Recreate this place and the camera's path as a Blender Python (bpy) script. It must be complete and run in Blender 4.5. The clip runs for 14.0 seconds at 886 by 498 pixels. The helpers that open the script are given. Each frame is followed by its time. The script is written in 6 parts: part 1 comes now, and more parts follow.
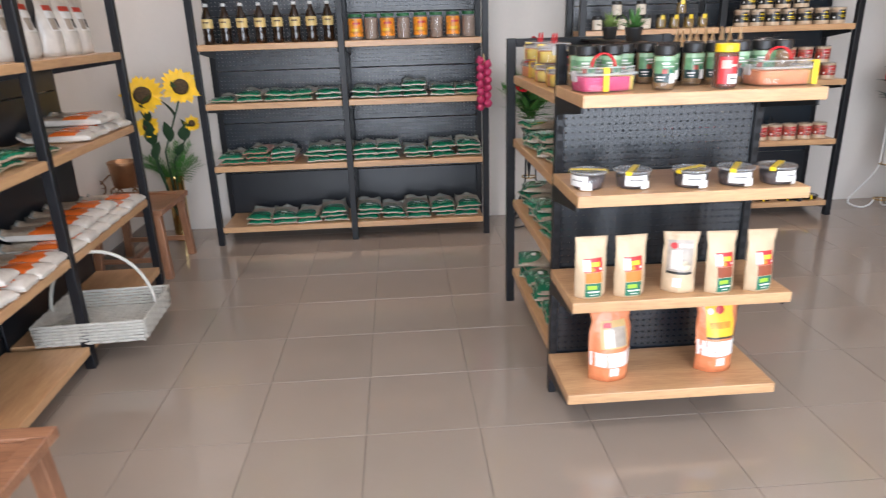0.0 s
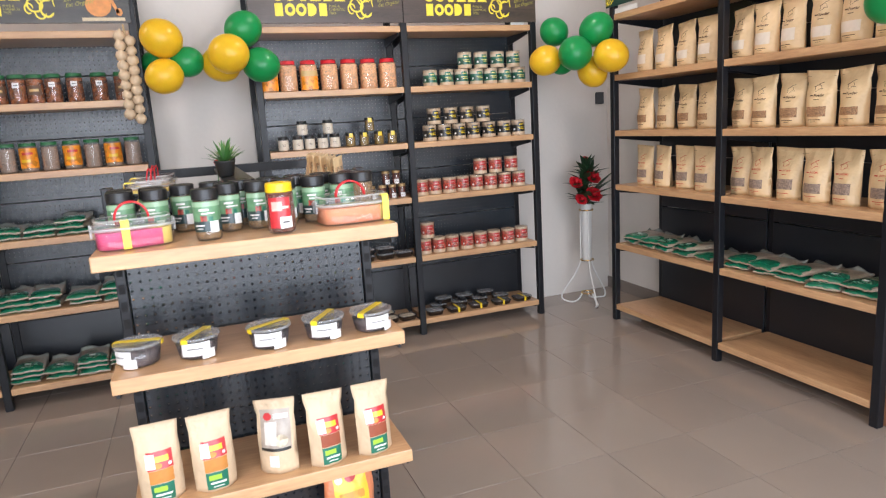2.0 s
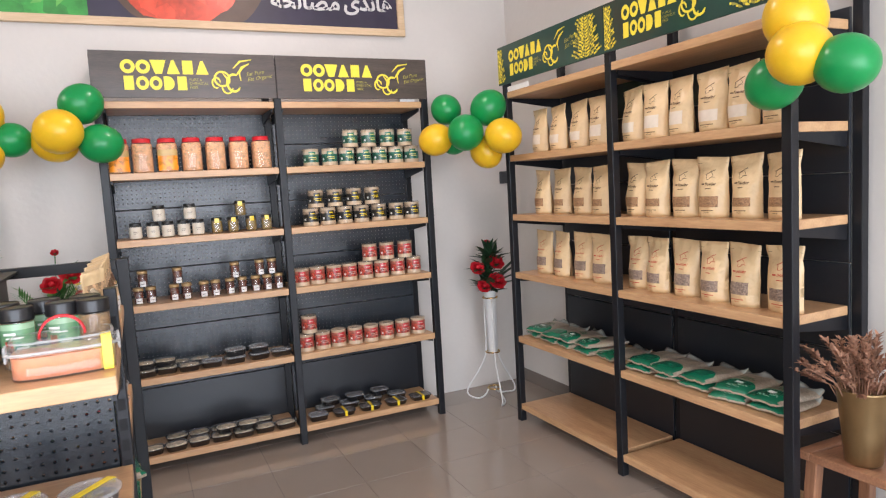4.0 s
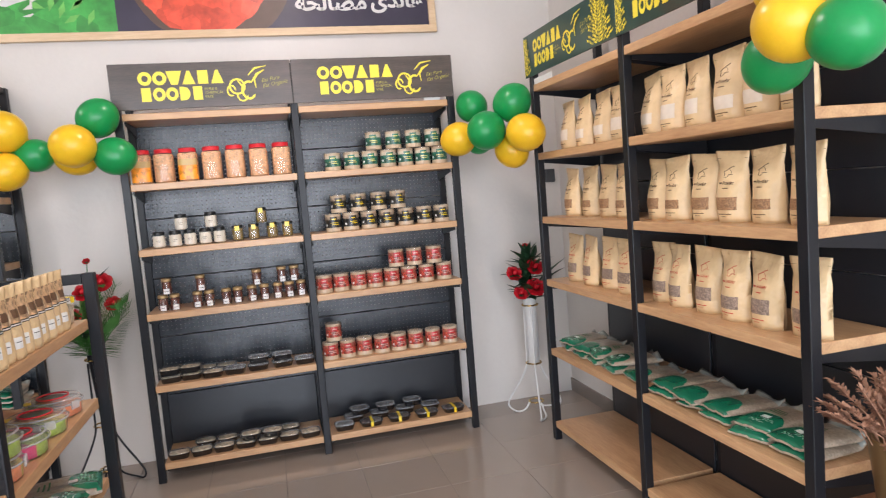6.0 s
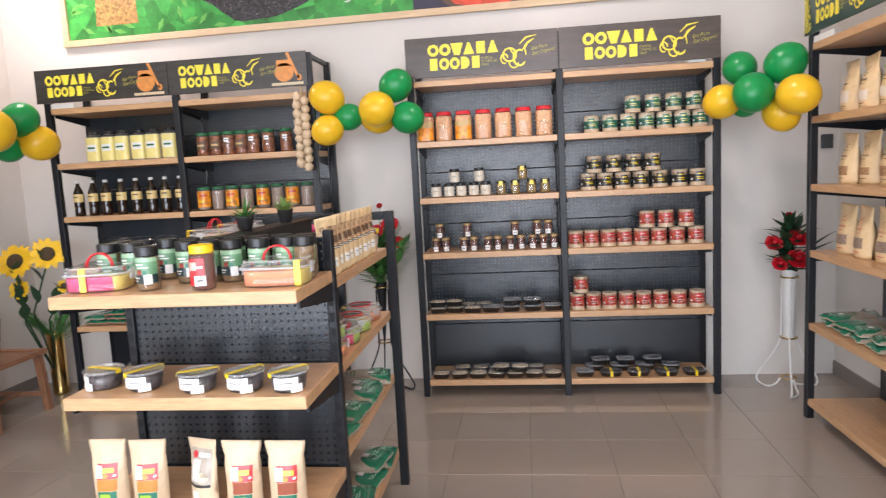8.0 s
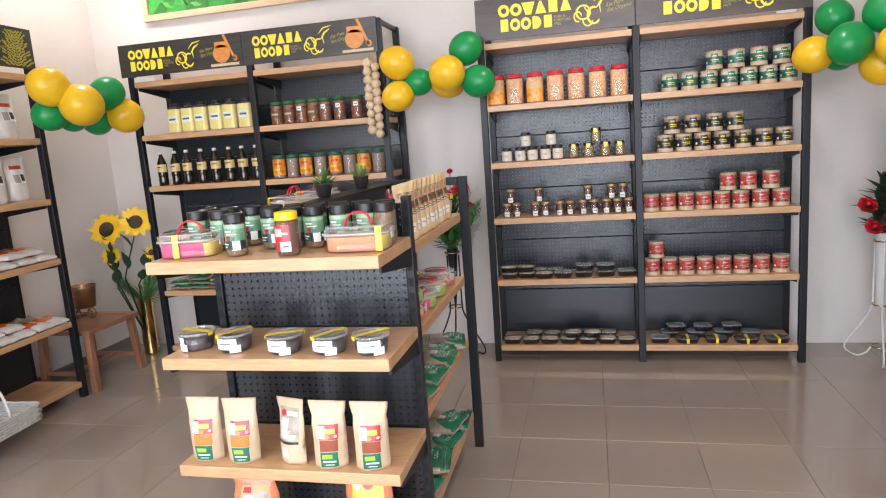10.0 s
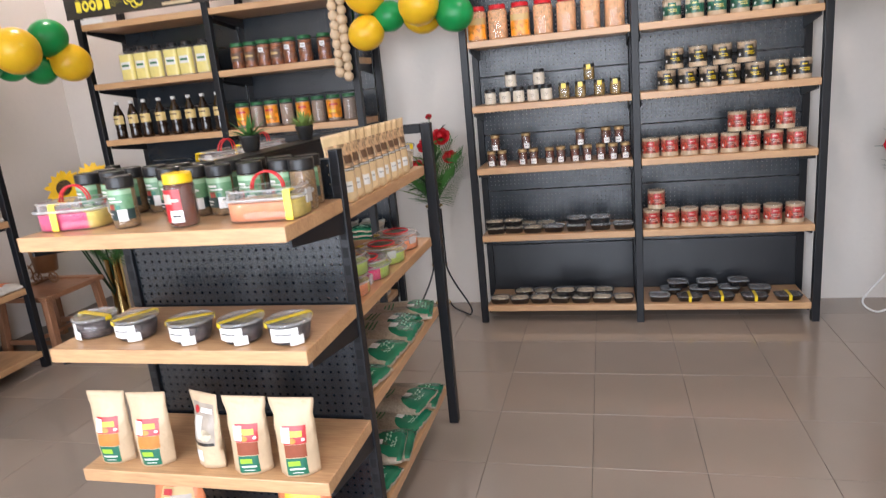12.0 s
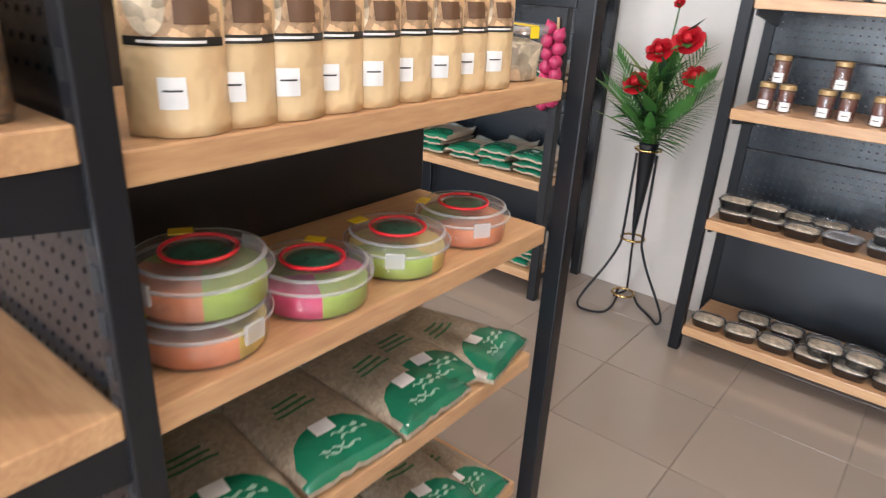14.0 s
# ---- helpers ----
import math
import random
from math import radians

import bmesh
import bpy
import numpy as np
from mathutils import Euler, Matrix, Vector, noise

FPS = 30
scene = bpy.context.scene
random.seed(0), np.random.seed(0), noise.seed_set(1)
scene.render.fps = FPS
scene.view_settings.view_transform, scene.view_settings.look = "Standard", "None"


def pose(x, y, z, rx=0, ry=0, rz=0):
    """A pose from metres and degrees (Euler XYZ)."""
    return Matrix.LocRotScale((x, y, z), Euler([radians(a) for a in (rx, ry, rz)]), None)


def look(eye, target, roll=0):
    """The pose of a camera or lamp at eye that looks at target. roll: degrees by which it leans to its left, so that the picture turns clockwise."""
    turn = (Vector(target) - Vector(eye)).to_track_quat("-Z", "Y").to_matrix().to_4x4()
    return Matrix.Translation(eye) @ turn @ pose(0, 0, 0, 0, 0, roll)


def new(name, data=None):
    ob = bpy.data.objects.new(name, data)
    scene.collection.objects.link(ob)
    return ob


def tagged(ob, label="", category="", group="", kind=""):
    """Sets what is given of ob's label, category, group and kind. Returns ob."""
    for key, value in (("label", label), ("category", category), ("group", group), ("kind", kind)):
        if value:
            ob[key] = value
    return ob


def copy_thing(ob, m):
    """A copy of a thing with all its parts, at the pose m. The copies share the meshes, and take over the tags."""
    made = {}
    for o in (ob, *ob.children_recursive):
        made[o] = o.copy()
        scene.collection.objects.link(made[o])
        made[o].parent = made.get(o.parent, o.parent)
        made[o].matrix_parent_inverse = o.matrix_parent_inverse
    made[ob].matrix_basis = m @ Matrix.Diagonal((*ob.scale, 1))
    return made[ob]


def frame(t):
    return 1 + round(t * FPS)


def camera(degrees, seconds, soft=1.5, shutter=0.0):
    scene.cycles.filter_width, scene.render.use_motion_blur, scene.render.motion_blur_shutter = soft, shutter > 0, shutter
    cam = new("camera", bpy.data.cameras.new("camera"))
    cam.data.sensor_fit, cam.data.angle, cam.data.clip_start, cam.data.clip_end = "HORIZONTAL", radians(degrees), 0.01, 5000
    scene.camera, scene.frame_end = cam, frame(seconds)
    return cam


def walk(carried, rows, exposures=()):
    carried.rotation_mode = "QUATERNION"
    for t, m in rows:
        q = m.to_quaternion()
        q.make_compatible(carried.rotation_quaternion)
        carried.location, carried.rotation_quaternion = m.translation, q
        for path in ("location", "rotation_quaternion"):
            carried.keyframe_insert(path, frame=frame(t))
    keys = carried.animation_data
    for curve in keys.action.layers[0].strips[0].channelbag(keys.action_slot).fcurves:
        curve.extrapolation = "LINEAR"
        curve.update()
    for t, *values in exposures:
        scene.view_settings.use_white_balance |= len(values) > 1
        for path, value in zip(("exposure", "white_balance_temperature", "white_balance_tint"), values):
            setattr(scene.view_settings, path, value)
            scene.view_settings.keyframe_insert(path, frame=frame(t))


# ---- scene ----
cam = camera(68.2, 14.0, soft=1.15, shutter=0.25)
PATH = [
    (0, (1.743, 1.011, 1.383), (1.856, 2.897, 0.729), -1.7),
    (0.5, (1.999, 0.991, 1.376), (2.318, 2.843, 0.692), 1.4),
    (1, (2.166, 1.064, 1.364), (2.713, 2.854, 0.657), -0.2),
    (1.5, (2.321, 1.201, 1.399), (3.05, 2.996, 0.902), 0.1),
    (2, (2.512, 1.248, 1.429), (3.194, 3.088, 1.046), -3.5),
    (2.5, (2.735, 1.21, 1.473), (3.21, 3.129, 1.17), -2.4),
    (3, (2.874, 1.286, 1.463), (3.38, 3.198, 1.165), -4.2),
    (3.5, (2.963, 1.46, 1.496), (3.691, 3.313, 1.301), -0.9),
    (4, (3.056, 1.506, 1.501), (3.897, 3.31, 1.307), -3.3),
    (4.2, (3.098, 1.503, 1.506), (3.907, 3.326, 1.351), -4.2),
    (6.3, (3.738, 1.517, 1.505), (4.079, 3.48, 1.328), -5.1),
    (6.5, (3.77, 1.49, 1.525), (3.981, 3.475, 1.404), -5.9),
    (7, (3.717, 1.391, 1.499), (3.895, 3.38, 1.382), -4.8),
    (7.5, (3.671, 1.263, 1.488), (3.662, 3.256, 1.321), -3.2),
    (8, (3.609, 1.217, 1.472), (3.36, 3.187, 1.235), -3.0),
    (8.5, (3.574, 1.199, 1.467), (3.176, 3.145, 1.232), -2.1),
    (8.7, (3.562, 1.213, 1.474), (3.132, 3.15, 1.225), -2.4),
    (10.8, (3.575, 1.215, 1.468), (3.136, 3.137, 1.127), -4.5),
    (11, (3.582, 1.225, 1.466), (3.159, 3.152, 1.136), -3.8),
    (11.5, (3.624, 1.376, 1.465), (3.081, 3.277, 1.161), -5.1),
    (12, (3.683, 1.603, 1.444), (3.193, 3.481, 0.958), -5.5),
    (12.5, (3.665, 1.884, 1.392), (3.163, 3.721, 0.782), -3.0),
    (13, (3.659, 2.201, 1.353), (3.136, 4.029, 0.731), -1.3),
    (13.5, (3.744, 2.603, 1.332), (2.818, 4.215, 0.594), 2.6),
    (14, (3.593, 2.98, 1.31), (2.458, 4.436, 0.54), 3.3),
]
walk(cam, [(t, look(eye, target, roll)) for t, eye, target, roll in PATH],
     exposures=[(0, -0.12, 6300, 12), (1.0, -0.18, 6300, 12), (3.0, -0.10, 6350, 13), (6.5, -0.04, 6350, 13), (11.5, -0.12, 6350, 13), (12.5, 0.0, 6400, 13), (13.0, 0.14, 6400, 12), (13.5, 0.34, 6350, 11), (14.0, 0.54, 6300, 10)])

# ---- light ----
world = bpy.data.worlds.new("world")
scene.world = world
world.use_nodes = True
sky = world.node_tree.nodes.new("ShaderNodeTexSky")
sky.sky_type, sky.sun_disc = "NISHITA", False
sky.sun_elevation, sky.sun_rotation = radians(50), radians(200)
world.node_tree.links.new(sky.outputs[0], world.node_tree.nodes["Background"].inputs[0])
world.node_tree.nodes["Background"].inputs[1].default_value = 0.15
sun = new("sun", bpy.data.lights.new("sun", "SUN"))
sun.data.energy, sun.data.angle, sun.data.color = 2.5, radians(0.5), (1, 0.95, 0.88)
sun.matrix_world = look((0, 0, 10), (-0.8, -2.2, 0))


def area_lamp(name, eye, target, sx, sy, watts, colour):
    lamp = new(name, bpy.data.lights.new(name, "AREA"))
    lamp.data.shape, lamp.data.size, lamp.data.size_y = "RECTANGLE", sx, sy
    lamp.data.energy, lamp.data.color = watts, colour
    lamp.matrix_world = look(eye, target)
    return lamp


area_lamp("shopfront_daylight", (2.75, -1.05, 1.45), (2.75, 2.0, 1.35), 5.0, 2.5, 285, (0.84, 0.91, 1.0))
LAMPS = [(1.2, 1.6), (4.1, -0.4), (0.5, 5.15), (3.9, 4.3)]
for (lx, ly), watts in zip(LAMPS, (26, 30, 19, 21)):
    area_lamp("ceiling_lamp_light", (lx, ly, 3.24), (lx, ly, 0), 0.22, 0.22, watts, (1.0, 0.84, 0.80))

# ---- materials ----


def mat(name, col, rough=0.5, metal=0.0, vary=0.12, scale=6.0, bump=0.0, bscale=60.0, fine=0.05, coat=0.0, trans=0.0, each=0.0, spec=0.5, cells=0.0, cell_mix=0.6, bump_d=0.004):
    """A procedural surface: base colour with large stains, fine grain and relief."""
    m = bpy.data.materials.new(name)
    m.use_nodes = True
    nt = m.node_tree
    b = nt.nodes["Principled BSDF"]
    co = nt.nodes.new("ShaderNodeTexCoord")
    n1, n2 = nt.nodes.new("ShaderNodeTexNoise"), nt.nodes.new("ShaderNodeTexNoise")
    n1.inputs["Scale"].default_value, n2.inputs["Scale"].default_value = scale, bscale
    n1.inputs["Detail"].default_value = 4
    for n in (n1, n2):
        nt.links.new(co.outputs["Object"], n.inputs["Vector"])
    add = nt.nodes.new("ShaderNodeMath")
    add.operation = "MULTIPLY_ADD"
    add.inputs[1].default_value, add.inputs[2].default_value = vary * 2, 1 - vary - fine
    nt.links.new(n1.outputs["Fac"], add.inputs[0])
    add2 = nt.nodes.new("ShaderNodeMath")
    add2.operation = "MULTIPLY_ADD"
    add2.inputs[1].default_value = fine * 2
    nt.links.new(n2.outputs["Fac"], add2.inputs[0])
    nt.links.new(add.outputs[0], add2.inputs[2])
    last = add2
    if each:
        info = nt.nodes.new("ShaderNodeObjectInfo")
        a3 = nt.nodes.new("ShaderNodeMath")
        a3.operation = "MULTIPLY_ADD"
        a3.inputs[1].default_value, a3.inputs[2].default_value = each * 2, 1 - each
        nt.links.new(info.outputs["Random"], a3.inputs[0])
        a4 = nt.nodes.new("ShaderNodeMath")
        a4.operation = "MULTIPLY"
        nt.links.new(a3.outputs[0], a4.inputs[0])
        nt.links.new(add2.outputs[0], a4.inputs[1])
        last = a4
    if cells:
        vo, se, c1, c2 = (nt.nodes.new("ShaderNode" + n) for n in ("TexVoronoi", "SeparateColor", "Math", "Math"))
        vo.inputs["Scale"].default_value = cells
        nt.links.new(co.outputs["Object"], vo.inputs["Vector"])
        nt.links.new(vo.outputs["Color"], se.inputs[0])
        c1.operation, c2.operation = "MULTIPLY_ADD", "MULTIPLY"
        c1.inputs[1].default_value, c1.inputs[2].default_value = cell_mix * 2, 1 - cell_mix
        nt.links.new(se.outputs[0], c1.inputs[0])
        nt.links.new(c1.outputs[0], c2.inputs[0])
        nt.links.new(last.outputs[0], c2.inputs[1])
        last = c2
    mul = nt.nodes.new("ShaderNodeVectorMath")
    mul.operation = "SCALE"
    mul.inputs[0].default_value = col
    nt.links.new(last.outputs[0], mul.inputs["Scale"])
    nt.links.new(mul.outputs[0], b.inputs["Base Color"])
    b.inputs["Roughness"].default_value, b.inputs["Metallic"].default_value = rough, metal
    b.inputs["Specular IOR Level"].default_value = spec
    b.inputs["Coat Weight"].default_value = coat
    b.inputs["Coat Roughness"].default_value = 0.08
    b.inputs["Transmission Weight"].default_value = trans
    if bump:
        bp = nt.nodes.new("ShaderNodeBump")
        bp.inputs["Strength"].default_value, bp.inputs["Distance"].default_value = bump, bump_d
        nt.links.new(n2.outputs["Fac"], bp.inputs["Height"])
        nt.links.new(bp.outputs[0], b.inputs["Normal"])
    return m


def wood(name, dark, light, rough=0.35, scale=14.0, stretch=(0.12, 1, 1), coat=0.2):
    """Wood grain: long streaks along the object's x."""
    m = bpy.data.materials.new(name)
    m.use_nodes = True
    nt = m.node_tree
    b = nt.nodes["Principled BSDF"]
    co, mp = nt.nodes.new("ShaderNodeTexCoord"), nt.nodes.new("ShaderNodeMapping")
    mp.inputs["Scale"].default_value = stretch
    nt.links.new(co.outputs["Object"], mp.inputs["Vector"])
    n1, n2 = nt.nodes.new("ShaderNodeTexNoise"), nt.nodes.new("ShaderNodeTexNoise")
    n1.inputs["Scale"].default_value, n1.inputs["Detail"].default_value = scale, 6
    n1.inputs["Distortion"].default_value = 0.6
    n2.inputs["Scale"].default_value, n2.inputs["Detail"].default_value = scale * 9, 3
    for n in (n1, n2):
        nt.links.new(mp.outputs[0], n.inputs["Vector"])
    mix = nt.nodes.new("ShaderNodeMath")
    mix.operation = "MULTIPLY_ADD"
    mix.inputs[1].default_value = 0.45
    nt.links.new(n2.outputs["Fac"], mix.inputs[0])
    half = nt.nodes.new("ShaderNodeMath")
    half.operation = "MULTIPLY"
    half.inputs[1].default_value = 0.6
    nt.links.new(n1.outputs["Fac"], half.inputs[0])
    nt.links.new(half.outputs[0], mix.inputs[2])
    ramp = nt.nodes.new("ShaderNodeValToRGB")
    ramp.color_ramp.elements[0].position, ramp.color_ramp.elements[1].position = 0.34, 0.68
    ramp.color_ramp.elements[0].color, ramp.color_ramp.elements[1].color = (*dark, 1), (*light, 1)
    nt.links.new(mix.outputs[0], ramp.inputs[0])
    nt.links.new(ramp.outputs[0], b.inputs["Base Color"])
    b.inputs["Roughness"].default_value, b.inputs["Coat Weight"].default_value = rough, coat
    b.inputs["Coat Roughness"].default_value = 0.2
    bp = nt.nodes.new("ShaderNodeBump")
    bp.inputs["Strength"].default_value, bp.inputs["Distance"].default_value = 0.15, 0.002
    nt.links.new(mix.outputs[0], bp.inputs["Height"])
    nt.links.new(bp.outputs[0], b.inputs["Normal"])
    return m


def pegboard(name, radius, low, high, base):
    """Black powder-coated sheet steel with rows of round punched holes that let light through."""
    m = mat(name, base, 0.27, 0.0, 0.25, 5, 0.12, 180, spec=0.7)
    nt = m.node_tree
    b, out = nt.nodes["Principled BSDF"], nt.nodes["Material Output"]
    co = nt.nodes.new("ShaderNodeTexCoord")
    sep = nt.nodes.new("ShaderNodeSeparateXYZ")
    nt.links.new(co.outputs["Object"], sep.inputs[0])

    def op(kind, a, c, d=None):
        n = nt.nodes.new("ShaderNodeMath")
        n.operation = kind
        for i, v in enumerate((a, c, d)):
            if v is None:
                continue
            if isinstance(v, (int, float)):
                n.inputs[i].default_value = v
            else:
                nt.links.new(v, n.inputs[i])
        return n.outputs[0]
    fx = op("SUBTRACT", op("FRACT", op("DIVIDE", sep.outputs[0], 0.025), 0), 0.5)
    fz = op("SUBTRACT", op("FRACT", op("DIVIDE", sep.outputs[2], 0.025), 0), 0.5)
    d = op("SQRT", op("ADD", op("MULTIPLY", fx, fx), op("MULTIPLY", fz, fz)), 0)
    hole = op("LESS_THAN", d, radius)
    # punched rows leave plain bands near the folded top and bottom of each sheet
    band = op("FRACT", op("DIVIDE", sep.outputs[2], 0.35), 0)
    inside = op("MULTIPLY", op("GREATER_THAN", band, low), op("LESS_THAN", band, high))
    hole = op("MULTIPLY", hole, inside)
    tr, mx = nt.nodes.new("ShaderNodeBsdfTransparent"), nt.nodes.new("ShaderNodeMixShader")
    nt.links.new(hole, mx.inputs[0])
    nt.links.new(b.outputs[0], mx.inputs[1])
    nt.links.new(tr.outputs[0], mx.inputs[2])
    nt.links.new(mx.outputs[0], out.inputs[0])
    return m


def clear(name, tint, rough=0.05, mixin=0.25, edge=0.5):
    """Thin clear plastic: see-through, with a little haze and gloss that grows towards the rim."""
    m = bpy.data.materials.new(name)
    m.use_nodes = True
    nt = m.node_tree
    b, out = nt.nodes["Principled BSDF"], nt.nodes["Material Output"]
    b.inputs["Base Color"].default_value = (*tint, 1)
    b.inputs["Roughness"].default_value = rough
    tr, mx, gl, mg = (nt.nodes.new("ShaderNode" + n) for n in ("BsdfTransparent", "MixShader", "BsdfGlossy", "MixShader"))
    mx.inputs[0].default_value = mixin
    gl.inputs["Roughness"].default_value = rough
    lw, pw, mu = nt.nodes.new("ShaderNodeLayerWeight"), nt.nodes.new("ShaderNodeMath"), nt.nodes.new("ShaderNodeMath")
    pw.operation, pw.inputs[1].default_value = "POWER", 3.0
    mu.operation, mu.inputs[1].default_value, mu.inputs[2].default_value = "MULTIPLY_ADD", edge, 0.035
    lw.inputs["Blend"].default_value = 0.5
    nt.links.new(lw.outputs["Facing"], pw.inputs[0])
    nt.links.new(pw.outputs[0], mu.inputs[0])
    nt.links.new(tr.outputs[0], mx.inputs[1])
    nt.links.new(b.outputs[0], mx.inputs[2])
    nt.links.new(mu.outputs[0], mg.inputs[0])
    nt.links.new(mx.outputs[0], mg.inputs[1])
    nt.links.new(gl.outputs[0], mg.inputs[2])
    nt.links.new(mg.outputs[0], out.inputs[0])
    return m


WALL = mat("painted_wall", (0.69, 0.65, 0.605), 0.5, 0, 0.13, 1.3, 0.25, 35, fine=0.02)
CEIL = mat("ceiling_paint", (0.8, 0.78, 0.74), 0.8, 0, 0.05, 2, 0.1, 60)
GROUT = mat("grout", (0.19, 0.165, 0.14), 0.8, 0, 0.2, 8, 0.3, 200)
TILE = mat("porcelain_tile", (0.325, 0.272, 0.228), 0.13, 0, 0.10, 2.2, 0.02, 120, fine=0.03, each=0.04, coat=0.3)
BOARD = wood("beech_laminate", (0.46, 0.25, 0.125), (0.66, 0.41, 0.21))
BOARD_SIDE = wood("beech_laminate_lengthwise", (0.46, 0.25, 0.125), (0.66, 0.41, 0.21), stretch=(1, 0.12, 1))
STOOLWOOD = wood("stained_wood", (0.19, 0.085, 0.045), (0.38, 0.185, 0.10), 0.35)
PINE = wood("pine_moulding", (0.62, 0.43, 0.25), (0.78, 0.59, 0.38), 0.5)
STEEL = mat("black_steel", (0.011, 0.012, 0.015), 0.36, 0, 0.2, 8, 0.1, 220, spec=0.35)
PANEL = mat("black_panel", (0.013, 0.016, 0.021), 0.32, 0, 0.25, 4, 0.1, 160, spec=0.6)
# black sheets; the blue in the base imitates reflected daylight
PEG = pegboard("perforated_panel", 0.155, 0.07, 0.93, (0.015, 0.022, 0.030))
PEG_END = pegboard("perforated_end_panel", 0.155, 0.14, 0.86, (0.010, 0.014, 0.019))
DARK = mat("slot_shade", (0.004, 0.004, 0.005), 0.8)

# ---- mesh helpers ----


def box(bm, x0, x1, y0, y1, z0, z1, bev=0.0, m=0):
    r = bmesh.ops.create_cube(bm, size=1.0, matrix=Matrix.LocRotScale(((x0 + x1) / 2, (y0 + y1) / 2, (z0 + z1) / 2), None, (x1 - x0, y1 - y0, z1 - z0)))
    fs = {f for v in r["verts"] for f in v.link_faces}
    for f in fs:
        f.material_index = m
    if bev:
        es = list({e for v in r["verts"] for e in v.link_edges})
        bmesh.ops.bevel(bm, geom=es, offset=bev, segments=2, affect="EDGES", profile=0.5, clamp_overlap=True)
    return r["verts"]


def lathe(bm, prof, seg=20, m=0, sx=1.0, sy=1.0, power=1.0, cx=0.0, cy=0.0, caps=True):
    """Turns (radius, height) pairs about z; power under 1 squares the section."""
    rings = []
    for r, z in prof:
        ring = []
        for i in range(seg):
            a = 2 * math.pi * (i + 0.5) / seg
            c, s = math.cos(a), math.sin(a)
            c, s = math.copysign(abs(c) ** power, c), math.copysign(abs(s) ** power, s)
            ring.append(bm.verts.new((cx + r * sx * c, cy + r * sy * s, z)))
        rings.append(ring)
    for a, b in zip(rings, rings[1:]):
        for i in range(seg):
            f = bm.faces.new((a[i], a[(i + 1) % seg], b[(i + 1) % seg], b[i]))
            f.material_index, f.smooth = m, True
    if caps:
        for ring, flip in ((rings[0], True), (rings[-1], False)):
            if (ring[0].co - ring[seg // 2].co).length > 1e-4:
                f = bm.faces.new(ring[::-1] if flip else ring)
                f.material_index = m
    return rings


def tube(bm, pts, r, seg=8, m=0, taper=1.0):
    """A round bar along a line of points."""
    pts = [Vector(p) for p in pts]
    rings = []
    up = Vector((0.13, 0.31, 0.94)).normalized()
    for i, p in enumerate(pts):
        t = (pts[min(i + 1, len(pts) - 1)] - pts[max(i - 1, 0)]).normalized()
        u = t.cross(up)
        if u.length < 0.1:
            u = t.cross(Vector((1, 0, 0)))
        u.normalize()
        v = t.cross(u)
        rr = r * (1 + (taper - 1) * i / max(1, len(pts) - 1))
        rings.append([bm.verts.new(p + rr * (math.cos(2 * math.pi * k / seg) * u + math.sin(2 * math.pi * k / seg) * v)) for k in range(seg)])
    for a, b in zip(rings, rings[1:]):
        for k in range(seg):
            f = bm.faces.new((a[k], a[(k + 1) % seg], b[(k + 1) % seg], b[k]))
            f.smooth, f.material_index = True, m
    for ring in (rings[0], rings[-1]):
        f = bm.faces.new(ring)
        f.material_index = m


def blob(bm, r, loc, sc=(1, 1, 1), sub=2, m=0, rough=0.0):
    vs = bmesh.ops.create_icosphere(bm, subdivisions=sub, radius=r)["verts"]
    for v in vs:
        d = 1 + rough * noise.noise(v.co * (3.0 / r) + Vector(loc) * 7)
        v.co = Vector((v.co.x * sc[0] * d, v.co.y * sc[1] * d, v.co.z * sc[2] * d)) + Vector(loc)
    for f in {f for v in vs for f in v.link_faces}:
        f.smooth, f.material_index = True, m


def mesh_of(name, bm, mats, fix=True):
    if fix:
        bmesh.ops.recalc_face_normals(bm, faces=bm.faces)
    me = bpy.data.meshes.new(name)
    bm.to_mesh(me)
    bm.free()
    for m in mats if isinstance(mats, (list, tuple)) else [mats]:
        me.materials.append(m)
    return me


def part(name, bm, mats, parent, label="", m=None, fix=True):
    """Links a bmesh, or a ready mesh, as one mesh object under a thing or a part."""
    me = bm if isinstance(bm, bpy.types.Mesh) else mesh_of(name, bm, mats, fix)
    ob = new(name, me)
    ob.parent = parent
    if m is not None:
        ob.matrix_basis = m
    return tagged(ob, label)


def thing(name, label, category, m=None, group="", kind=""):
    ob = new(name)
    ob.empty_display_size = 0.05
    if m is not None:
        ob.matrix_basis = m
    return tagged(ob, label, category, group, kind)


def solid(name, label, category, bm, mats, m=None, group="", kind="", fix=True):
    me = bm if isinstance(bm, bpy.types.Mesh) else mesh_of(name, bm, mats, fix)
    ob = new(name, me)
    if m is not None:
        ob.matrix_basis = m
    return tagged(ob, label, category, group, kind)


def slab(name, label, x0, x1, y0, y1, z0, z1, material, category="wall"):
    bm = bmesh.new()
    box(bm, x0, x1, y0, y1, z0, z1)
    return solid(name, label, category, bm, material, kind="structure")


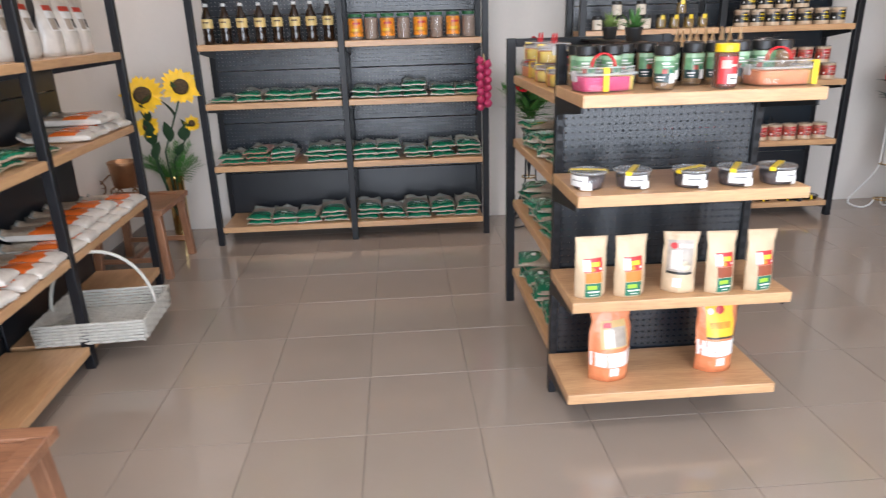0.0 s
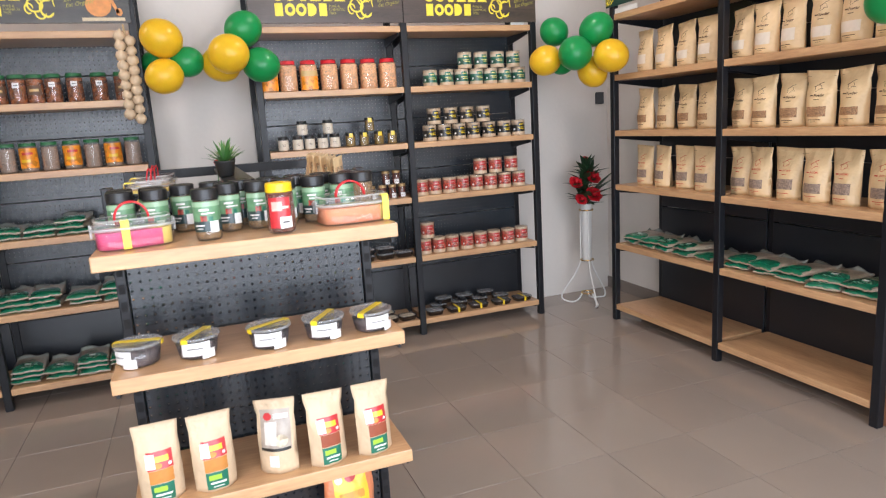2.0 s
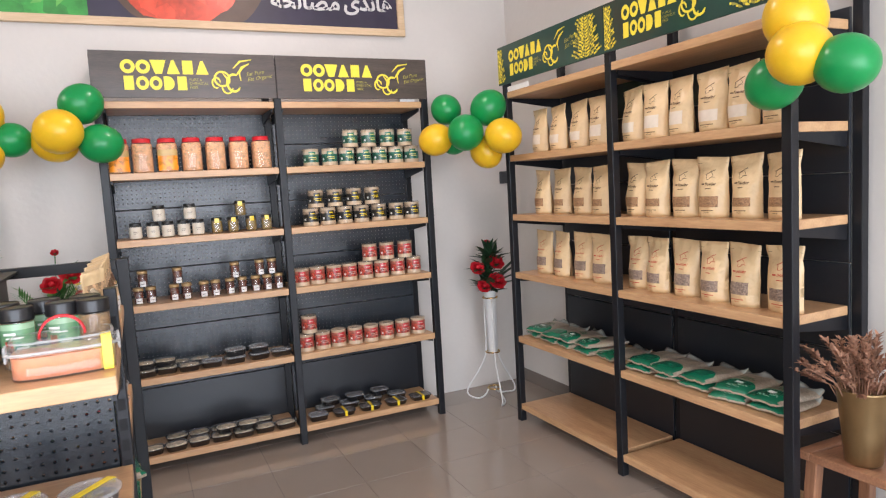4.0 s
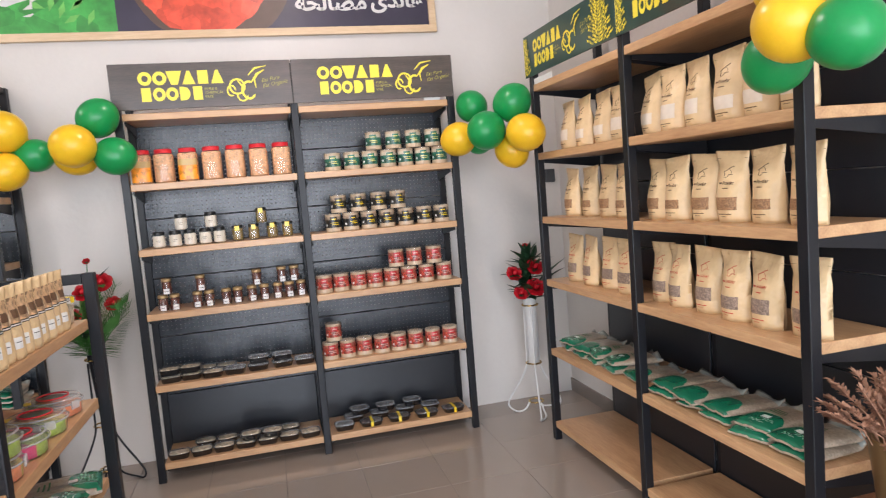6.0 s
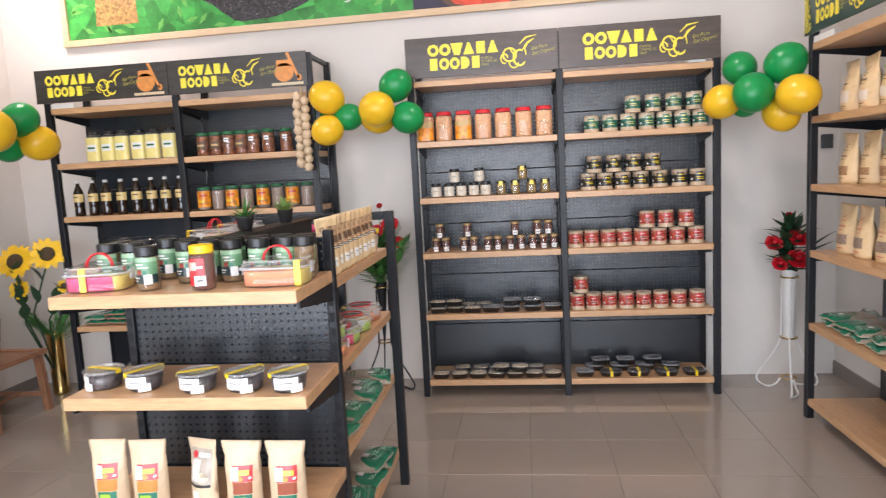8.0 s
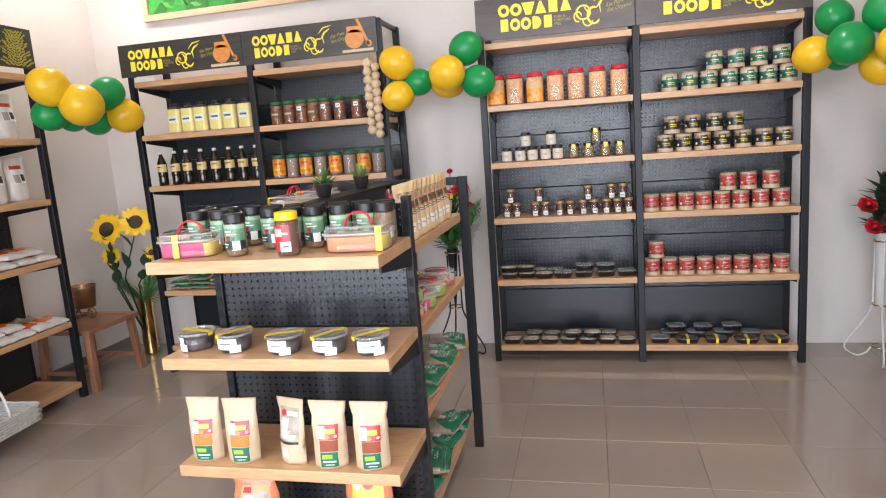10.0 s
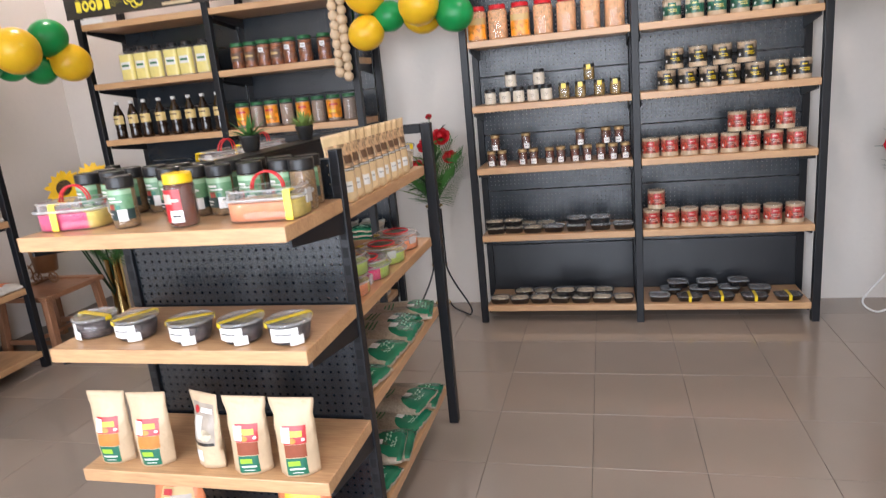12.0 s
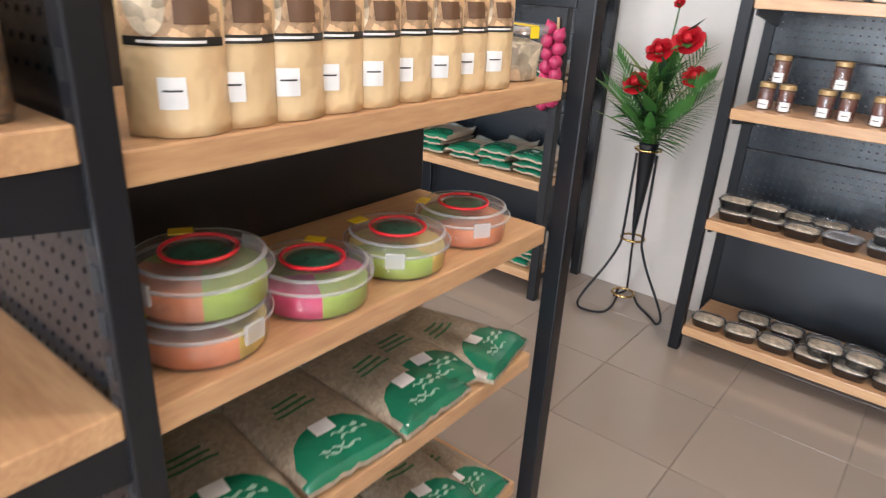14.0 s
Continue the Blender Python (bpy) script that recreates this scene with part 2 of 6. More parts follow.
# ---- the shop room ----
X0, X1, Y0, Y1, H = -0.10, 5.62, -1.2, 5.72, 3.3
floor = slab("floor", "grey-brown glossy porcelain tiled shop floor", X0, X1, Y0, Y1, -0.1, -0.004, GROUT, "floor")
slab("wall_north", "off-white painted rear wall behind the shelves", X0 - 0.2, X1 + 0.2, Y1, Y1 + 0.2, -0.1, H + 0.15, WALL)
slab("wall_west", "off-white painted side wall", X0 - 0.2, X0, Y0, Y1, -0.1, H + 0.15, WALL)
slab("wall_east", "off-white painted side wall", X1, X1 + 0.2, Y0, Y1, -0.1, H + 0.15, WALL)
slab("ceiling", "plain white painted shop ceiling", X0, X1, Y0, Y1, H, H + 0.15, CEIL, "ceiling")
# shopfront: piers, lintel and glass
slab("wall_south_1", "off-white painted shopfront pier", X0 - 0.2, 0.2, Y0 - 0.2, Y0, -0.1, H + 0.15, WALL)
slab("wall_south_2", "off-white painted shopfront pier", 5.3, X1 + 0.2, Y0 - 0.2, Y0, -0.1, H + 0.15, WALL)
slab("wall_south_3", "off-white painted shopfront lintel", 0.2, 5.3, Y0 - 0.2, Y0, 2.75, H + 0.15, WALL)
PAVE = mat("pavement", (0.32, 0.30, 0.27), 0.85, 0, 0.2, 1.2, 0.4, 40)
slab("ground", "pale concrete pavement outside the shopfront", -40, 45, -60, Y0 - 0.2, -0.14, -0.06, PAVE, "ground")
slab("ground_2", "dry earth ground round the building", -40, 45, Y1 + 0.2, 60, -0.14, -0.06, PAVE, "ground")
win = thing("window_1", "large clear glass shopfront window in a black frame", "window", pose(0.2, Y0 - 0.1, 0), kind="structure")
GLASS = clear("window_glass", (0.9, 0.95, 0.95), 0.02, 0.0)
for i in range(3):
    bm = bmesh.new()
    box(bm, i * 1.7 + 0.03, i * 1.7 + 1.67, -0.004, 0.004, 0.03, 2.72)
    g = part("pane", bm, GLASS, win)
    g.visible_shadow = False
for i in range(4):
    bm = bmesh.new()
    box(bm, i * 1.7 - (0.0 if i == 0 else 0.03), i * 1.7 + (0.0 if i == 3 else 0.03), -0.03, 0.03, 0, 2.75, 0.003)
    part("window_frame", bm, STEEL, win)

# ---- shelving ----
BT = 0.037   # board thickness


def bracket(bm, x, y0, y1, z):
    """A tapered shelf arm under a board, from the rear upright to the front edge."""
    vs = [(x - 0.004, y1, z), (x - 0.004, y0, z), (x - 0.004, y0, z - 0.018), (x - 0.004, y1, z - 0.06)]
    a = [bm.verts.new(v) for v in vs]
    b = [bm.verts.new((v[0] + 0.008, v[1], v[2])) for v in vs]
    bm.faces.new(a[::-1])
    bm.faces.new(b)
    for i in range(4):
        bm.faces.new((a[i], a[(i + 1) % 4], b[(i + 1) % 4], b[i]))


def shelf_board(parent, x0, x1, y0, y1, top, label="", arms=True):
    bm = bmesh.new()
    box(bm, x0, x1, y0, y1, -BT, 0, 0.003)
    b = part("shelf_board", bm, BOARD, parent, label, Matrix.Translation((0, 0, top)))
    if arms:
        for x in (x0 + 0.008, x1 - 0.008):
            bm = bmesh.new()
            bracket(bm, x, y0 + 0.03, y1, -BT - 0.001)
            part("bracket", bm, STEEL, b)
    return b


def post(parent, x, y, z1, w=0.04, d=0.04, slots=0):
    bm = bmesh.new()
    box(bm, x - w / 2, x + w / 2, y - d / 2, y + d / 2, 0, z1, 0.003)
    # no holes are cut: near-black boxes carry the shade inside punched slots
    if slots:
        n = int((z1 - 0.1) / 0.05)
        for i in range(n):
            z = 0.06 + i * 0.05
            box(bm, x - 0.008, x + 0.008, y - d / 2 - 0.001, y - d / 2 + 0.002, z, z + 0.028, 0, 1)
    return part("post", bm, [STEEL, DARK], parent)


def back_panels(parent, x0, x1, y, z0, z1, peg_rows, step=0.35, peg=None):
    """Folded steel sheets one above another; those above peg_rows are punched."""
    z = z0
    while z < z1 - 0.05:
        e = min(z + step, z1)
        bm = bmesh.new()
        box(bm, x0, x1, -0.006, 0.006, 0.002, e - z - 0.002, 0.003)
        part("back_panel", bm, (peg or PEG) if z >= peg_rows else PANEL, parent, "", Matrix.Translation((0, y, z)))
        z = e


def shelving(label, m, width, depth, tops, height, bays=2, peg=0.3, post_top=None, signs=None):
    """A free-standing wall unit: front and rear posts, boards on arms, steel back and a header sign."""
    u = thing("shelving_unit", label, "shelf", m, "black steel shelving units with beech boards")
    bw = width / bays
    pt = post_top or height
    for i in range(bays + 1):
        x = min(max(i * bw, 0.02), width - 0.02)
        post(u, x, 0.02, pt)
        post(u, x, depth - 0.02, height, slots=0)
        bm = bmesh.new()
        box(bm, x - 0.012, x + 0.012, 0.04, depth - 0.04, height - 0.03, height - 0.002, 0.002)
        part("top_rail", bm, STEEL, u)
    for i in range(bays):
        xa = 0.042 if i == 0 else i * bw + 0.022
        xb = width - 0.042 if i == bays - 1 else (i + 1) * bw - 0.022
        for t in tops:
            shelf_board(u, xa, xb, 0.004, depth - 0.06, t)
        back_panels(u, xa, xb, depth - 0.045, 0.06, height - 0.22, peg)
    return u


B2_TOPS = [2.03, 1.657, 1.303, 0.949, 0.548, 0.110]
B1_TOPS = [2.01, 1.648, 1.292, 0.935, 0.536, 0.123]
C_TOPS = [2.03, 1.655, 1.30, 0.945, 0.545, 0.115]
A_TOPS = [2.03, 1.655, 1.287, 0.917, 0.51, 0.11]
M_B2 = pose(2.915, 5.33, 0)
M_B1 = pose(0.488, 5.282, 0)
M_C = pose(5.127, 4.972, 0, 0, 0, -89.35)
M_A = pose(0.402, 2.655, 0, 0, 0, 91.87)
SPREAD = [(M_B2, 1.019), (M_C, 1.0175), (M_A, 1.07)]   # pitch of the goods along each unit
B2 = shelving("tall black steel shelf unit with beech boards and tins", M_B2, 1.875, 0.385, B2_TOPS, 2.27)
B1 = shelving("tall black steel shelf unit stocked with bottles and green packs", M_B1, 1.836, 0.435, B1_TOPS, 2.25)
C = shelving("tall black steel shelf unit stocked with kraft pouches", M_C, 1.902, 0.44, C_TOPS, 2.30, peg=9)
A = shelving("tall black steel shelf unit against the side wall", M_A, 2.0, 0.41, A_TOPS, 2.27, peg=9)

# island: a double-sided gondola with an end display towards the door
IX0, IX1, IY0, IY1, IH = 2.273, 3.0, 3.22, 4.159, 1.305
island = thing("gondola_island", "low black steel island gondola with beech end shelves", "shelf", pose(IX0, IY0, 0))
IW, IL = IX1 - IX0, IY1 - IY0
post(island, 0.014, 0.018, IH, 0.028, 0.036, 1)
post(island, IW - 0.014, 0.018, IH, 0.028, 0.036, 1)
post(island, 0.0, IL - 0.02, IH)
post(island, IW, IL - 0.02, IH)
for y in (IL - 0.02,):
    bm = bmesh.new()
    box(bm, 0.021, IW - 0.021, y - 0.018, y + 0.018, IH - 0.038, IH - 0.002, 0.002)
    part("top_rail", bm, STEEL, island)
back_panels(island, 0.029, IW - 0.029, 0.016, 0.1, IH - 0.02, 0.0, peg=PEG_END)
bm = bmesh.new()
box(bm, IW / 2 - 0.012, IW / 2 + 0.012, 0.05, IL - 0.06, 0.08, IH - 0.02, 0.003)
part("spine_panel", bm, PANEL, island)
END_TOPS = [1.175, 0.875, 0.519, 0.172]
SIDE_TOPS = [1.143, 0.853, 0.555, 0.195]
for t, reach in zip(END_TOPS, (0.337, 0.326, 0.316, 0.303)):
    shelf_board(island, -0.005, IW - 0.004, -reach, 0.0, t)
for t in SIDE_TOPS:
    for x0, x1 in ((0.004, IW / 2 - 0.014), (IW / 2 + 0.014, IW - 0.010)):
        bm = bmesh.new()
        box(bm, x0, x1, 0.037, IL - 0.071, -BT, 0, 0.003)
        part("shelf_board", bm, BOARD_SIDE, island, "", Matrix.Translation((0, 0, t)))

# ---- packaging materials ----
KRAFT = mat("kraft_paper", (0.74, 0.54, 0.30), 0.38, 0, 0.16, 14, 1.0, 24, fine=0.06, each=0.08, bump_d=0.010)
KRAFT_PALE = mat("pale_kraft_paper", (0.66, 0.50, 0.33), 0.42, 0, 0.12, 14, 0.8, 30, each=0.05, bump_d=0.008)
ORANGE_FOIL = mat("orange_pouch_film", (0.74, 0.25, 0.11), 0.25, 0, 0.15, 14, 1.0, 26, coat=0.4, bump_d=0.010)
WHITE_LABEL = mat("white_label_paper", (0.80, 0.79, 0.77), 0.45, 0, 0.04, 30)
INK = mat("black_ink", (0.03, 0.03, 0.03), 0.5)
INK_RED = mat("red_ink", (0.55, 0.05, 0.03), 0.5)
INK_BROWN = mat("brown_ink", (0.12, 0.06, 0.03), 0.5)
INK_GREEN = mat("green_ink", (0.02, 0.16, 0.06), 0.5)
GREEN_LABEL = mat("green_label", (0.13, 0.29, 0.15), 0.35, 0, 0.35, 60, coat=0.3)
PALE_GREEN = mat("pale_green_label", (0.30, 0.47, 0.30), 0.35, 0, 0.2, 40, coat=0.3)
NAVY_LABEL = mat("blackish_label", (0.012, 0.035, 0.035), 0.3, 0, 0.3, 60, coat=0.3)
CREAM_LABEL = mat("cream_label", (0.70, 0.64, 0.53), 0.4, 0, 0.1, 30)
DKGREEN_LABEL = mat("dark_green_label", (0.01, 0.15, 0.09), 0.35, 0, 0.15, 40, coat=0.3)
RED_LABEL = mat("red_label", (0.52, 0.022, 0.028), 0.3, 0, 0.15, 40, coat=0.3)
YELLOW_LABEL = mat("yellow_label", (0.85, 0.55, 0.03), 0.3, 0, 0.1, 40, coat=0.2)
PALE_YELLOW = mat("pale_yellow_label", (0.80, 0.70, 0.25), 0.35, 0, 0.12, 25, coat=0.2)
ORANGE_LABEL = mat("orange_label", (0.85, 0.30, 0.02), 0.35, 0, 0.25, 40, coat=0.2, cells=45, cell_mix=0.35)
TAN_LABEL = mat("tan_label", (0.62, 0.42, 0.17), 0.4, 0, 0.15, 40)
GREY_PHOTO = mat("grey_photo_print", (0.40, 0.34, 0.28), 0.35, 0, 0.5, 28, fine=0.1, coat=0.3)
BLACK_LABEL = mat("black_label", (0.02, 0.018, 0.015), 0.35, 0, 0.3, 40, coat=0.2)
RED_PHOTO = mat("red_photo_print", (0.38, 0.055, 0.035), 0.35, 0, 0.6, 45, fine=0.2, coat=0.3, cells=90, cell_mix=0.7)
PINK_PRINT = mat("pale_pink_print", (0.70, 0.45, 0.38), 0.35, 0, 0.4, 60)
TAPE = mat("yellow_tape", (0.85, 0.62, 0.02), 0.3, 0, 0.08, 30, coat=0.3)
BLACK_LID = mat("black_plastic", (0.012, 0.012, 0.013), 0.3, 0, 0.1, 30)
RED_PLASTIC = mat("red_plastic", (0.65, 0.015, 0.025), 0.3, 0, 0.06, 30, coat=0.2)
YELLOW_PLASTIC = mat("yellow_plastic", (0.88, 0.58, 0.01), 0.3, 0, 0.06, 30, coat=0.2)
GREEN_PLASTIC = mat("green_plastic", (0.02, 0.14, 0.05), 0.35, 0, 0.06, 30)
WHITE_PLASTIC = mat("white_plastic", (0.80, 0.80, 0.78), 0.3, 0, 0.04, 30)
GOLD_LID = mat("gold_lid", (0.42, 0.28, 0.13), 0.42, 0.35, 0.06, 30)
CLEAR = clear("clear_plastic", (0.85, 0.88, 0.88), 0.06, 0.05, 0.25)
CLEAR_LID = clear("frosted_lid", (0.75, 0.78, 0.80), 0.15, 0.22)
FILM = clear("clear_film", (0.80, 0.84, 0.84), 0.12, 0.30)
SPICE = mat("seed_filling", (0.20, 0.11, 0.035), 0.6, 0, 0.6, 60, 0.8, 120, fine=0.25, cells=260, cell_mix=0.45)
PICKLE = mat("pickle_filling", (0.20, 0.055, 0.012), 0.25, 0, 0.6, 45, 0.5, 80, fine=0.2, cells=70, cell_mix=0.7)
PEANUT = mat("peanut_filling", (0.74, 0.40, 0.19), 0.5, 0, 0.35, 90, 1.0, 130, fine=0.2, cells=110, cell_mix=0.35)
DATES = mat("dark_sweets", (0.055, 0.04, 0.04), 0.45, 0, 0.6, 50, 0.8, 70, fine=0.2, cells=60, cell_mix=0.7)
HONEY = mat("amber_honey", (0.10, 0.018, 0.004), 0.12, 0, 0.2, 20, coat=0.5)
OIL = mat("yellow_oil", (0.20, 0.12, 0.012), 0.1, 0, 0.2, 20, coat=0.6)
VINEGAR = mat("dark_vinegar", (0.02, 0.009, 0.004), 0.1, 0, 0.2, 20, coat=0.7)
CREAM = mat("cream_filling", (0.78, 0.68, 0.52), 0.4, 0, 0.1, 30)
GREY_GRAIN = mat("grey_grain", (0.29, 0.21, 0.16), 0.6, 0, 0.4, 70, 0.6, 120, fine=0.2, cells=240, cell_mix=0.35)
CHILLI = mat("chilli_powder", (0.30, 0.07, 0.03), 0.6, 0, 0.15, 60)
TURMERIC = mat("turmeric_powder", (0.55, 0.22, 0.04), 0.6, 0, 0.15, 60)
FLOUR = mat("flour", (0.76, 0.66, 0.54), 0.6, 0, 0.08, 40)
BROWN_GRAIN = mat("brown_grain", (0.36, 0.20, 0.10), 0.6, 0, 0.25, 70, 0.5, 120, fine=0.15, cells=240, cell_mix=0.35)
NUT_PHOTO = mat("nut_photo_print", (0.50, 0.32, 0.18), 0.3, 0, 0.5, 60, fine=0.2, coat=0.4, cells=90, cell_mix=0.5)
PINK = mat("pink_sweets", (0.72, 0.06, 0.20), 0.4, 0, 0.2, 60)
LEMON = mat("lemon_sweets", (0.80, 0.62, 0.14), 0.4, 0, 0.2, 60)
LIME = mat("lime_sweets", (0.42, 0.58, 0.10), 0.4, 0, 0.2, 60)
PEACH = mat("peach_sweets", (0.82, 0.30, 0.14), 0.4, 0, 0.2, 60)
PACK_GREEN = mat("green_pack_film", (0.010, 0.17, 0.09), 0.18, 0, 0.25, 22, 0.6, 35, coat=0.6, each=0.08)
PACK_TAN = mat("tan_pack_film", (0.39, 0.32, 0.24), 0.28, 0, 0.25, 18, 0.6, 35, coat=0.4, each=0.10, cells=130, cell_mix=0.18)
PACK_PRINT = mat("pale_green_print", (0.30, 0.50, 0.38), 0.3, 0, 0.2, 60)
PACK_CRIMP = mat("grey_film_crimp", (0.40, 0.43, 0.40), 0.16, 0, 0.3, 30, 0.6, 40, coat=0.6)
TUB_WALL = clear("translucent_tub", (0.80, 0.82, 0.84), 0.12, 0.035, 0.25)
NAVY_GREEN = mat("deep_green_label", (0.022, 0.115, 0.075), 0.35, 0, 0.5, 50, coat=0.3, cells=70, cell_mix=0.5)
CREAM_PALE = mat("pale_tin_top", (0.60, 0.52, 0.40), 0.35, 0, 0.2, 40)
TIN_TOP = mat("brown_tin_top", (0.36, 0.27, 0.19), 0.35, 0, 0.4, 60, cells=80, cell_mix=0.4)
RED_PALE = mat("red_tin_top", (0.42, 0.13, 0.09), 0.35, 0, 0.4, 60, cells=80, cell_mix=0.5)
TIN_BODY = mat("tin_cream", (0.56, 0.43, 0.29), 0.4, 0, 0.15, 30)
PACK_WHITE = mat("white_pack_film", (0.70, 0.66, 0.60), 0.25, 0, 0.2, 18, 0.6, 35, coat=0.4)
TRAY_BLACK = mat("black_tray", (0.012, 0.012, 0.014), 0.2, 0, 0.1, 30, coat=0.3)
SWEET_PALE = mat("pale_sweets", (0.55, 0.46, 0.33), 0.5, 0, 0.4, 50, 0.8, 60, fine=0.2, cells=70, cell_mix=0.4)

# ---- packaging builders: the front faces -y, the base lies at z = 0 ----


class Stock:
    """One model of a product; the first use is the model itself, further uses are copies."""

    def __init__(self, ob):
        self.ob, self.used = ob, False

    def put(self, m):
        if self.used:
            return copy_thing(self.ob, m)
        self.used = True
        self.ob.matrix_basis = m
        return self.ob


def wrap(r, z0, z1, a0, a1, off=0.0006, seg=10, power=1.0, sy=1.0):
    """A curved label round the front of a jar, between two angles from the front, in degrees."""
    bm = bmesh.new()
    lo, hi = [], []
    for i in range(seg + 1):
        a = radians(-90 + a0 + (a1 - a0) * i / seg)
        c, s = math.cos(a), math.sin(a)
        c, s = math.copysign(abs(c) ** power, c), math.copysign(abs(s) ** power, s)
        lo.append(bm.verts.new(((r + off) * c, (r * sy + off) * s, z0)))
        hi.append(bm.verts.new(((r + off) * c, (r * sy + off) * s, z1)))
    for i in range(seg):
        bm.faces.new((lo[i], lo[i + 1], hi[i + 1], hi[i])).smooth = True
    return bm


def jar(label, category, r, h, fill, lid_mat, lid_h=0.018, lid_r=0.97, fill_to=0.86, neck=0.86, power=1.0, labels=(), group="", glass=None, seg=20, squat=1.0):
    """A jar or bottle: clear wall, filling, screw lid with ribs, labels (name, z0, z1, a0, a1, material, lift)."""
    t = thing("jar", label, category, group=group)
    bh = h - lid_h
    bm = bmesh.new()
    lathe(bm, [(r * 0.90, 0.0), (r * 0.98, 0.004), (r, 0.010), (r, bh * 0.86), (r * 0.96, bh * 0.93), (r * neck, bh * 0.985), (r * neck, bh)], seg, power=power, sy=squat)
    part("jar_wall", bm, glass or CLEAR, t)
    bm = bmesh.new()
    lathe(bm, [(r * 0.86, 0.003), (r * 0.95, 0.010), (r * 0.955, bh * fill_to * 0.97), (r * 0.90, bh * fill_to)], seg, power=power, sy=squat)
    part("filling", bm, fill, t)
    bm = bmesh.new()
    lr = r * lid_r
    lathe(bm, [(lr, bh - 0.002), (lr * 1.02, bh + 0.001), (lr, bh + 0.003), (lr, h - 0.004), (lr * 0.97, h - 0.001), (lr * 0.90, h), (lr * 0.86, h - 0.0015)], 24, sy=squat if power == 1 else 1)
    part("lid", bm, lid_mat, t)
    for name, z0, z1, a0, a1, mm, lift in labels:
        part(name, wrap(r, z0 * h, z1 * h, a0, a1, 0.0006 + lift * 0.0006, 10, power, squat), mm, t)
    return Stock(t)


def bottle(label, prof, fill, cap_mat, labels, group):
    t = thing("bottle", label, "bottle", group=group)
    bm = bmesh.new()
    lathe(bm, prof, 20)
    part("bottle_wall", bm, fill, t)
    r, z = prof[-1]
    bm = bmesh.new()
    lathe(bm, [(r * 1.25, z - 0.004), (r * 1.25, z + 0.012), (r * 1.1, z + 0.015)], 16)
    part("cap", bm, cap_mat, t)
    for name, z0, z1, a0, a1, mm, lift in labels:
        part(name, wrap(prof[2][0], z0, z1, a0, a1, 0.0008 + lift * 0.0006), mm, t)
    return Stock(t)


def writing(text, size, width=None, shear=0.0, bold=0.0):
    """Flat mesh of words in the built-in font, standing in the x-z plane, facing -y; x and z centred."""
    c = bpy.data.curves.new("writing", "FONT")
    c.offset = bold
    c.body, c.size, c.shear, c.align_x, c.resolution_u = text, size, shear, "LEFT", 3
    o = bpy.data.objects.new("writing", c)
    scene.collection.objects.link(o)
    dg = bpy.context.evaluated_depsgraph_get()
    dg.update()
    me = bpy.data.meshes.new_from_object(o.evaluated_get(dg))
    bpy.data.objects.remove(o)
    bm = bmesh.new()
    bm.from_mesh(me)
    xs, ys = [v.co.x for v in bm.verts], [v.co.y for v in bm.verts]
    k = width / (max(xs) - min(xs)) if width else 1.0
    for v in bm.verts:
        v.co = Vector(((v.co.x - (max(xs) + min(xs)) / 2) * k, 0, (v.co.y - (max(ys) + min(ys)) / 2) * k))
    return bm


def pouch_point(w, h, d, u, v, side, seed=0.0):
    """A point on a stand-up pouch: u across -1..1, v up 0..1, side -1 front, 1 back."""
    belly = d * (0.5 * (1 - v) ** 0.7 + 0.28 * math.sin(math.pi * min(1, v * 1.08))) * max(0, 1 - v / 0.9) ** 0.35
    if v > 0.88:
        belly = 0.0012
    ww = w / 2 * (0.90 + 0.10 * v - (0.07 + 0.04 * math.sin(seed * 7)) * math.exp(-((v - 0.78) / 0.08) ** 2) + 0.03 * math.sin(5 * v + seed))
    y = side * max(0.0010, belly * max(0, 1 - abs(u) ** 2.6))
    wob = 0.030 * w * noise.noise(Vector((u * 2.1 + seed, v * 3.3, side * 2 + seed)))
    lean = 0.025 * h * math.sin(seed * 3) * max(0, v - 0.8)
    return Vector((u * ww + wob * 0.6 * v, y + wob * (1 if v < 0.95 else 0.4) + lean, v * h * (1 + 0.022 * math.sin(seed * 5) * u * v ** 4)))


def pouch_patch(w, h, d, u0, u1, v0, v1, off, seed=0.0, round_=False, n=8):
    bm = bmesh.new()
    nu, nv = n, n
    g = []
    for j in range(nv + 1):
        row = []
        for i in range(nu + 1):
            a, b = -1 + 2 * i / nu, -1 + 2 * j / nv
            if round_:
                a, b = a * math.sqrt(1 - b * b / 2), b * math.sqrt(1 - a * a / 2)
            u, v = (u0 + u1) / 2 + a * (u1 - u0) / 2, (v0 + v1) / 2 + b * (v1 - v0) / 2
            p = pouch_point(w, h, d, u, v, -1, seed)
            row.append(bm.verts.new((p.x, p.y - off, p.z)))
        g.append(row)
    for j in range(nv):
        for i in range(nu):
            bm.faces.new((g[j][i], g[j][i + 1], g[j + 1][i + 1], g[j + 1][i])).smooth = True
    return bm


def pouch_line(w, h, d, pts, seed, r=0.0009):
    """A thin printed line along (u, v) points on a pouch's front."""
    bm = bmesh.new()
    tube(bm, [pouch_point(w, h, d, u, v, -1, seed) for u, v in pts], r, 5)
    return bm


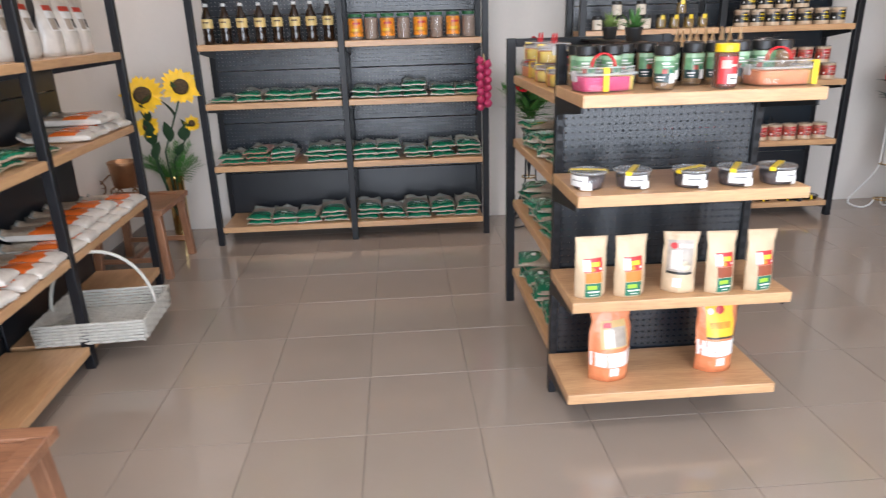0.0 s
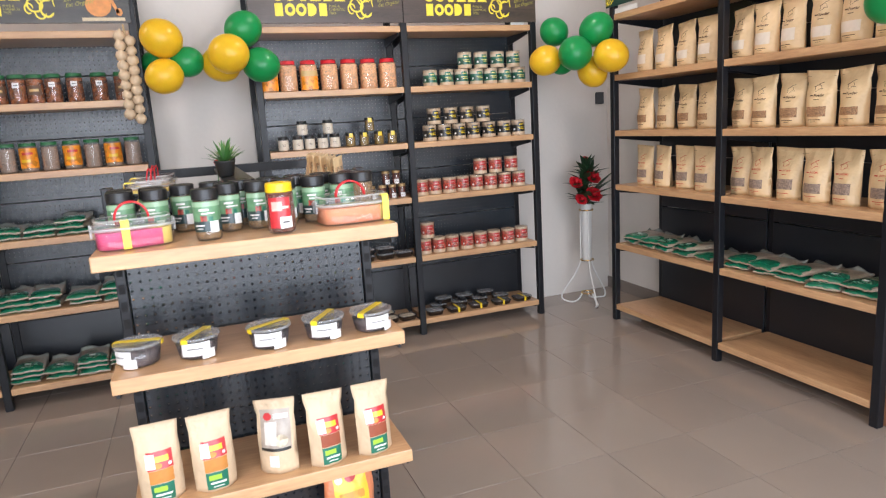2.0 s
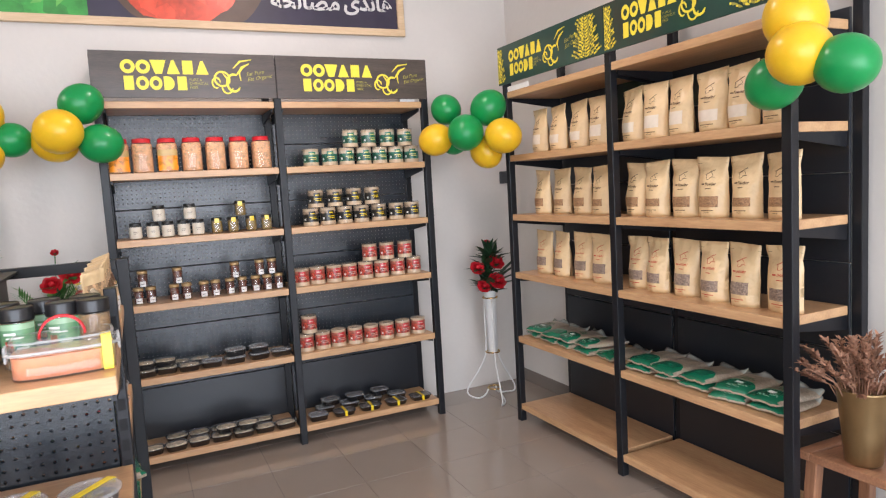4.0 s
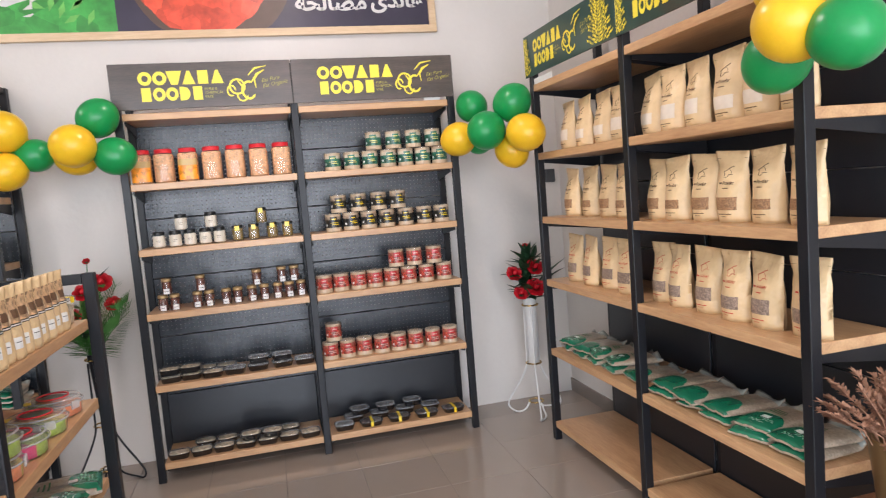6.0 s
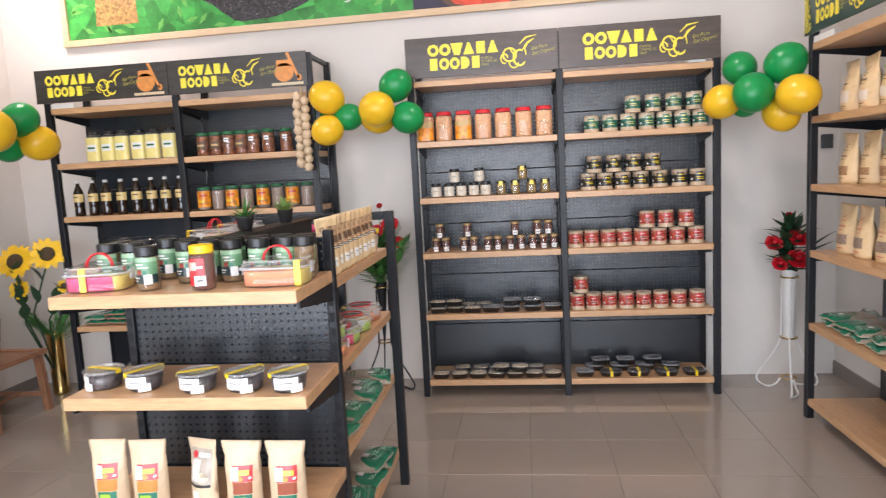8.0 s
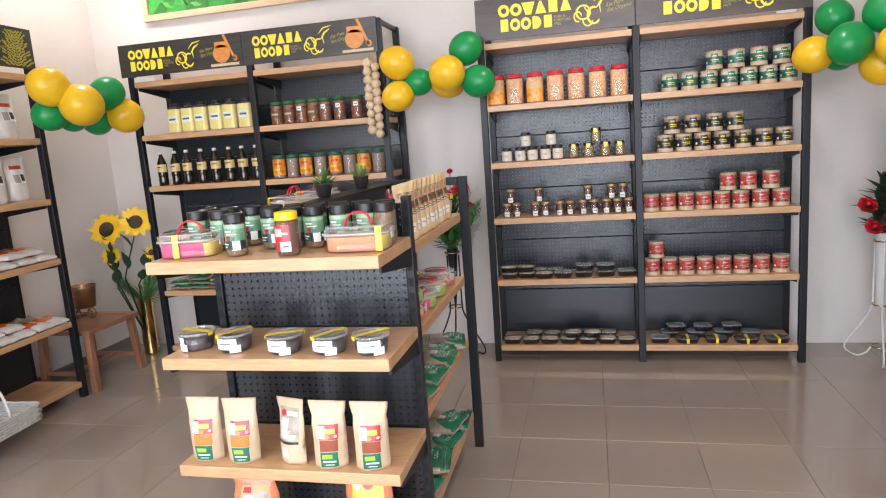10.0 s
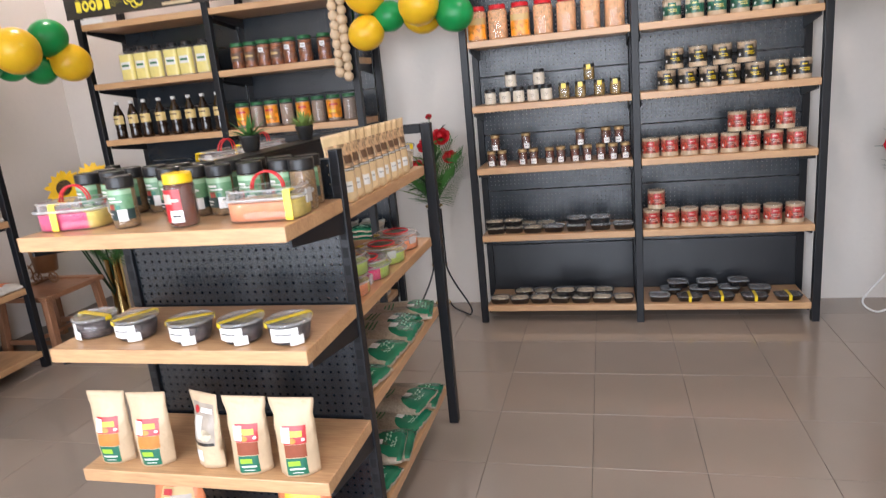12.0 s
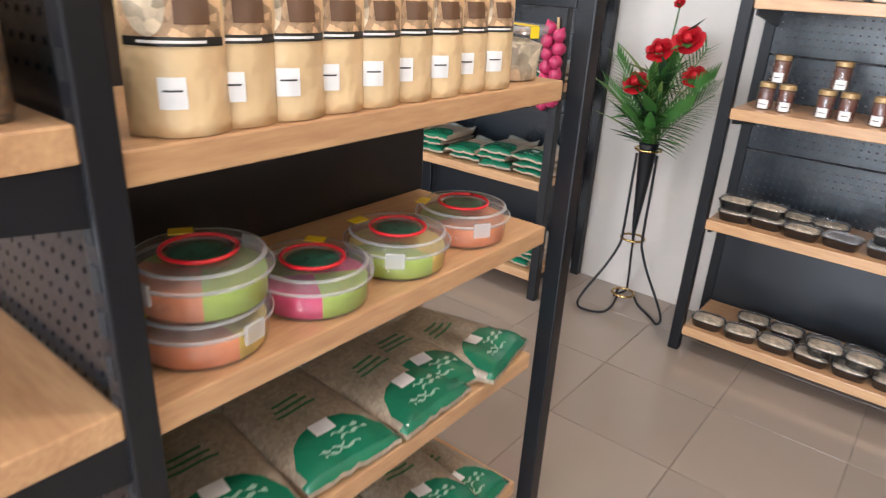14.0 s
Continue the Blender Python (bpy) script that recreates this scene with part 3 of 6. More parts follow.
def pouch_words(w, h, d, text, u0, u1, v, seed):
    """Words printed across a pouch's front, from u0 to u1."""
    bm = writing(text, 0.02, bold=0.0004)
    xs = [q.co.x for q in bm.verts]
    k = (u1 - u0) / (max(xs) - min(xs))
    for q in bm.verts:
        p = pouch_point(w, h, d, (u0 + u1) / 2 + q.co.x * k, v + q.co.z * k * w / 2 / h * 1.1, -1, seed)
        q.co = (p.x, p.y - 0.0020, p.z)
    return bm


def pouch(label, w, h, d, body, patches, group, seed=0.0):
    """A stand-up zip pouch; patches (name, u0, u1, v0, v1, material, layer, round)."""
    t = thing("pouch", label, "pouch", group=group)
    bm = bmesh.new()
    nu, nv = 12, 14
    grids = {}
    for side in (-1, 1):
        grids[side] = [[bm.verts.new(pouch_point(w, h, d, -1 + 2 * i / nu, j / nv, side, seed)) for i in range(nu + 1)] for j in range(nv + 1)]
        g = grids[side]
        for j in range(nv):
            for i in range(nu):
                f = (g[j][i], g[j][i + 1], g[j + 1][i + 1], g[j + 1][i])
                bm.faces.new(f if side < 0 else f[::-1]).smooth = True
    f, b = grids[-1], grids[1]
    for j in range(nv):
        bm.faces.new((f[j][0], f[j + 1][0], b[j + 1][0], b[j][0]))
        bm.faces.new((f[j][nu], b[j][nu], b[j + 1][nu], f[j + 1][nu]))
    for i in range(nu):
        bm.faces.new((f[0][i], b[0][i], b[0][i + 1], f[0][i + 1]))
        bm.faces.new((f[nv][i], f[nv][i + 1], b[nv][i + 1], b[nv][i]))
    part("pouch_body", bm, body, t)
    for name, u0, u1, v0, v1, mm, layer, rnd in patches:
        part(name, pouch_patch(w, h, d, u0, u1, v0, v1, 0.0008 * (layer + 1), seed, rnd), mm, t)
    return Stock(t)


def pillow_point(w, l, th, u, v, side, seed):
    edge = max(0, 1 - abs(u) ** 4) ** 0.6 * max(0, 1 - abs(v) ** 5) ** 0.6
    lump = 1 + 0.30 * noise.noise(Vector((u * 1.7 + seed, v * 1.7 - seed, side)))
    z = th * 0.5 * edge * lump * side + th * 0.5
    if side < 0:
        z = max(0.0008, z * 0.5)
    crimp = 0.0035 * math.sin(u * 11 + 2.5 * math.sin(u * 5 + seed)) * max(0, abs(v) - 0.85) / 0.15
    return Vector((u * w / 2 * (1 - 0.03 * abs(v) ** 3), v * l / 2, max(z + crimp + 0.030 * max(0.0, v - 0.78) / 0.22 * (0.6 + noise.noise(Vector((u * 1.3 + seed, seed, 0)))), 0.0005)))


def pillow(label, w, l, th, main, end, seed, group, sticker=True, end_to=-0.05, second=None):
    """A flat heat-sealed pack lying down; its printed coloured end points to -y."""
    t = thing("food_pack", label, "food pack", group=group)
    bm = bmesh.new()
    nu, nv = 12, 18
    gr = {}
    for side in (1, -1):
        g = gr[side] = [[bm.verts.new(pillow_point(w, l, th, -1 + 2 * i / nu, -1 + 2 * j / nv, side, seed)) for i in range(nu + 1)] for j in range(nv + 1)]
        for j in range(nv):
            for i in range(nu):
                q = (g[j][i], g[j][i + 1], g[j + 1][i + 1], g[j + 1][i])
                f = bm.faces.new(q if side > 0 else q[::-1])
                f.smooth = True
                u, v = -1 + (2 * i + 1) / nu, -1 + (2 * j + 1) / nv
                f.material_index = 2 if v > 0.80 else (1 if v < -0.90 else 0)
    a, b = gr[1], gr[-1]
    for j in range(nv):
        bm.faces.new((a[j][0], a[j + 1][0], b[j + 1][0], b[j][0]))
        bm.faces.new((a[j][nu], b[j][nu], b[j + 1][nu], a[j + 1][nu]))
    for i in range(nu):
        bm.faces.new((a[0][i], b[0][i], b[0][i + 1], a[0][i + 1]))
        bm.faces.new((a[nv][i], a[nv][i + 1], b[nv][i + 1], b[nv][i]))
    part("pack_body", bm, [main, end, PACK_CRIMP], t)

    def patch(name, u0, u1, fv0, fv1, mm, off):
        bm = bmesh.new()
        n = 8
        g = []
        for j in range(n + 1):
            row = []
            for i in range(n + 1):
                u = u0 + (u1 - u0) * i / n
                v = fv0(u) + (fv1(u) - fv0(u)) * j / n
                p = pillow_point(w, l, th, u, v, 1, seed)
                row.append(bm.verts.new((p.x, p.y, p.z + off)))
            g.append(row)
        for j in range(n):
            for i in range(n):
                bm.faces.new((g[j][i], g[j][i + 1], g[j + 1][i + 1], g[j + 1][i])).smooth = True
        part(name, bm, mm, t)
    patch("printed_end", -0.90, 0.90, lambda u: -0.92, lambda u: end_to - 0.86 + 0.78 * max(0.0, 1 - abs(u) ** 2.6) ** 0.5, end, 0.0026)
    if second:
        patch("printed_band", -0.93, 0.93, lambda u: 0.35, lambda u: 0.88, second, 0.0026)
    if sticker:
        patch("price_sticker", -0.25, 0.15, lambda u: -0.52, lambda u: -0.33, WHITE_LABEL, 0.0042)
        for k, (a, b, c) in enumerate(((-0.05, 0.52, -0.60), (0.05, 0.60, -0.68), (-0.50, 0.05, -0.76), (-0.42, 0.30, -0.82))):
            patch("print_line", a, b, lambda u, c=c: c + 0.02 * math.sin(u * 23 + c * 50), lambda u, c=c: c + 0.028 + 0.02 * math.sin(u * 29 + c * 50), PACK_PRINT, 0.0036)
        for k in range(3):
            patch("print_bar", -0.45 + 0.05 * k, 0.35 - 0.08 * k, lambda u, k=k: 0.02 + 0.10 * k, lambda u, k=k: 0.06 + 0.10 * k, INK_GREEN, 0.0028)
    return Stock(t)


def tub(label, r, h, fill, group, labelled=True, tape_turn=30):
    """A round clear deli tub with a rimmed lid, a strip of tape and a paper label."""
    t = thing("tub", label, "tub", group=group)
    bm = bmesh.new()
    lathe(bm, [(r * 0.78, 0), (r * 0.82, 0.003), (r * 0.97, h * 0.9)], 28)
    part("tub_wall", bm, TUB_WALL, t)
    bm = bmesh.new()
    lathe(bm, [(r * 0.76, 0.002), (r * 0.80, 0.006), (r * 0.90, h * 0.66), (r * 0.5, h * 0.74), (0.001, h * 0.76)], 24)
    part("filling", bm, fill, t)
    bm = bmesh.new()
    lathe(bm, [(r * 1.0, h * 0.86), (r * 1.03, h * 0.88), (r * 1.03, h * 0.97), (r * 0.98, h), (r * 0.92, h * 0.96), (r * 0.3, h * 0.965), (0.001, h * 0.965)], 28)
    part("lid", bm, CLEAR_LID, t)
    bm = bmesh.new()
    box(bm, -r * 0.98, r * 0.98, -0.009, 0.009, h * 1.002, h * 1.02)
    box(bm, -r * 1.045, -r * 1.03, -0.009, 0.009, h * 0.80, h * 1.0)
    box(bm, r * 1.03, r * 1.045, -0.009, 0.009, h * 0.80, h * 1.0)
    bmesh.ops.rotate(bm, verts=bm.verts, cent=(0, 0, 0), matrix=Matrix.Rotation(radians(tape_turn), 3, "Z"))
    part("tape", bm, TAPE, t)
    if labelled:
        part("label", wrap(r * 0.965, h * 0.22, h * 0.80, -42, 34, 0.0), WHITE_LABEL, t)
        part("price_sticker", wrap(r * 0.97, h * 0.05, h * 0.45, 10, 46, 0.0008), WHITE_LABEL, t)
        part("print_bar", wrap(r * 0.965, h * 0.52, h * 0.56, -26, 16, 0.0010), INK, t)
    return Stock(t)


SWEET_LID = clear("clear_sweet_lid", (0.82, 0.84, 0.85), 0.08, 0.07, 0.4)
WHITE_CLASP = clear("milky_plastic", (0.85, 0.86, 0.86), 0.3, 0.30)


def sweet_box(label, round_, rx, ry, h, colours, group, tape_at=-0.25):
    """A clear lidded sweet box in coloured compartments, with a red carrying handle on its lid."""
    t = thing("sweet_box", label, "sweet box", group=group)
    power = 1.0 if round_ else 0.5
    bm = bmesh.new()
    lathe(bm, [(0.93, 0), (0.955, 0.002), (0.96, 0.004), (0.985, h * 0.68)], 32, sx=rx, sy=ry, power=power)
    part("box_wall", bm, CLEAR, t)
    n = len(colours)
    for k, mm in enumerate(colours):
        bm = bmesh.new()
        lo, hi, seg = [], [], 10
        for i in range(seg + 1):
            a = 2 * math.pi * (k + i / seg) / n + 0.5
            c, s = math.cos(a), math.sin(a)
            c, s = math.copysign(abs(c) ** power, c), math.copysign(abs(s) ** power, s)
            lo.append(bm.verts.new((rx * 0.93 * c, ry * 0.93 * s, 0.004)))
            hi.append(bm.verts.new((rx * 0.94 * c, ry * 0.94 * s, h * 0.60)))
        top = [bm.verts.new(q.co) for q in hi]
        c0, c1 = bm.verts.new((0, 0, 0.004)), bm.verts.new((0, 0, h * 0.60))
        for i in range(seg):
            bm.faces.new((lo[i], lo[i + 1], hi[i + 1], hi[i])).smooth = True
            bm.faces.new((c1, top[i], top[i + 1]))
            bm.faces.new((c0, lo[i + 1], lo[i]))
        part("sweets", bm, mm, t)
    bm = bmesh.new()
    lathe(bm, [(1.0, h * 0.66), (1.035, h * 0.67), (1.04, h * 0.68), (1.04, h * 0.74), (1.03, h * 0.755), (0.99, h * 0.76), (0.98, h * 0.77), (0.95, h * 0.965), (0.94, h * 0.985), (0.90, h), (0.88, h), (0.001, h)], 32, sx=rx, sy=ry, power=power)
    lid = part("lid", bm, SWEET_LID, t)
    bm = bmesh.new()
    lathe(bm, [(1.045, h * 0.67), (1.06, h * 0.68), (1.06, h * 0.75), (1.045, h * 0.765)], 32, sx=rx, sy=ry, power=power, caps=False)
    lathe(bm, [(0.955, h * 0.96), (0.945, h * 1.0), (0.90, h * 1.012)], 32, sx=rx, sy=ry, power=power, caps=False)
    part("lid_rim", bm, WHITE_CLASP, lid, "milky rim of the lid")
    for a in ((40, 220) if round_ else (0, 180)):
        bm = bmesh.new()
        box(bm, -0.016, 0.016, -0.003, 0.003, h * 0.42, h * 0.86, 0.002)
        part("clasp", bm, WHITE_CLASP, t, "milky plastic clasp", Matrix.Translation((rx * 1.03 * math.cos(radians(a)), ry * 1.05 * math.sin(radians(a)), 0)) @ Matrix.Rotation(radians(a + 90), 4, "Z"))
    bm = bmesh.new()
    if round_:
        pts = [(rx * 0.54 * math.cos(a), ry * 0.54 * math.sin(a), h + 0.004) for a in [2 * math.pi * i / 24 for i in range(25)]]
        tube(bm, pts, 0.003, 6)
        lathe(bm, [(0.001, h * 1.004), (rx * 0.38, h * 1.004), (rx * 0.46, h * 1.002)], 20, m=1)
    else:
        for dy in (-0.006, 0.006):
            tube(bm, [(rx * 0.42 * math.cos(a), dy + ry * 0.05 * math.sin(a), h - 0.004 + 0.040 * math.sin(a)) for a in [math.pi * i / 14 for i in range(15)]], 0.0024, 6)
    part("handle", bm, [RED_PLASTIC, NAVY_GREEN], t, "red plastic handle")
    bm = bmesh.new()
    if round_:
        box(bm, -0.016, 0.016, ry * 0.72, ry * 0.98, h * 0.985, h * 1.02, 0.002)
    else:
        box(bm, -0.009, 0.009, -ry * 1.0, -ry * 0.55, h * 0.93, h * 0.99)
        box(bm, -0.009, 0.009, -ry * 1.055, -ry * 1.04, h * 0.05, h * 0.95)
    bmesh.ops.translate(bm, verts=bm.verts, vec=(rx * tape_at, 0, 0))
    part("tape", bm, TAPE, t)
    return Stock(t)


def tray(label, w, d, h, fill, group, tape=False, lid=None):
    """A small black food tray with a clear snap lid."""
    t = thing("food_tray", label, "food tray", group=group)
    bm = bmesh.new()
    lathe(bm, [(0.84, 0), (0.88, 0.002), (1.0, h * 0.72), (1.05, h * 0.75), (1.05, h * 0.80), (0.98, h * 0.80), (0.9, h * 0.55)], 20, sx=w / 2, sy=d / 2, power=0.45)
    part("tray_base", bm, TRAY_BLACK, t)
    bm = bmesh.new()
    lathe(bm, [(0.9, h * 0.56), (0.92, h * 0.75), (0.6, h * 0.86), (0.001, h * 0.88)], 20, sx=w / 2, sy=d / 2, power=0.5)
    part("filling", bm, fill, t)
    bm = bmesh.new()
    lathe(bm, [(1.03, h * 0.81), (0.97, h * 0.97), (0.90, h), (0.001, h)], 20, sx=w / 2, sy=d / 2, power=0.45)
    part("lid", bm, lid or CLEAR, t)
    if tape:
        bm = bmesh.new()
        box(bm, -0.008, 0.008, -d * 0.50, d * 0.50, h * 1.005, h * 1.03)
        box(bm, -0.008, 0.008, -d * 0.54, -d * 0.535, h * 0.1, h * 1.0)
        part("tape", bm, TAPE, t)
    return Stock(t)


def along(unit, x):
    """A place along a unit, spread to its true length."""
    for m, k in SPREAD:
        if unit is m:
            return x * k
    return x


def rows(stock, unit, top, xs, y, turn=6, lift=0.0, jy=0.008, jx=0.0):
    for x in [along(unit, q) for q in xs]:
        stock.put(unit @ pose(x + random.uniform(-jx, jx), y + random.uniform(-jy, jy), top + lift, 0, 0, random.uniform(-turn, turn)))


# ---- rear unit with tins (two bays) ----
peanut_jar = jar("clear jar of peanuts with a red screw lid", "jar", 0.054, 0.185, PEANUT, RED_PLASTIC, 0.022, 0.86, 0.96, 0.84, 0.62, group="peanut jars")
rows(peanut_jar, M_B2, 1.657, [0.205, 0.452, 0.575, 0.70, 0.825], 0.10)
peanut_lab = jar("clear peanut jar with orange wrapper and red lid", "jar", 0.054, 0.185, PEANUT, RED_PLASTIC, 0.022, 0.86, 0.96, 0.84, 0.62,
                 [("label", 0.06, 0.66, -62, 62, ORANGE_LABEL, 0), ("label_top", 0.48, 0.66, -60, 60, TAN_LABEL, 1)], group="peanut jars")
rows(peanut_lab, M_B2, 1.657, [0.09, 0.328], 0.10, 2)
white_jar = jar("small white-labelled jar with a black lid", "jar", 0.032, 0.088, CREAM, BLACK_LID, 0.016, 0.95, 0.9, 0.9,
                labels=[("label", 0.08, 0.76, -85, 85, CREAM_LABEL, 0), ("print_bar", 0.44, 0.465, -22, 22, INK_BROWN, 1), ("print_bar", 0.34, 0.36, -16, 16, INK_BROWN, 1)], group="small white jars")
rows(white_jar, M_B2, 1.303, [0.135, 0.22, 0.295, 0.375, 0.45], 0.09)
rows(white_jar, M_B2, 1.303, [0.256, 0.412], 0.095, 6, 0.089)
oil_jar = jar("small jar of amber oil with yellow seal", "jar", 0.031, 0.088, OIL, BLACK_LID, 0.014, 0.95, 0.95, 0.9, 0.6,
              labels=[("seal", 0.66, 0.97, -12, 12, TAPE, 1)], group="amber oil jars")
rows(oil_jar, M_B2, 1.303, [0.547, 0.634, 0.734, 0.818], 0.09)
rows(oil_jar, M_B2, 1.303, [0.682], 0.10, 6, 0.089)
honey_small = jar("small dark honey jar with gold lid and white sticker", "jar", 0.027, 0.090, HONEY, GOLD_LID, 0.015, 0.98, 0.96, 0.92,
                  labels=[("price_sticker", 0.05, 0.38, -34, 36, WHITE_LABEL, 0), ("print_bar", 0.20, 0.23, -20, 22, INK, 1)], group="small honey jars", seg=16)
rows(honey_small, M_B2, 0.949, [0.118, 0.18, 0.297, 0.36, 0.45, 0.512, 0.589, 0.657, 0.731, 0.795, 0.862], 0.09, 14)
rows(honey_small, M_B2, 0.949, [0.145, 0.32, 0.622, 0.760, 0.830], 0.095, 14, 0.0905)


def tin(label, mm, top_mm, emblem, line, group):
    t = thing("tin", label, "tin", group=group)
    r, h = 0.047, 0.108
    bm = bmesh.new()
    lathe(bm, [(r * 0.97, 0), (r, 0.002), (r, 0.005), (r * 0.985, 0.007), (r * 0.985, h - 0.012), (r, h - 0.010), (r, h - 0.006)], 24)
    part("tin_body", bm, TIN_BODY, t)
    bm = bmesh.new()
    lathe(bm, [(r * 1.02, h - 0.013), (r * 1.03, h - 0.002), (r * 0.98, h), (r * 0.94, h - 0.003), (0.001, h - 0.003)], 24)
    part("lid", bm, CLEAR, t)
    part("label", wrap(r * 0.99, 0.024, 0.070, -100, 100, 0.0, 20), mm, t)
    part("label_top", wrap(r * 0.99, 0.070, h - 0.020, -100, 100, 0.0007, 20), top_mm, t)
    part("emblem", wrap(r * 0.99, 0.060, 0.086, -24, 24, 0.0014), emblem, t)
    part("emblem_line", wrap(r * 0.99, 0.070, 0.076, -16, 16, 0.0020), line, t)
    part("print_bar", wrap(r * 0.99, 0.050, 0.054, -26, 30, 0.0014), line, t)
    part("print_bar", wrap(r * 0.99, 0.040, 0.044, -14, 34, 0.0014), line, t)
    part("emblem_dot", wrap(r * 0.99, 0.034, 0.046, -66, -50, 0.0014), WHITE_LABEL, t)
    return Stock(t)


green_tin = tin("round tin with a dark green printed label", NAVY_GREEN, CREAM_PALE, DKGREEN_LABEL, PALE_YELLOW, "green labelled tins")
rows(green_tin, M_B2, 1.657, [1.11, 1.22, 1.326, 1.436, 1.54, 1.644, 1.747], 0.10, 12)
rows(green_tin, M_B2, 1.657, [1.356, 1.476, 1.595, 1.712], 0.105, 12, 0.108)
black_tin = tin("round tin with a black and tan label", BLACK_LABEL, TIN_TOP, BLACK_LABEL, TAPE, "black labelled tins")
rows(black_tin, M_B2, 1.303, [1.08, 1.183, 1.289, 1.398, 1.512, 1.626, 1.732], 0.10, 12)
rows(black_tin, M_B2, 1.303, [1.12, 1.237, 1.357, 1.47], 0.105, 12, 0.108)
red_tin = tin("round tin with a red and cream label", RED_PHOTO, RED_PALE, RED_LABEL, PINK_PRINT, "red labelled tins")
rows(red_tin, M_B2, 0.949, [0.994, 1.093, 1.194, 1.292, 1.394, 1.497, 1.606, 1.716], 0.09, 12)
rows(red_tin, M_B2, 0.949, [1.43, 1.539, 1.66], 0.095, 12, 0.108)
rows(red_tin, M_B2, 0.548, [0.994, 1.095, 1.194, 1.297, 1.400, 1.505, 1.612, 1.722], 0.09, 12)
rows(red_tin, M_B2, 0.548, [1.02], 0.10, 12, 0.108)
pale_tray = tray("black food tray of pale sweets with clear lid", 0.115, 0.095, 0.040, SWEET_PALE, "food trays")
dark_tray = tray("black food tray with smoky lid", 0.115, 0.095, 0.040, DATES, "food trays", lid=CLEAR_LID)
taped_tray = tray("black food tray sealed with yellow tape", 0.135, 0.10, 0.034, DATES, "food trays", True)
rows(pale_tray, M_B2, 0.548, [0.115, 0.22], 0.085, 8)
rows(pale_tray, M_B2, 0.548, [0.11, 0.215], 0.09, 8, 0.041)
rows(pale_tray, M_B2, 0.548, [0.335], 0.07, 8)
rows(dark_tray, M_B2, 0.548, [0.455, 0.58, 0.715, 0.84], 0.08, 8)
rows(dark_tray, M_B2, 0.548, [0.585, 0.715], 0.09, 8, 0.041)
rows(pale_tray, M_B2, 0.548, [0.29, 0.40], 0.20, 8)
rows(pale_tray, M_B2, 0.110, [0.11, 0.23, 0.35, 0.47, 0.59, 0.71, 0.83], 0.075, 8)
rows(pale_tray, M_B2, 0.110, [0.24, 0.36, 0.48, 0.60, 0.72], 0.20, 8)
rows(pale_tray, M_B2, 0.110, [0.50, 0.62], 0.085, 8, 0.041)
rows(dark_tray, M_B2, 0.110, [1.03], 0.08, 5)
rows(taped_tray, M_B2, 0.110, [1.19, 1.36, 1.53, 1.70], 0.075, 5)
rows(dark_tray, M_B2, 0.110, [1.10, 1.26, 1.42, 1.58], 0.20, 8)
rows(dark_tray, M_B2, 0.110, [1.14, 1.30, 1.47], 0.205, 8, 0.041)

# ---- rear unit with bottles and green packs (two bays) ----
yellow_bottle = jar("square juice bottle with pale yellow label, black cap", "bottle", 0.050, 0.205, CREAM, BLACK_LID, 0.020, 0.62, 0.9, 0.66, 0.5,
                    [("label", 0.05, 0.80, -75, 75, PALE_YELLOW, 0), ("emblem", 0.36, 0.58, -24, 24, WHITE_LABEL, 1), ("print_bar", 0.44, 0.50, -14, 14, INK_GREEN, 2)], group="pale yellow bottles")
rows(yellow_bottle, M_B1, 1.648, [0.263, 0.368, 0.47, 0.58, 0.69, 0.80], 0.11, 5)
vin = [(0.031, 0.0), (0.034, 0.006), (0.034, 0.045), (0.032, 0.055), (0.034, 0.065), (0.034, 0.150), (0.026, 0.178), (0.014, 0.205), (0.012, 0.225)]
vinegar = bottle("dark vinegar bottle with yellow label and white cap", vin, VINEGAR, WHITE_PLASTIC,
                 [("label", 0.096, 0.150, -95, 95, mat("straw_label", (0.72, 0.54, 0.22), 0.4, 0, 0.15, 40), 0), ("print_bar", 0.126, 0.134, -34, 34, INK_BROWN, 1)], "vinegar bottles")
rows(vinegar, M_B1, 1.292, [0.097, 0.205, 0.31, 0.42, 0.525, 0.633, 0.735, 0.838], 0.10, 10)
pickle_jar = jar("pickle jar with green lid and white sticker", "jar", 0.043, 0.155, PICKLE, GREEN_PLASTIC, 0.018, 0.93, 0.95, 0.88,
                 labels=[("price_sticker", 0.55, 0.72, -20, 22, WHITE_LABEL, 0), ("print_bar", 0.62, 0.65, -12, 14, INK, 1)], group="pickle jars")
rows(pickle_jar, M_B1, 1.648, [1.208, 1.375, 1.48, 1.60], 0.11, 12)
pickle_plain = jar("pickle jar with green lid and printed label", "jar", 0.043, 0.155, PICKLE, GREEN_PLASTIC, 0.018, 0.93, 0.95, 0.88,
                   labels=[("label", 0.30, 0.62, -50, 50, INK_BROWN, 0), ("print_bar", 0.42, 0.50, -30, 30, TAN_LABEL, 1)], group="pickle jars")
rows(pickle_plain, M_B1, 1.648, [1.026, 1.117, 1.29, 1.715], 0.12, 12)
orange_jar = jar("jar with orange printed wrapper and green lid", "jar", 0.044, 0.155, GREY_GRAIN, GREEN_PLASTIC, 0.016, 0.93, 0.95, 0.88,
                 labels=[("label", 0.14, 0.82, -85, 85, ORANGE_LABEL, 0), ("print_bar", 0.60, 0.68, -30, 40, RED_LABEL, 1), ("print_bar", 0.34, 0.44, -40, 20, YELLOW_LABEL, 1)], group="grain jars")
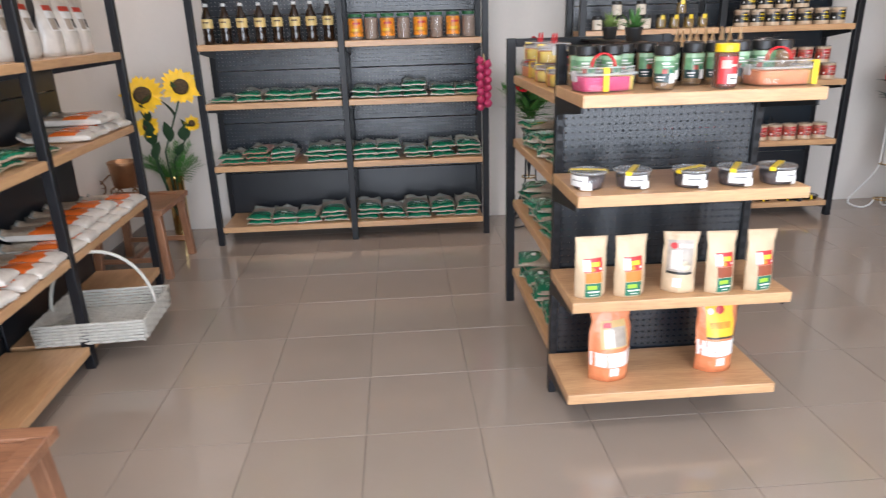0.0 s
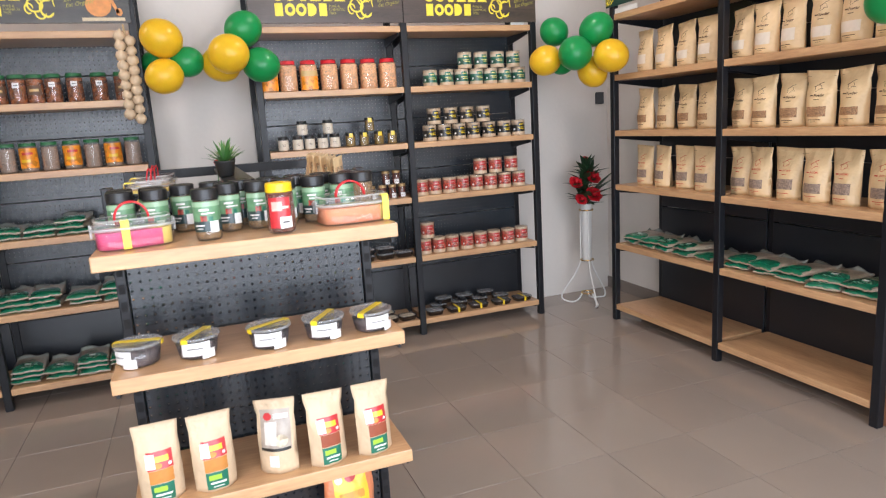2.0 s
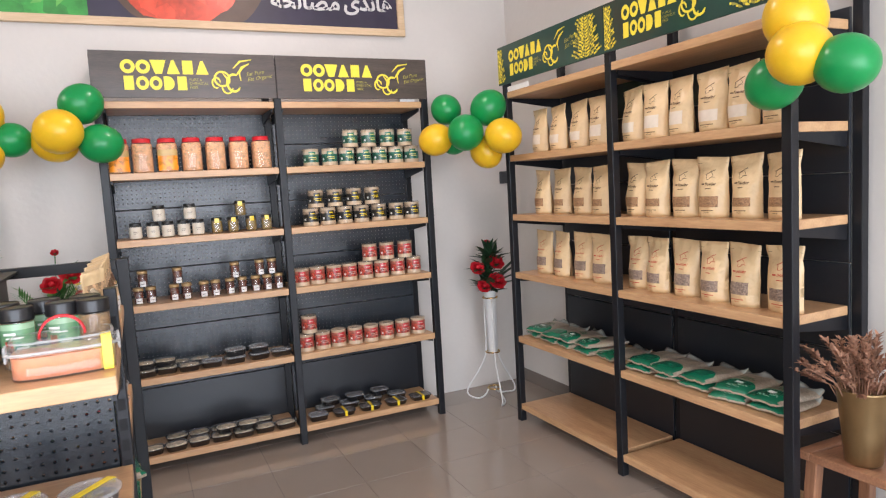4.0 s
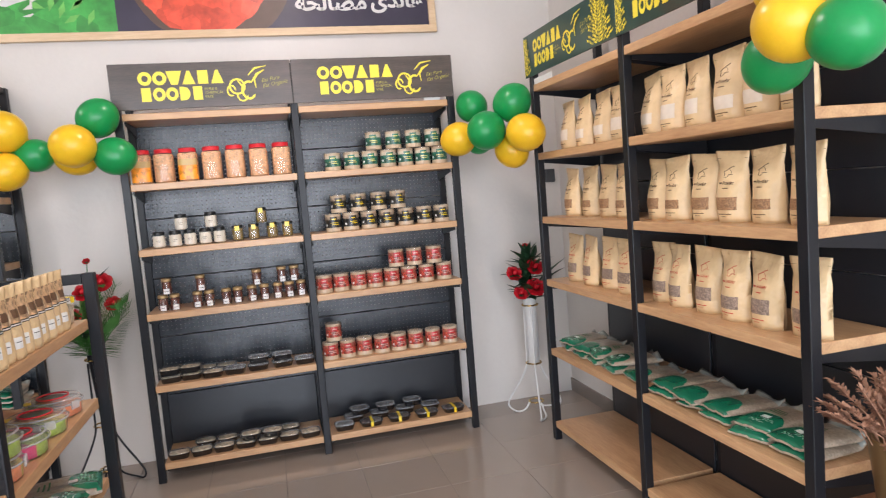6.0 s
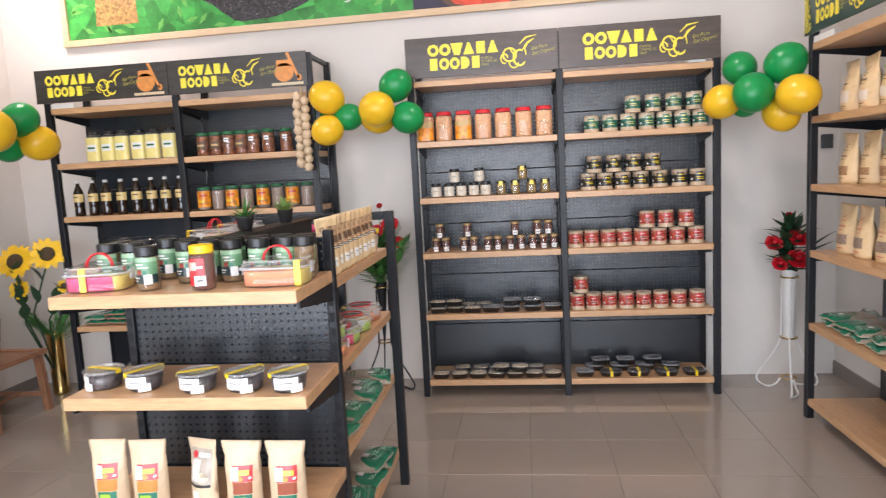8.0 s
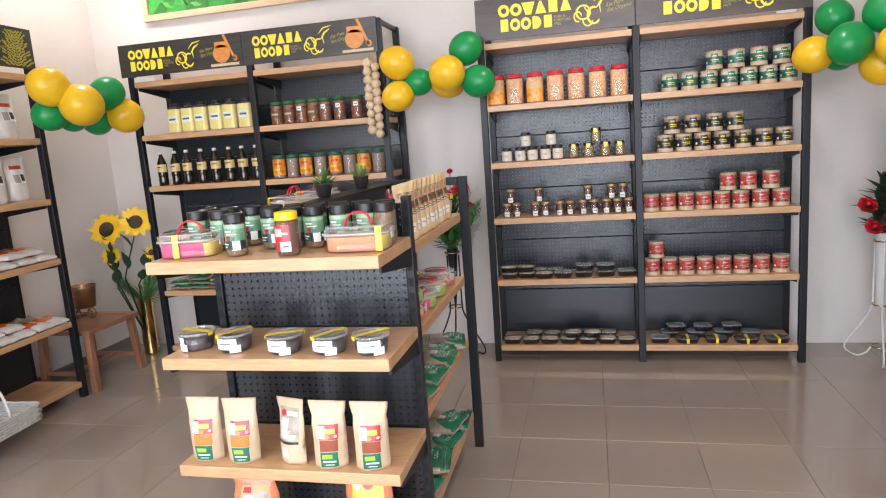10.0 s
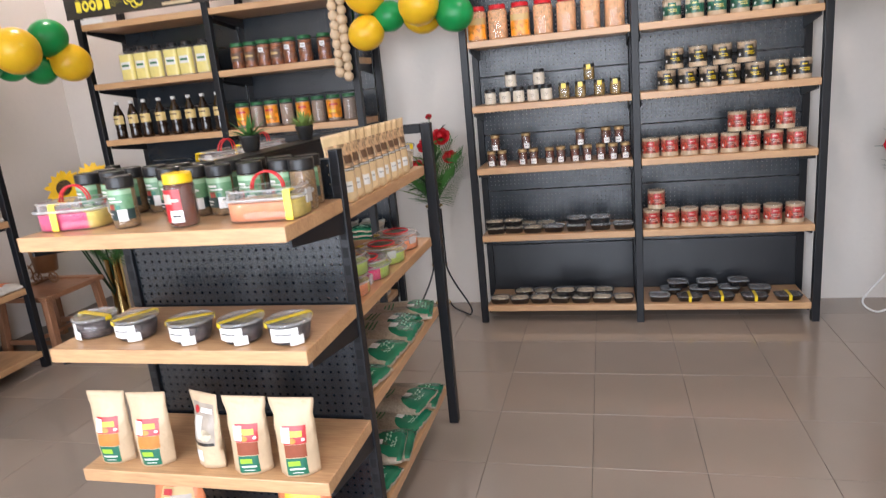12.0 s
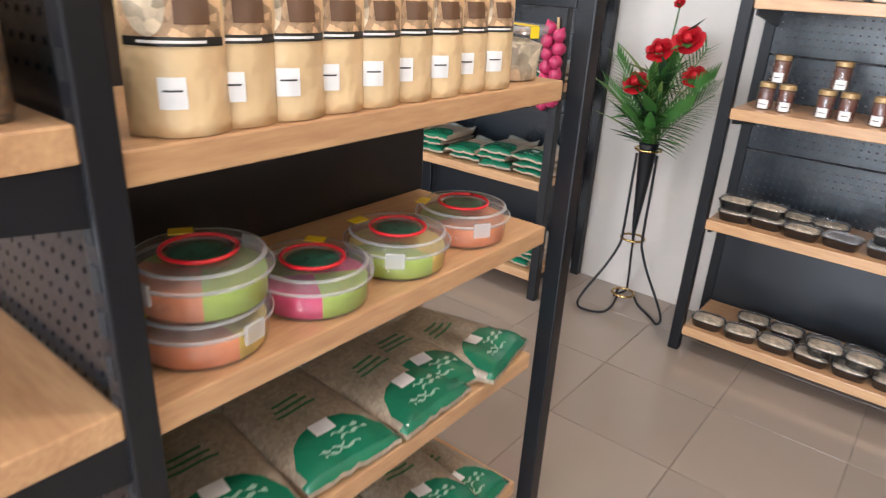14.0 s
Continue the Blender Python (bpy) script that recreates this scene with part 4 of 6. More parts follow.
rows(orange_jar, M_B1, 1.292, [1.008, 1.208, 1.415, 1.62], 0.10, 14)
grain_jar = jar("clear jar of grey grain with a green lid", "jar", 0.042, 0.155, GREY_GRAIN, GREEN_PLASTIC, 0.016, 0.93, 0.92, 0.88, group="grain jars")
rows(grain_jar, M_B1, 1.292, [1.106, 1.308, 1.517, 1.720], 0.10, 14)

green_packs = [pillow("clear food pack with green printed end and tan pulses", 0.165, 0.25, 0.034, PACK_TAN, PACK_GREEN, s, "green ended food packs", s != 3.9) for s in (0.3, 2.1, 3.9)]
pink_pack = pillow("clear food pack with green end and pinkish lentils", 0.165, 0.25, 0.034, mat("pink_lentils_film", (0.42, 0.20, 0.14), 0.28, 0, 0.25, 18, 0.6, 35, coat=0.4), PACK_GREEN, 5.2, "green ended food packs")


def stacks(unit, top, xs, y, counts, turn=5, kinds=None, pitch=0.031):
    for x, n in zip([along(unit, q) for q in xs], counts):
        for i in range(n):
            s = random.choice(kinds or green_packs)
            s.put(unit @ pose(x + random.uniform(-0.012, 0.012), y + random.uniform(-0.012, 0.015), top + i * pitch, 0, random.uniform(-3, 3) if i else 0, random.uniform(-turn, turn) * 1.4))


stacks(M_B1, 0.935, [0.14, 0.305, 0.48, 0.645, 0.80], 0.16, [1, 2, 2, 2, 2])
stacks(M_B1, 0.935, [1.03, 1.20, 1.37, 1.54, 1.71], 0.16, [2, 2, 3, 2, 2])
stacks(M_B1, 0.536, [0.15, 0.32, 0.485], 0.16, [2, 3, 3], kinds=[pink_pack, green_packs[0]])
stacks(M_B1, 0.536, [0.71, 0.845], 0.16, [3, 3])
stacks(M_B1, 0.536, [1.02, 1.16, 1.36, 1.53, 1.71], 0.16, [3, 3, 2, 3, 3])
stacks(M_B1, 0.123, [0.28, 0.44, 0.60, 0.78], 0.16, [2, 2, 2, 3])
stacks(M_B1, 0.123, [1.02, 1.19, 1.35, 1.53, 1.70], 0.16, [3, 2, 3, 3, 3])

# ---- side unit with kraft pouches ----


def kraft(label, fill, ink, seed, band=(0.18, 0.36), words="Powder"):
    u, w, h, d = 0.62, 0.152, 0.254, 0.090
    st = pouch(label, w, h, d, KRAFT, [
        ("window", -u, u, band[0], band[1], fill, 0, False),
        ("seal_line", -0.97, 0.97, 0.895, 0.899, INK_BROWN, 0, False),
        ("print_bar", -0.20, 0.16, 0.478, 0.490, ink, 0, False),
        ("print_bar", -0.24, 0.12, 0.086, 0.092, ink, 0, False),
        ("print_bar", -0.46, 0.40, 0.118, 0.130, ink, 0, False)], "kraft paper pouches", seed)
    # hand-drawn outline emblem with a slanting brush stroke over it
    loop = [(-0.06 + 0.20 * (1 + 0.28 * math.sin(3 * a + 1)) * math.cos(a), 0.69 + 0.055 * (1 + 0.25 * math.sin(2 * a)) * math.sin(a)) for a in [2 * math.pi * i / 16 for i in range(15)]]
    em = part("emblem", pouch_line(w, h, d, loop, seed), ink, st.ob)
    part("brush_stroke", pouch_line(w, h, d, [(-0.30, 0.71), (-0.10, 0.735), (0.05, 0.765), (0.26, 0.785)], seed, 0.0014), ink, em)
    part("brush_stroke", pouch_line(w, h, d, [(0.02, 0.665), (0.14, 0.672), (0.27, 0.668)], seed, 0.0013), ink, em)
    part("printed_name", pouch_words(w, h, d, words, -0.19, 0.46, 0.558, seed), ink, st.ob)
    part("print_bar", pouch_patch(w, h, d, -0.52, -0.27, 0.548, 0.570, 0.001, seed), ink, st.ob)
    return st


k_flour = kraft("upright kraft pouch with a pale flour window", FLOUR, INK_BROWN, 0.4)
k_flour2 = kraft("upright kraft pouch with a pale flour window", FLOUR, INK_BROWN, 1.9, (0.20, 0.42))
k_brown = kraft("upright kraft pouch with a brown grain window", BROWN_GRAIN, INK_BROWN, 0.9)
k_brown2 = kraft("upright kraft pouch with a brown grain window", BROWN_GRAIN, INK_BROWN, 2.7, (0.19, 0.33))
k_red = kraft("red-printed kraft pouch with a seed window", GREY_GRAIN, INK_RED, 1.3, words="JAGGARY")
k_red2 = kraft("red-printed kraft pouch with a seed window", GREY_GRAIN, INK_RED, 3.3, (0.20, 0.40), "JAGGARY")
for top, pair in ((1.655, (k_flour, k_flour2)), (1.30, (k_brown, k_brown2)), (0.945, (k_red, k_red2))):
    for i, x in enumerate([0.20, 0.375, 0.55, 0.725, 0.965, 1.115, 1.27, 1.43, 1.585, 1.745]):
        random.choice(pair).put(M_C @ pose(along(M_C, x) + random.uniform(-0.01, 0.01), 0.13 + random.uniform(-0.015, 0.015), top, 0, 0, random.uniform(-7, 7)))
stacks(M_C, 0.545, [0.13, 0.29, 0.45, 0.62, 0.78], 0.17, [2, 2, 2, 2, 1], 12)
stacks(M_C, 0.545, [1.02, 1.19, 1.36, 1.53, 1.70], 0.17, [2, 2, 2, 2, 2], 12)

# ---- side unit with white pouches and orange packs ----
white_pouch = pouch("clear pouch of white flour with printed label", 0.16, 0.27, 0.09, PACK_WHITE, [
    ("label_top", -0.55, 0.55, 0.72, 0.80, INK_RED, 0, False),
    ("label", -0.55, 0.55, 0.40, 0.71, WHITE_LABEL, 0, False),
    ("photo", -0.50, 0.0, 0.42, 0.60, GREY_PHOTO, 1, False),
    ("print_bar", 0.10, 0.48, 0.45, 0.60, INK, 1, False)], "white flour pouches", 0.6)
rows(white_pouch, M_A, 1.287, [0.14, 0.32, 0.50, 0.68, 0.80], 0.16, 14)
rows(white_pouch, M_A, 1.287, [1.05, 1.24, 1.43, 1.60, 1.76], 0.15, 10)
rows(white_pouch, M_A, 1.655, [1.05, 1.24, 1.43, 1.60, 1.76], 0.15, 10)
orange_pack = pillow("white food pack with a bright orange printed band", 0.135, 0.30, 0.045, PACK_WHITE, PACK_WHITE, 1.1, "orange banded packs", False,
                     second=None)
bm = bmesh.new()
g = []
for j in range(9):
    g.append([])
    for i in range(13):
        p = pillow_point(0.135, 0.30, 0.045, -0.95 + 1.9 * i / 12, -0.66 + 0.74 * j / 8 + 0.07 * math.cos(i * 1.0), 1, 1.1)
        g[-1].append(bm.verts.new((p.x, p.y, p.z + 0.0036)))
for j in range(8):
    for i in range(12):
        bm.faces.new((g[j][i], g[j][i + 1], g[j + 1][i + 1], g[j + 1][i])).smooth = True
part("printed_band", bm, mat("orange_band_film", (0.80, 0.17, 0.03), 0.22, 0, 0.2, 25, coat=0.5), orange_pack.ob)
bm = bmesh.new()
g = []
for j in range(9):
    g.append([])
    for i in range(13):
        p = pillow_point(0.135, 0.30, 0.045, -0.95 + 1.9 * i / 12, 0.10 + 0.78 * j / 8, 1, 1.1)
        g[-1].append(bm.verts.new((p.x, p.y, p.z + 0.0015)))
for j in range(8):
    for i in range(12):
        bm.faces.new((g[j][i], g[j][i + 1], g[j + 1][i + 1], g[j + 1][i])).smooth = True
part("clear_end", bm, PACK_TAN, orange_pack.ob)
rows(orange_pack, M_A, 0.917, [1.36, 1.49, 1.62, 1.75], 0.160, 8)
rows(orange_pack, M_A, 0.917, [1.56, 1.69], 0.18, 8, 0.045)
rows(orange_pack, M_A, 0.51, [0.11, 0.235, 0.36, 0.485, 0.61, 0.735, 0.86], 0.150, 7)
rows(orange_pack, M_A, 0.51, [1.01, 1.135, 1.26, 1.385, 1.51, 1.635, 1.76], 0.150, 7)
rows(orange_pack, M_A, 0.51, [0.30, 0.43, 0.56, 1.08, 1.21, 1.34, 1.47], 0.185, 7, 0.044)
stacks(M_A, 0.917, [0.62, 0.79, 1.05], 0.17, [2, 2, 1], 12)

# ---- island stock ----
M_I = pose(IX0, IY0, 0)
SPREAD.append((M_I, 1.017))
spice_jar = jar("spice jar with black lid and green label", "jar", 0.032, 0.128, SPICE, BLACK_LID, 0.026, 1.0, 0.96, 0.92,
                labels=[("label", 0.18, 0.76, -78, 78, GREEN_LABEL, 0), ("label_foot", 0.18, 0.38, -77, 77, NAVY_LABEL, 1), ("label_top", 0.66, 0.75, -77, 77, PALE_GREEN, 1),
                        ("print_bar", 0.58, 0.62, -34, 6, WHITE_LABEL, 2), ("print_bar", 0.52, 0.545, -26, 30, WHITE_LABEL, 2), ("emblem", 0.38, 0.49, -30, -4, RED_PHOTO, 2), ("emblem_leaf", 0.36, 0.47, 2, 20, DKGREEN_LABEL, 2),
                        ("price_sticker", 0.16, 0.38, 6, 44, WHITE_LABEL, 3), ("print_bar", 0.29, 0.315, -58, -16, WHITE_LABEL, 2), ("print_bar", 0.23, 0.25, -52, -24, WHITE_LABEL, 2)], group="spice jars")
rows(spice_jar, M_I, 1.175, [0.253], -0.258, 6)
rows(spice_jar, M_I, 1.175, [0.055, 0.135, 0.31, 0.385, 0.455, 0.535, 0.615], -0.135, 16, jy=0.014)
rows(spice_jar, M_I, 1.175, [0.05, 0.125, 0.20, 0.275, 0.35, 0.425, 0.50, 0.575, 0.655], -0.052, 20)
plain_spice = jar("spice jar of green-brown seeds with black lid", "jar", 0.032, 0.128, SPICE, BLACK_LID, 0.026, 1.0, 0.96, 0.92,
                  labels=[("label", 0.16, 0.76, -110, -60, GREEN_LABEL, 0)], group="spice jars")
rows(plain_spice, M_I, 1.175, [0.672], -0.13, 3)
honey_jar = jar("honey jar with yellow lid and red label", "jar", 0.036, 0.128, HONEY, YELLOW_PLASTIC, 0.022, 0.92, 0.97, 0.9,
                labels=[("label", 0.12, 0.72, -55, 34, RED_LABEL, 0), ("emblem", 0.46, 0.64, -42, 0, PINK_PRINT, 1), ("price_sticker", 0.12, 0.34, -12, 36, WHITE_LABEL, 2), ("print_bar", 0.22, 0.25, -2, 26, INK, 3), ("print_bar", 0.50, 0.55, -8, 26, CREAM_LABEL, 2)])
rows(honey_jar, M_I, 1.175, [0.427], -0.276, 2)
box_pink = sweet_box("clear rounded sweet box, pink and yellow, red handle", False, 0.090, 0.064, 0.072, [LIME, PINK, PINK, LEMON], "handled sweet boxes")
box_pink.put(M_I @ pose(0.085, -0.222, 1.175, 0, 0, 10))
box_peach = sweet_box("clear square sweet box, peach and yellow, red handle", False, 0.096, 0.068, 0.074, [LEMON, PEACH, PEACH, LEMON], "handled sweet boxes", 0.78)
box_peach.put(M_I @ pose(0.630, -0.215, 1.175, 0, 0, 4))
tubs = [tub("round clear tub of dark sweets, yellow tape", 0.057, 0.058, DATES, "taped tubs", True, a) for a in (35, 60)]
for i, (x, a, y) in enumerate([(0.056, -50, -0.216), (0.194, 0, -0.228), (0.374, -6, -0.248), (0.518, -4, -0.248), (0.650, 14, -0.252)]):
    tubs[i % 2].put(M_I @ pose(x, y, 0.875, 0, 0, a))


def spice_pouch(powder, seed):
    return pouch("small kraft spice pouch with red and green label", 0.112, 0.204, 0.060, KRAFT_PALE, [
        ("label_top", -0.55, 0.60, 0.44, 0.66, RED_LABEL, 0, False),
        ("label_name", -0.22, 0.42, 0.53, 0.60, YELLOW_LABEL, 1, False),
        ("photo", -0.30, 0.10, 0.45, 0.52, ORANGE_LABEL, 1, True),
        ("window", -0.52, 0.56, 0.27, 0.435, powder, 0, False),
        ("label_foot", -0.52, 0.52, 0.03, 0.26, DKGREEN_LABEL, 0, False),
        ("label_name", -0.40, 0.20, 0.16, 0.225, mat("lime_print", (0.35, 0.60, 0.05), 0.4), 1, False),
        ("print_bar", -0.36, 0.40, 0.105, 0.13, WHITE_LABEL, 1, False),
        ("print_bar", -0.24, 0.30, 0.06, 0.072, WHITE_LABEL, 1, False),
        ("emblem", 0.36, 0.54, 0.47, 0.51, WHITE_LABEL, 1, True),
        ("price_sticker", -0.62, -0.20, 0.46, 0.64, WHITE_LABEL, 2, False)], "small kraft spice pouches", seed)


turm, chil = spice_pouch(TURMERIC, 0.7), spice_pouch(CHILLI, 2.2)
grey_pouch = pouch("small kraft pouch with grey photo label", 0.112, 0.204, 0.055, KRAFT_PALE, [
    ("photo", -0.78, 0.78, 0.32, 0.86, GREY_PHOTO, 0, False),
    ("emblem", -0.62, -0.15, 0.72, 0.82, RED_LABEL, 1, True),
    ("photo_bag", -0.55, 0.10, 0.40, 0.70, PACK_WHITE, 2, False),
    ("photo_grain", 0.02, 0.66, 0.38, 0.54, SWEET_PALE, 3, True),
    ("print_bar", -0.05, 0.70, 0.74, 0.80, WHITE_LABEL, 1, False),
    ("print_bar", -0.75, 0.75, 0.32, 0.36, BLACK_LABEL, 1, False),
    ("price_sticker", -0.35, 0.15, 0.10, 0.26, WHITE_LABEL, 1, False)], "small kraft spice pouches", 1.4)
for s, x, y, a in ((turm, 0.066, -0.256, 6), (turm, 0.196, -0.260, 8), (grey_pouch, 0.362, -0.252, -20), (chil, 0.495, -0.270, 10), (chil, 0.628, -0.268, 12)):
    s.put(M_I @ pose(x, y, 0.519, random.uniform(-3, -1), 0, a))
big1 = pouch("large orange film pouch with white bands", 0.162, 0.280, 0.09, ORANGE_FOIL, [
    ("label", -0.60, 0.70, 0.44, 0.78, TAN_LABEL, 0, False),
    ("photo", -0.20, 0.62, 0.46, 0.70, GREY_PHOTO, 1, False),
    ("photo_bag", -0.45, 0.02, 0.46, 0.68, PACK_WHITE, 2, False),
    ("emblem", -0.50, -0.10, 0.70, 0.76, RED_LABEL, 3, False),
    ("white_band", -0.97, 0.97, 0.20, 0.39, WHITE_LABEL, 0, False),
    ("price_sticker", -0.25, 0.20, 0.08, 0.19, WHITE_LABEL, 1, False)], "large orange pouches", 0.2)
big1.put(M_I @ pose(0.170, -0.185, 0.172, -2, 0, 8))
big2 = pouch("large orange film pouch with yellow label", 0.162, 0.280, 0.09, ORANGE_FOIL, [
    ("label", -0.66, 0.70, 0.46, 0.88, YELLOW_LABEL, 0, False),
    ("emblem", -0.20, 0.25, 0.76, 0.86, RED_LABEL, 1, True),
    ("emblem", -0.60, -0.30, 0.76, 0.84, WHITE_LABEL, 1, True),
    ("print_bar", -0.5, 0.5, 0.58, 0.66, ORANGE_LABEL, 1, False),
    ("print_bar", -0.66, 0.70, 0.45, 0.475, BLACK_LABEL, 1, False),
    ("white_band", -0.97, 0.97, 0.22, 0.42, WHITE_LABEL, 0, False),
    ("price_sticker", -0.25, 0.20, 0.09, 0.20, WHITE_LABEL, 1, False)], "large orange pouches", 3.1)
big2.put(M_I @ pose(0.562, -0.165, 0.172, -2, 0, 6))
# side facing the aisle (+x)
M_R = M_I @ pose(IW, 0.05, 0, 0, 0, 90)
nut_pouch = pouch("tall kraft pouch with nut photo and clear window", 0.108, 0.195, 0.06, KRAFT, [
    ("photo", -0.92, 0.92, 0.50, 0.84, NUT_PHOTO, 0, False),
    ("photo_bowl", -0.85, -0.12, 0.50, 0.80, SWEET_PALE, 1, True),
    ("print_block", 0.02, 0.70, 0.56, 0.68, INK_BROWN, 1, False),
    ("print_bar", -0.94, 0.94, 0.455, 0.50, BLACK_LABEL, 1, False),
    ("print_line", -0.70, 0.60, 0.470, 0.484, WHITE_LABEL, 2, False),
    ("price_sticker", -0.40, 0.14, 0.15, 0.31, WHITE_LABEL, 1, False),
    ("print_line", -0.32, 0.06, 0.238, 0.248, INK, 2, False)], "kraft nut pouches", 1.7)
for i in range(9):
    nut_pouch.put(M_R @ pose(0.072 + 0.068 * i, 0.046 + 0.004 * (i % 2), 1.143, -2, 0, -24 + random.uniform(-5, 5)))
nut_tub = tub("clear tub of brown nuts with a plain lid", 0.062, 0.095, SWEET_PALE, "", False, 70)
nut_tub.put(M_R @ pose(0.745, 0.085, 1.143))
rb = [sweet_box("round clear sweet box with red ring handle", True, 0.086, 0.086, 0.062, c, "round sweet boxes") for c in
      ([LIME, PEACH, LIME], [PINK, LIME, PINK, LIME], [LEMON, LIME, LEMON], [LIME, PEACH, PEACH], [PEACH, LEMON])]
rb[4].put(M_R @ pose(0.107, 0.105, 0.853, 0, 0, 61))
rb[0].put(M_R @ pose(0.112, 0.105, 0.9155, 0, 0, -30))
rb[1].put(M_R @ pose(0.288, 0.10, 0.853, 0, 0, -60))
rb[2].put(M_R @ pose(0.472, 0.10, 0.853, 0, 0, 0))
rb[3].put(M_R @ pose(0.66, 0.105, 0.853, 0, 0, 20))
side_packs = [pillow("clear food pack with green end and brown pulses", 0.20, 0.31, 0.040, PACK_TAN, PACK_GREEN, s, "green ended food packs", True, -0.24) for s in (7.1, 8.4)]
stacks(M_R, 0.555, [0.11, 0.31, 0.51, 0.70], 0.160, [1, 1, 1, 1], 9, side_packs)
stacks(M_R, 0.555, [0.60], 0.175, [1], 9, side_packs)
stacks(M_R, 0.195, [0.11, 0.30, 0.49, 0.69], 0.160, [1, 1, 1, 1], 9, side_packs)
stacks(M_R @ Matrix.Translation((0, 0, 0.036)), 0.195, [0.22, 0.60], 0.170, [1, 1], 12, side_packs)
# side facing the far aisle (-x)
M_L = M_I @ pose(0, IL - 0.045, 0, 0, 0, -90)
for x, z in ((0.14, 0), (0.36, 0), (0.58, 0), (0.14, 0.076), (0.40, 0.076)):
    box_peach.put(M_L @ pose(x, 0.10, 1.143 + z, 0, 0, random.uniform(-8, 8)))
for top in (0.853, 0.555, 0.195):
    stacks(M_L, top, [0.11, 0.29, 0.47, 0.65], 0.155, [3, 2, 3, 2], 8)

# white paper strips lying on the top boards
for unit, x0, x1, top in ((M_B1, 0.045, 0.205, 2.01), (M_B2, 1.69, 1.79, 2.03), (M_C, 0.05, 0.27, 2.03)):
    bm = bmesh.new()
    box(bm, x0, x1, 0.006, 0.009, 0.0, 0.030)
    box(bm, x0, x1, 0.009, 0.06, 0.0, 0.0015)
    solid("paper_strip", "blank white paper strip on the top board", "paper", bm, WHITE_LABEL, unit @ Matrix.Translation((0, 0, top + 0.0005)), "paper strips")

# ---- header signs ----
SIGN_WOOD = wood("dark_sign_print", (0.030, 0.022, 0.018), (0.085, 0.060, 0.048), 0.3, 20, (0.15, 1, 1.5), 0.5)
SIGN_DARK = wood("black_sign_print", (0.012, 0.012, 0.011), (0.045, 0.040, 0.034), 0.3, 20, (0.15, 1, 1.5), 0.5)
SIGN_GREEN = mat("green_sign_print", (0.008, 0.050, 0.038), 0.3, 0, 0.3, 12, coat=0.4)
SIGN_YELLOW = mat("yellow_sign_print", (0.86, 0.72, 0.06), 0.4, 0, 0.06, 20)
SIGN_OLIVE = mat("olive_sign_print", (0.40, 0.36, 0.06), 0.4, 0, 0.3, 60)
GLASS_ORANGE = mat("honey_pot_print", (0.70, 0.27, 0.06), 0.35, 0, 0.35, 30, coat=0.3)
CREAM_PRINT = mat("cream_print", (0.62, 0.50, 0.32), 0.4, 0, 0.2, 30)


def poly(bm, pts, m=0, y=0.0):
    f = bm.faces.new([bm.verts.new((x, y, z)) for x, z in pts])
    f.material_index = m
    return f


def ring(bm, cx, cz, rx, rz, hole=0.5, seg=18, m=0):
    a = [bm.verts.new((cx + rx * math.cos(t), 0, cz + rz * math.sin(t))) for t in [2 * math.pi * i / seg for i in range(seg)]]
    b = [bm.verts.new((cx + rx * hole * math.cos(t), 0, cz + rz * hole * math.sin(t))) for t in [2 * math.pi * i / seg for i in range(seg)]]
    for i in range(seg):
        bm.faces.new((a[i], a[(i + 1) % seg], b[(i + 1) % seg], b[i])).material_index = m


def disc(bm, cx, cz, rx, rz, seg=24, m=0, y=0.0, wob=0.0):
    poly(bm, [(cx + rx * (1 + wob * noise.noise(Vector((math.cos(t) * 3, math.sin(t) * 3, cx)))) * math.cos(t),
               cz + rz * (1 + wob * noise.noise(Vector((math.cos(t) * 3, math.sin(t) * 3, cx)))) * math.sin(t)) for t in [2 * math.pi * i / seg for i in range(seg)]], m, y)


def stroke(bm, pts, w, m=0, y=0.0):
    """A flat ribbon along points in the sign's plane."""
    pts = [Vector((x, y, z)) for x, z in pts]
    prev = None
    for i, p in enumerate(pts):
        t = (pts[min(i + 1, len(pts) - 1)] - pts[max(i - 1, 0)]).normalized()
        n = Vector((-t.z, 0, t.x)) * w / 2 * (1.0 if 0 < i < len(pts) - 1 else 0.4)
        cur = (bm.verts.new(p + n), bm.verts.new(p - n))
        if prev:
            bm.faces.new((prev[0], prev[1], cur[1], cur[0])).material_index = m
        prev = cur


def arc(cx, cz, rx, rz, a0, a1, n=12):
    return [(cx + rx * math.cos(radians(a0 + (a1 - a0) * i / n)), cz + rz * math.sin(radians(a0 + (a1 - a0) * i / n))) for i in range(n + 1)]


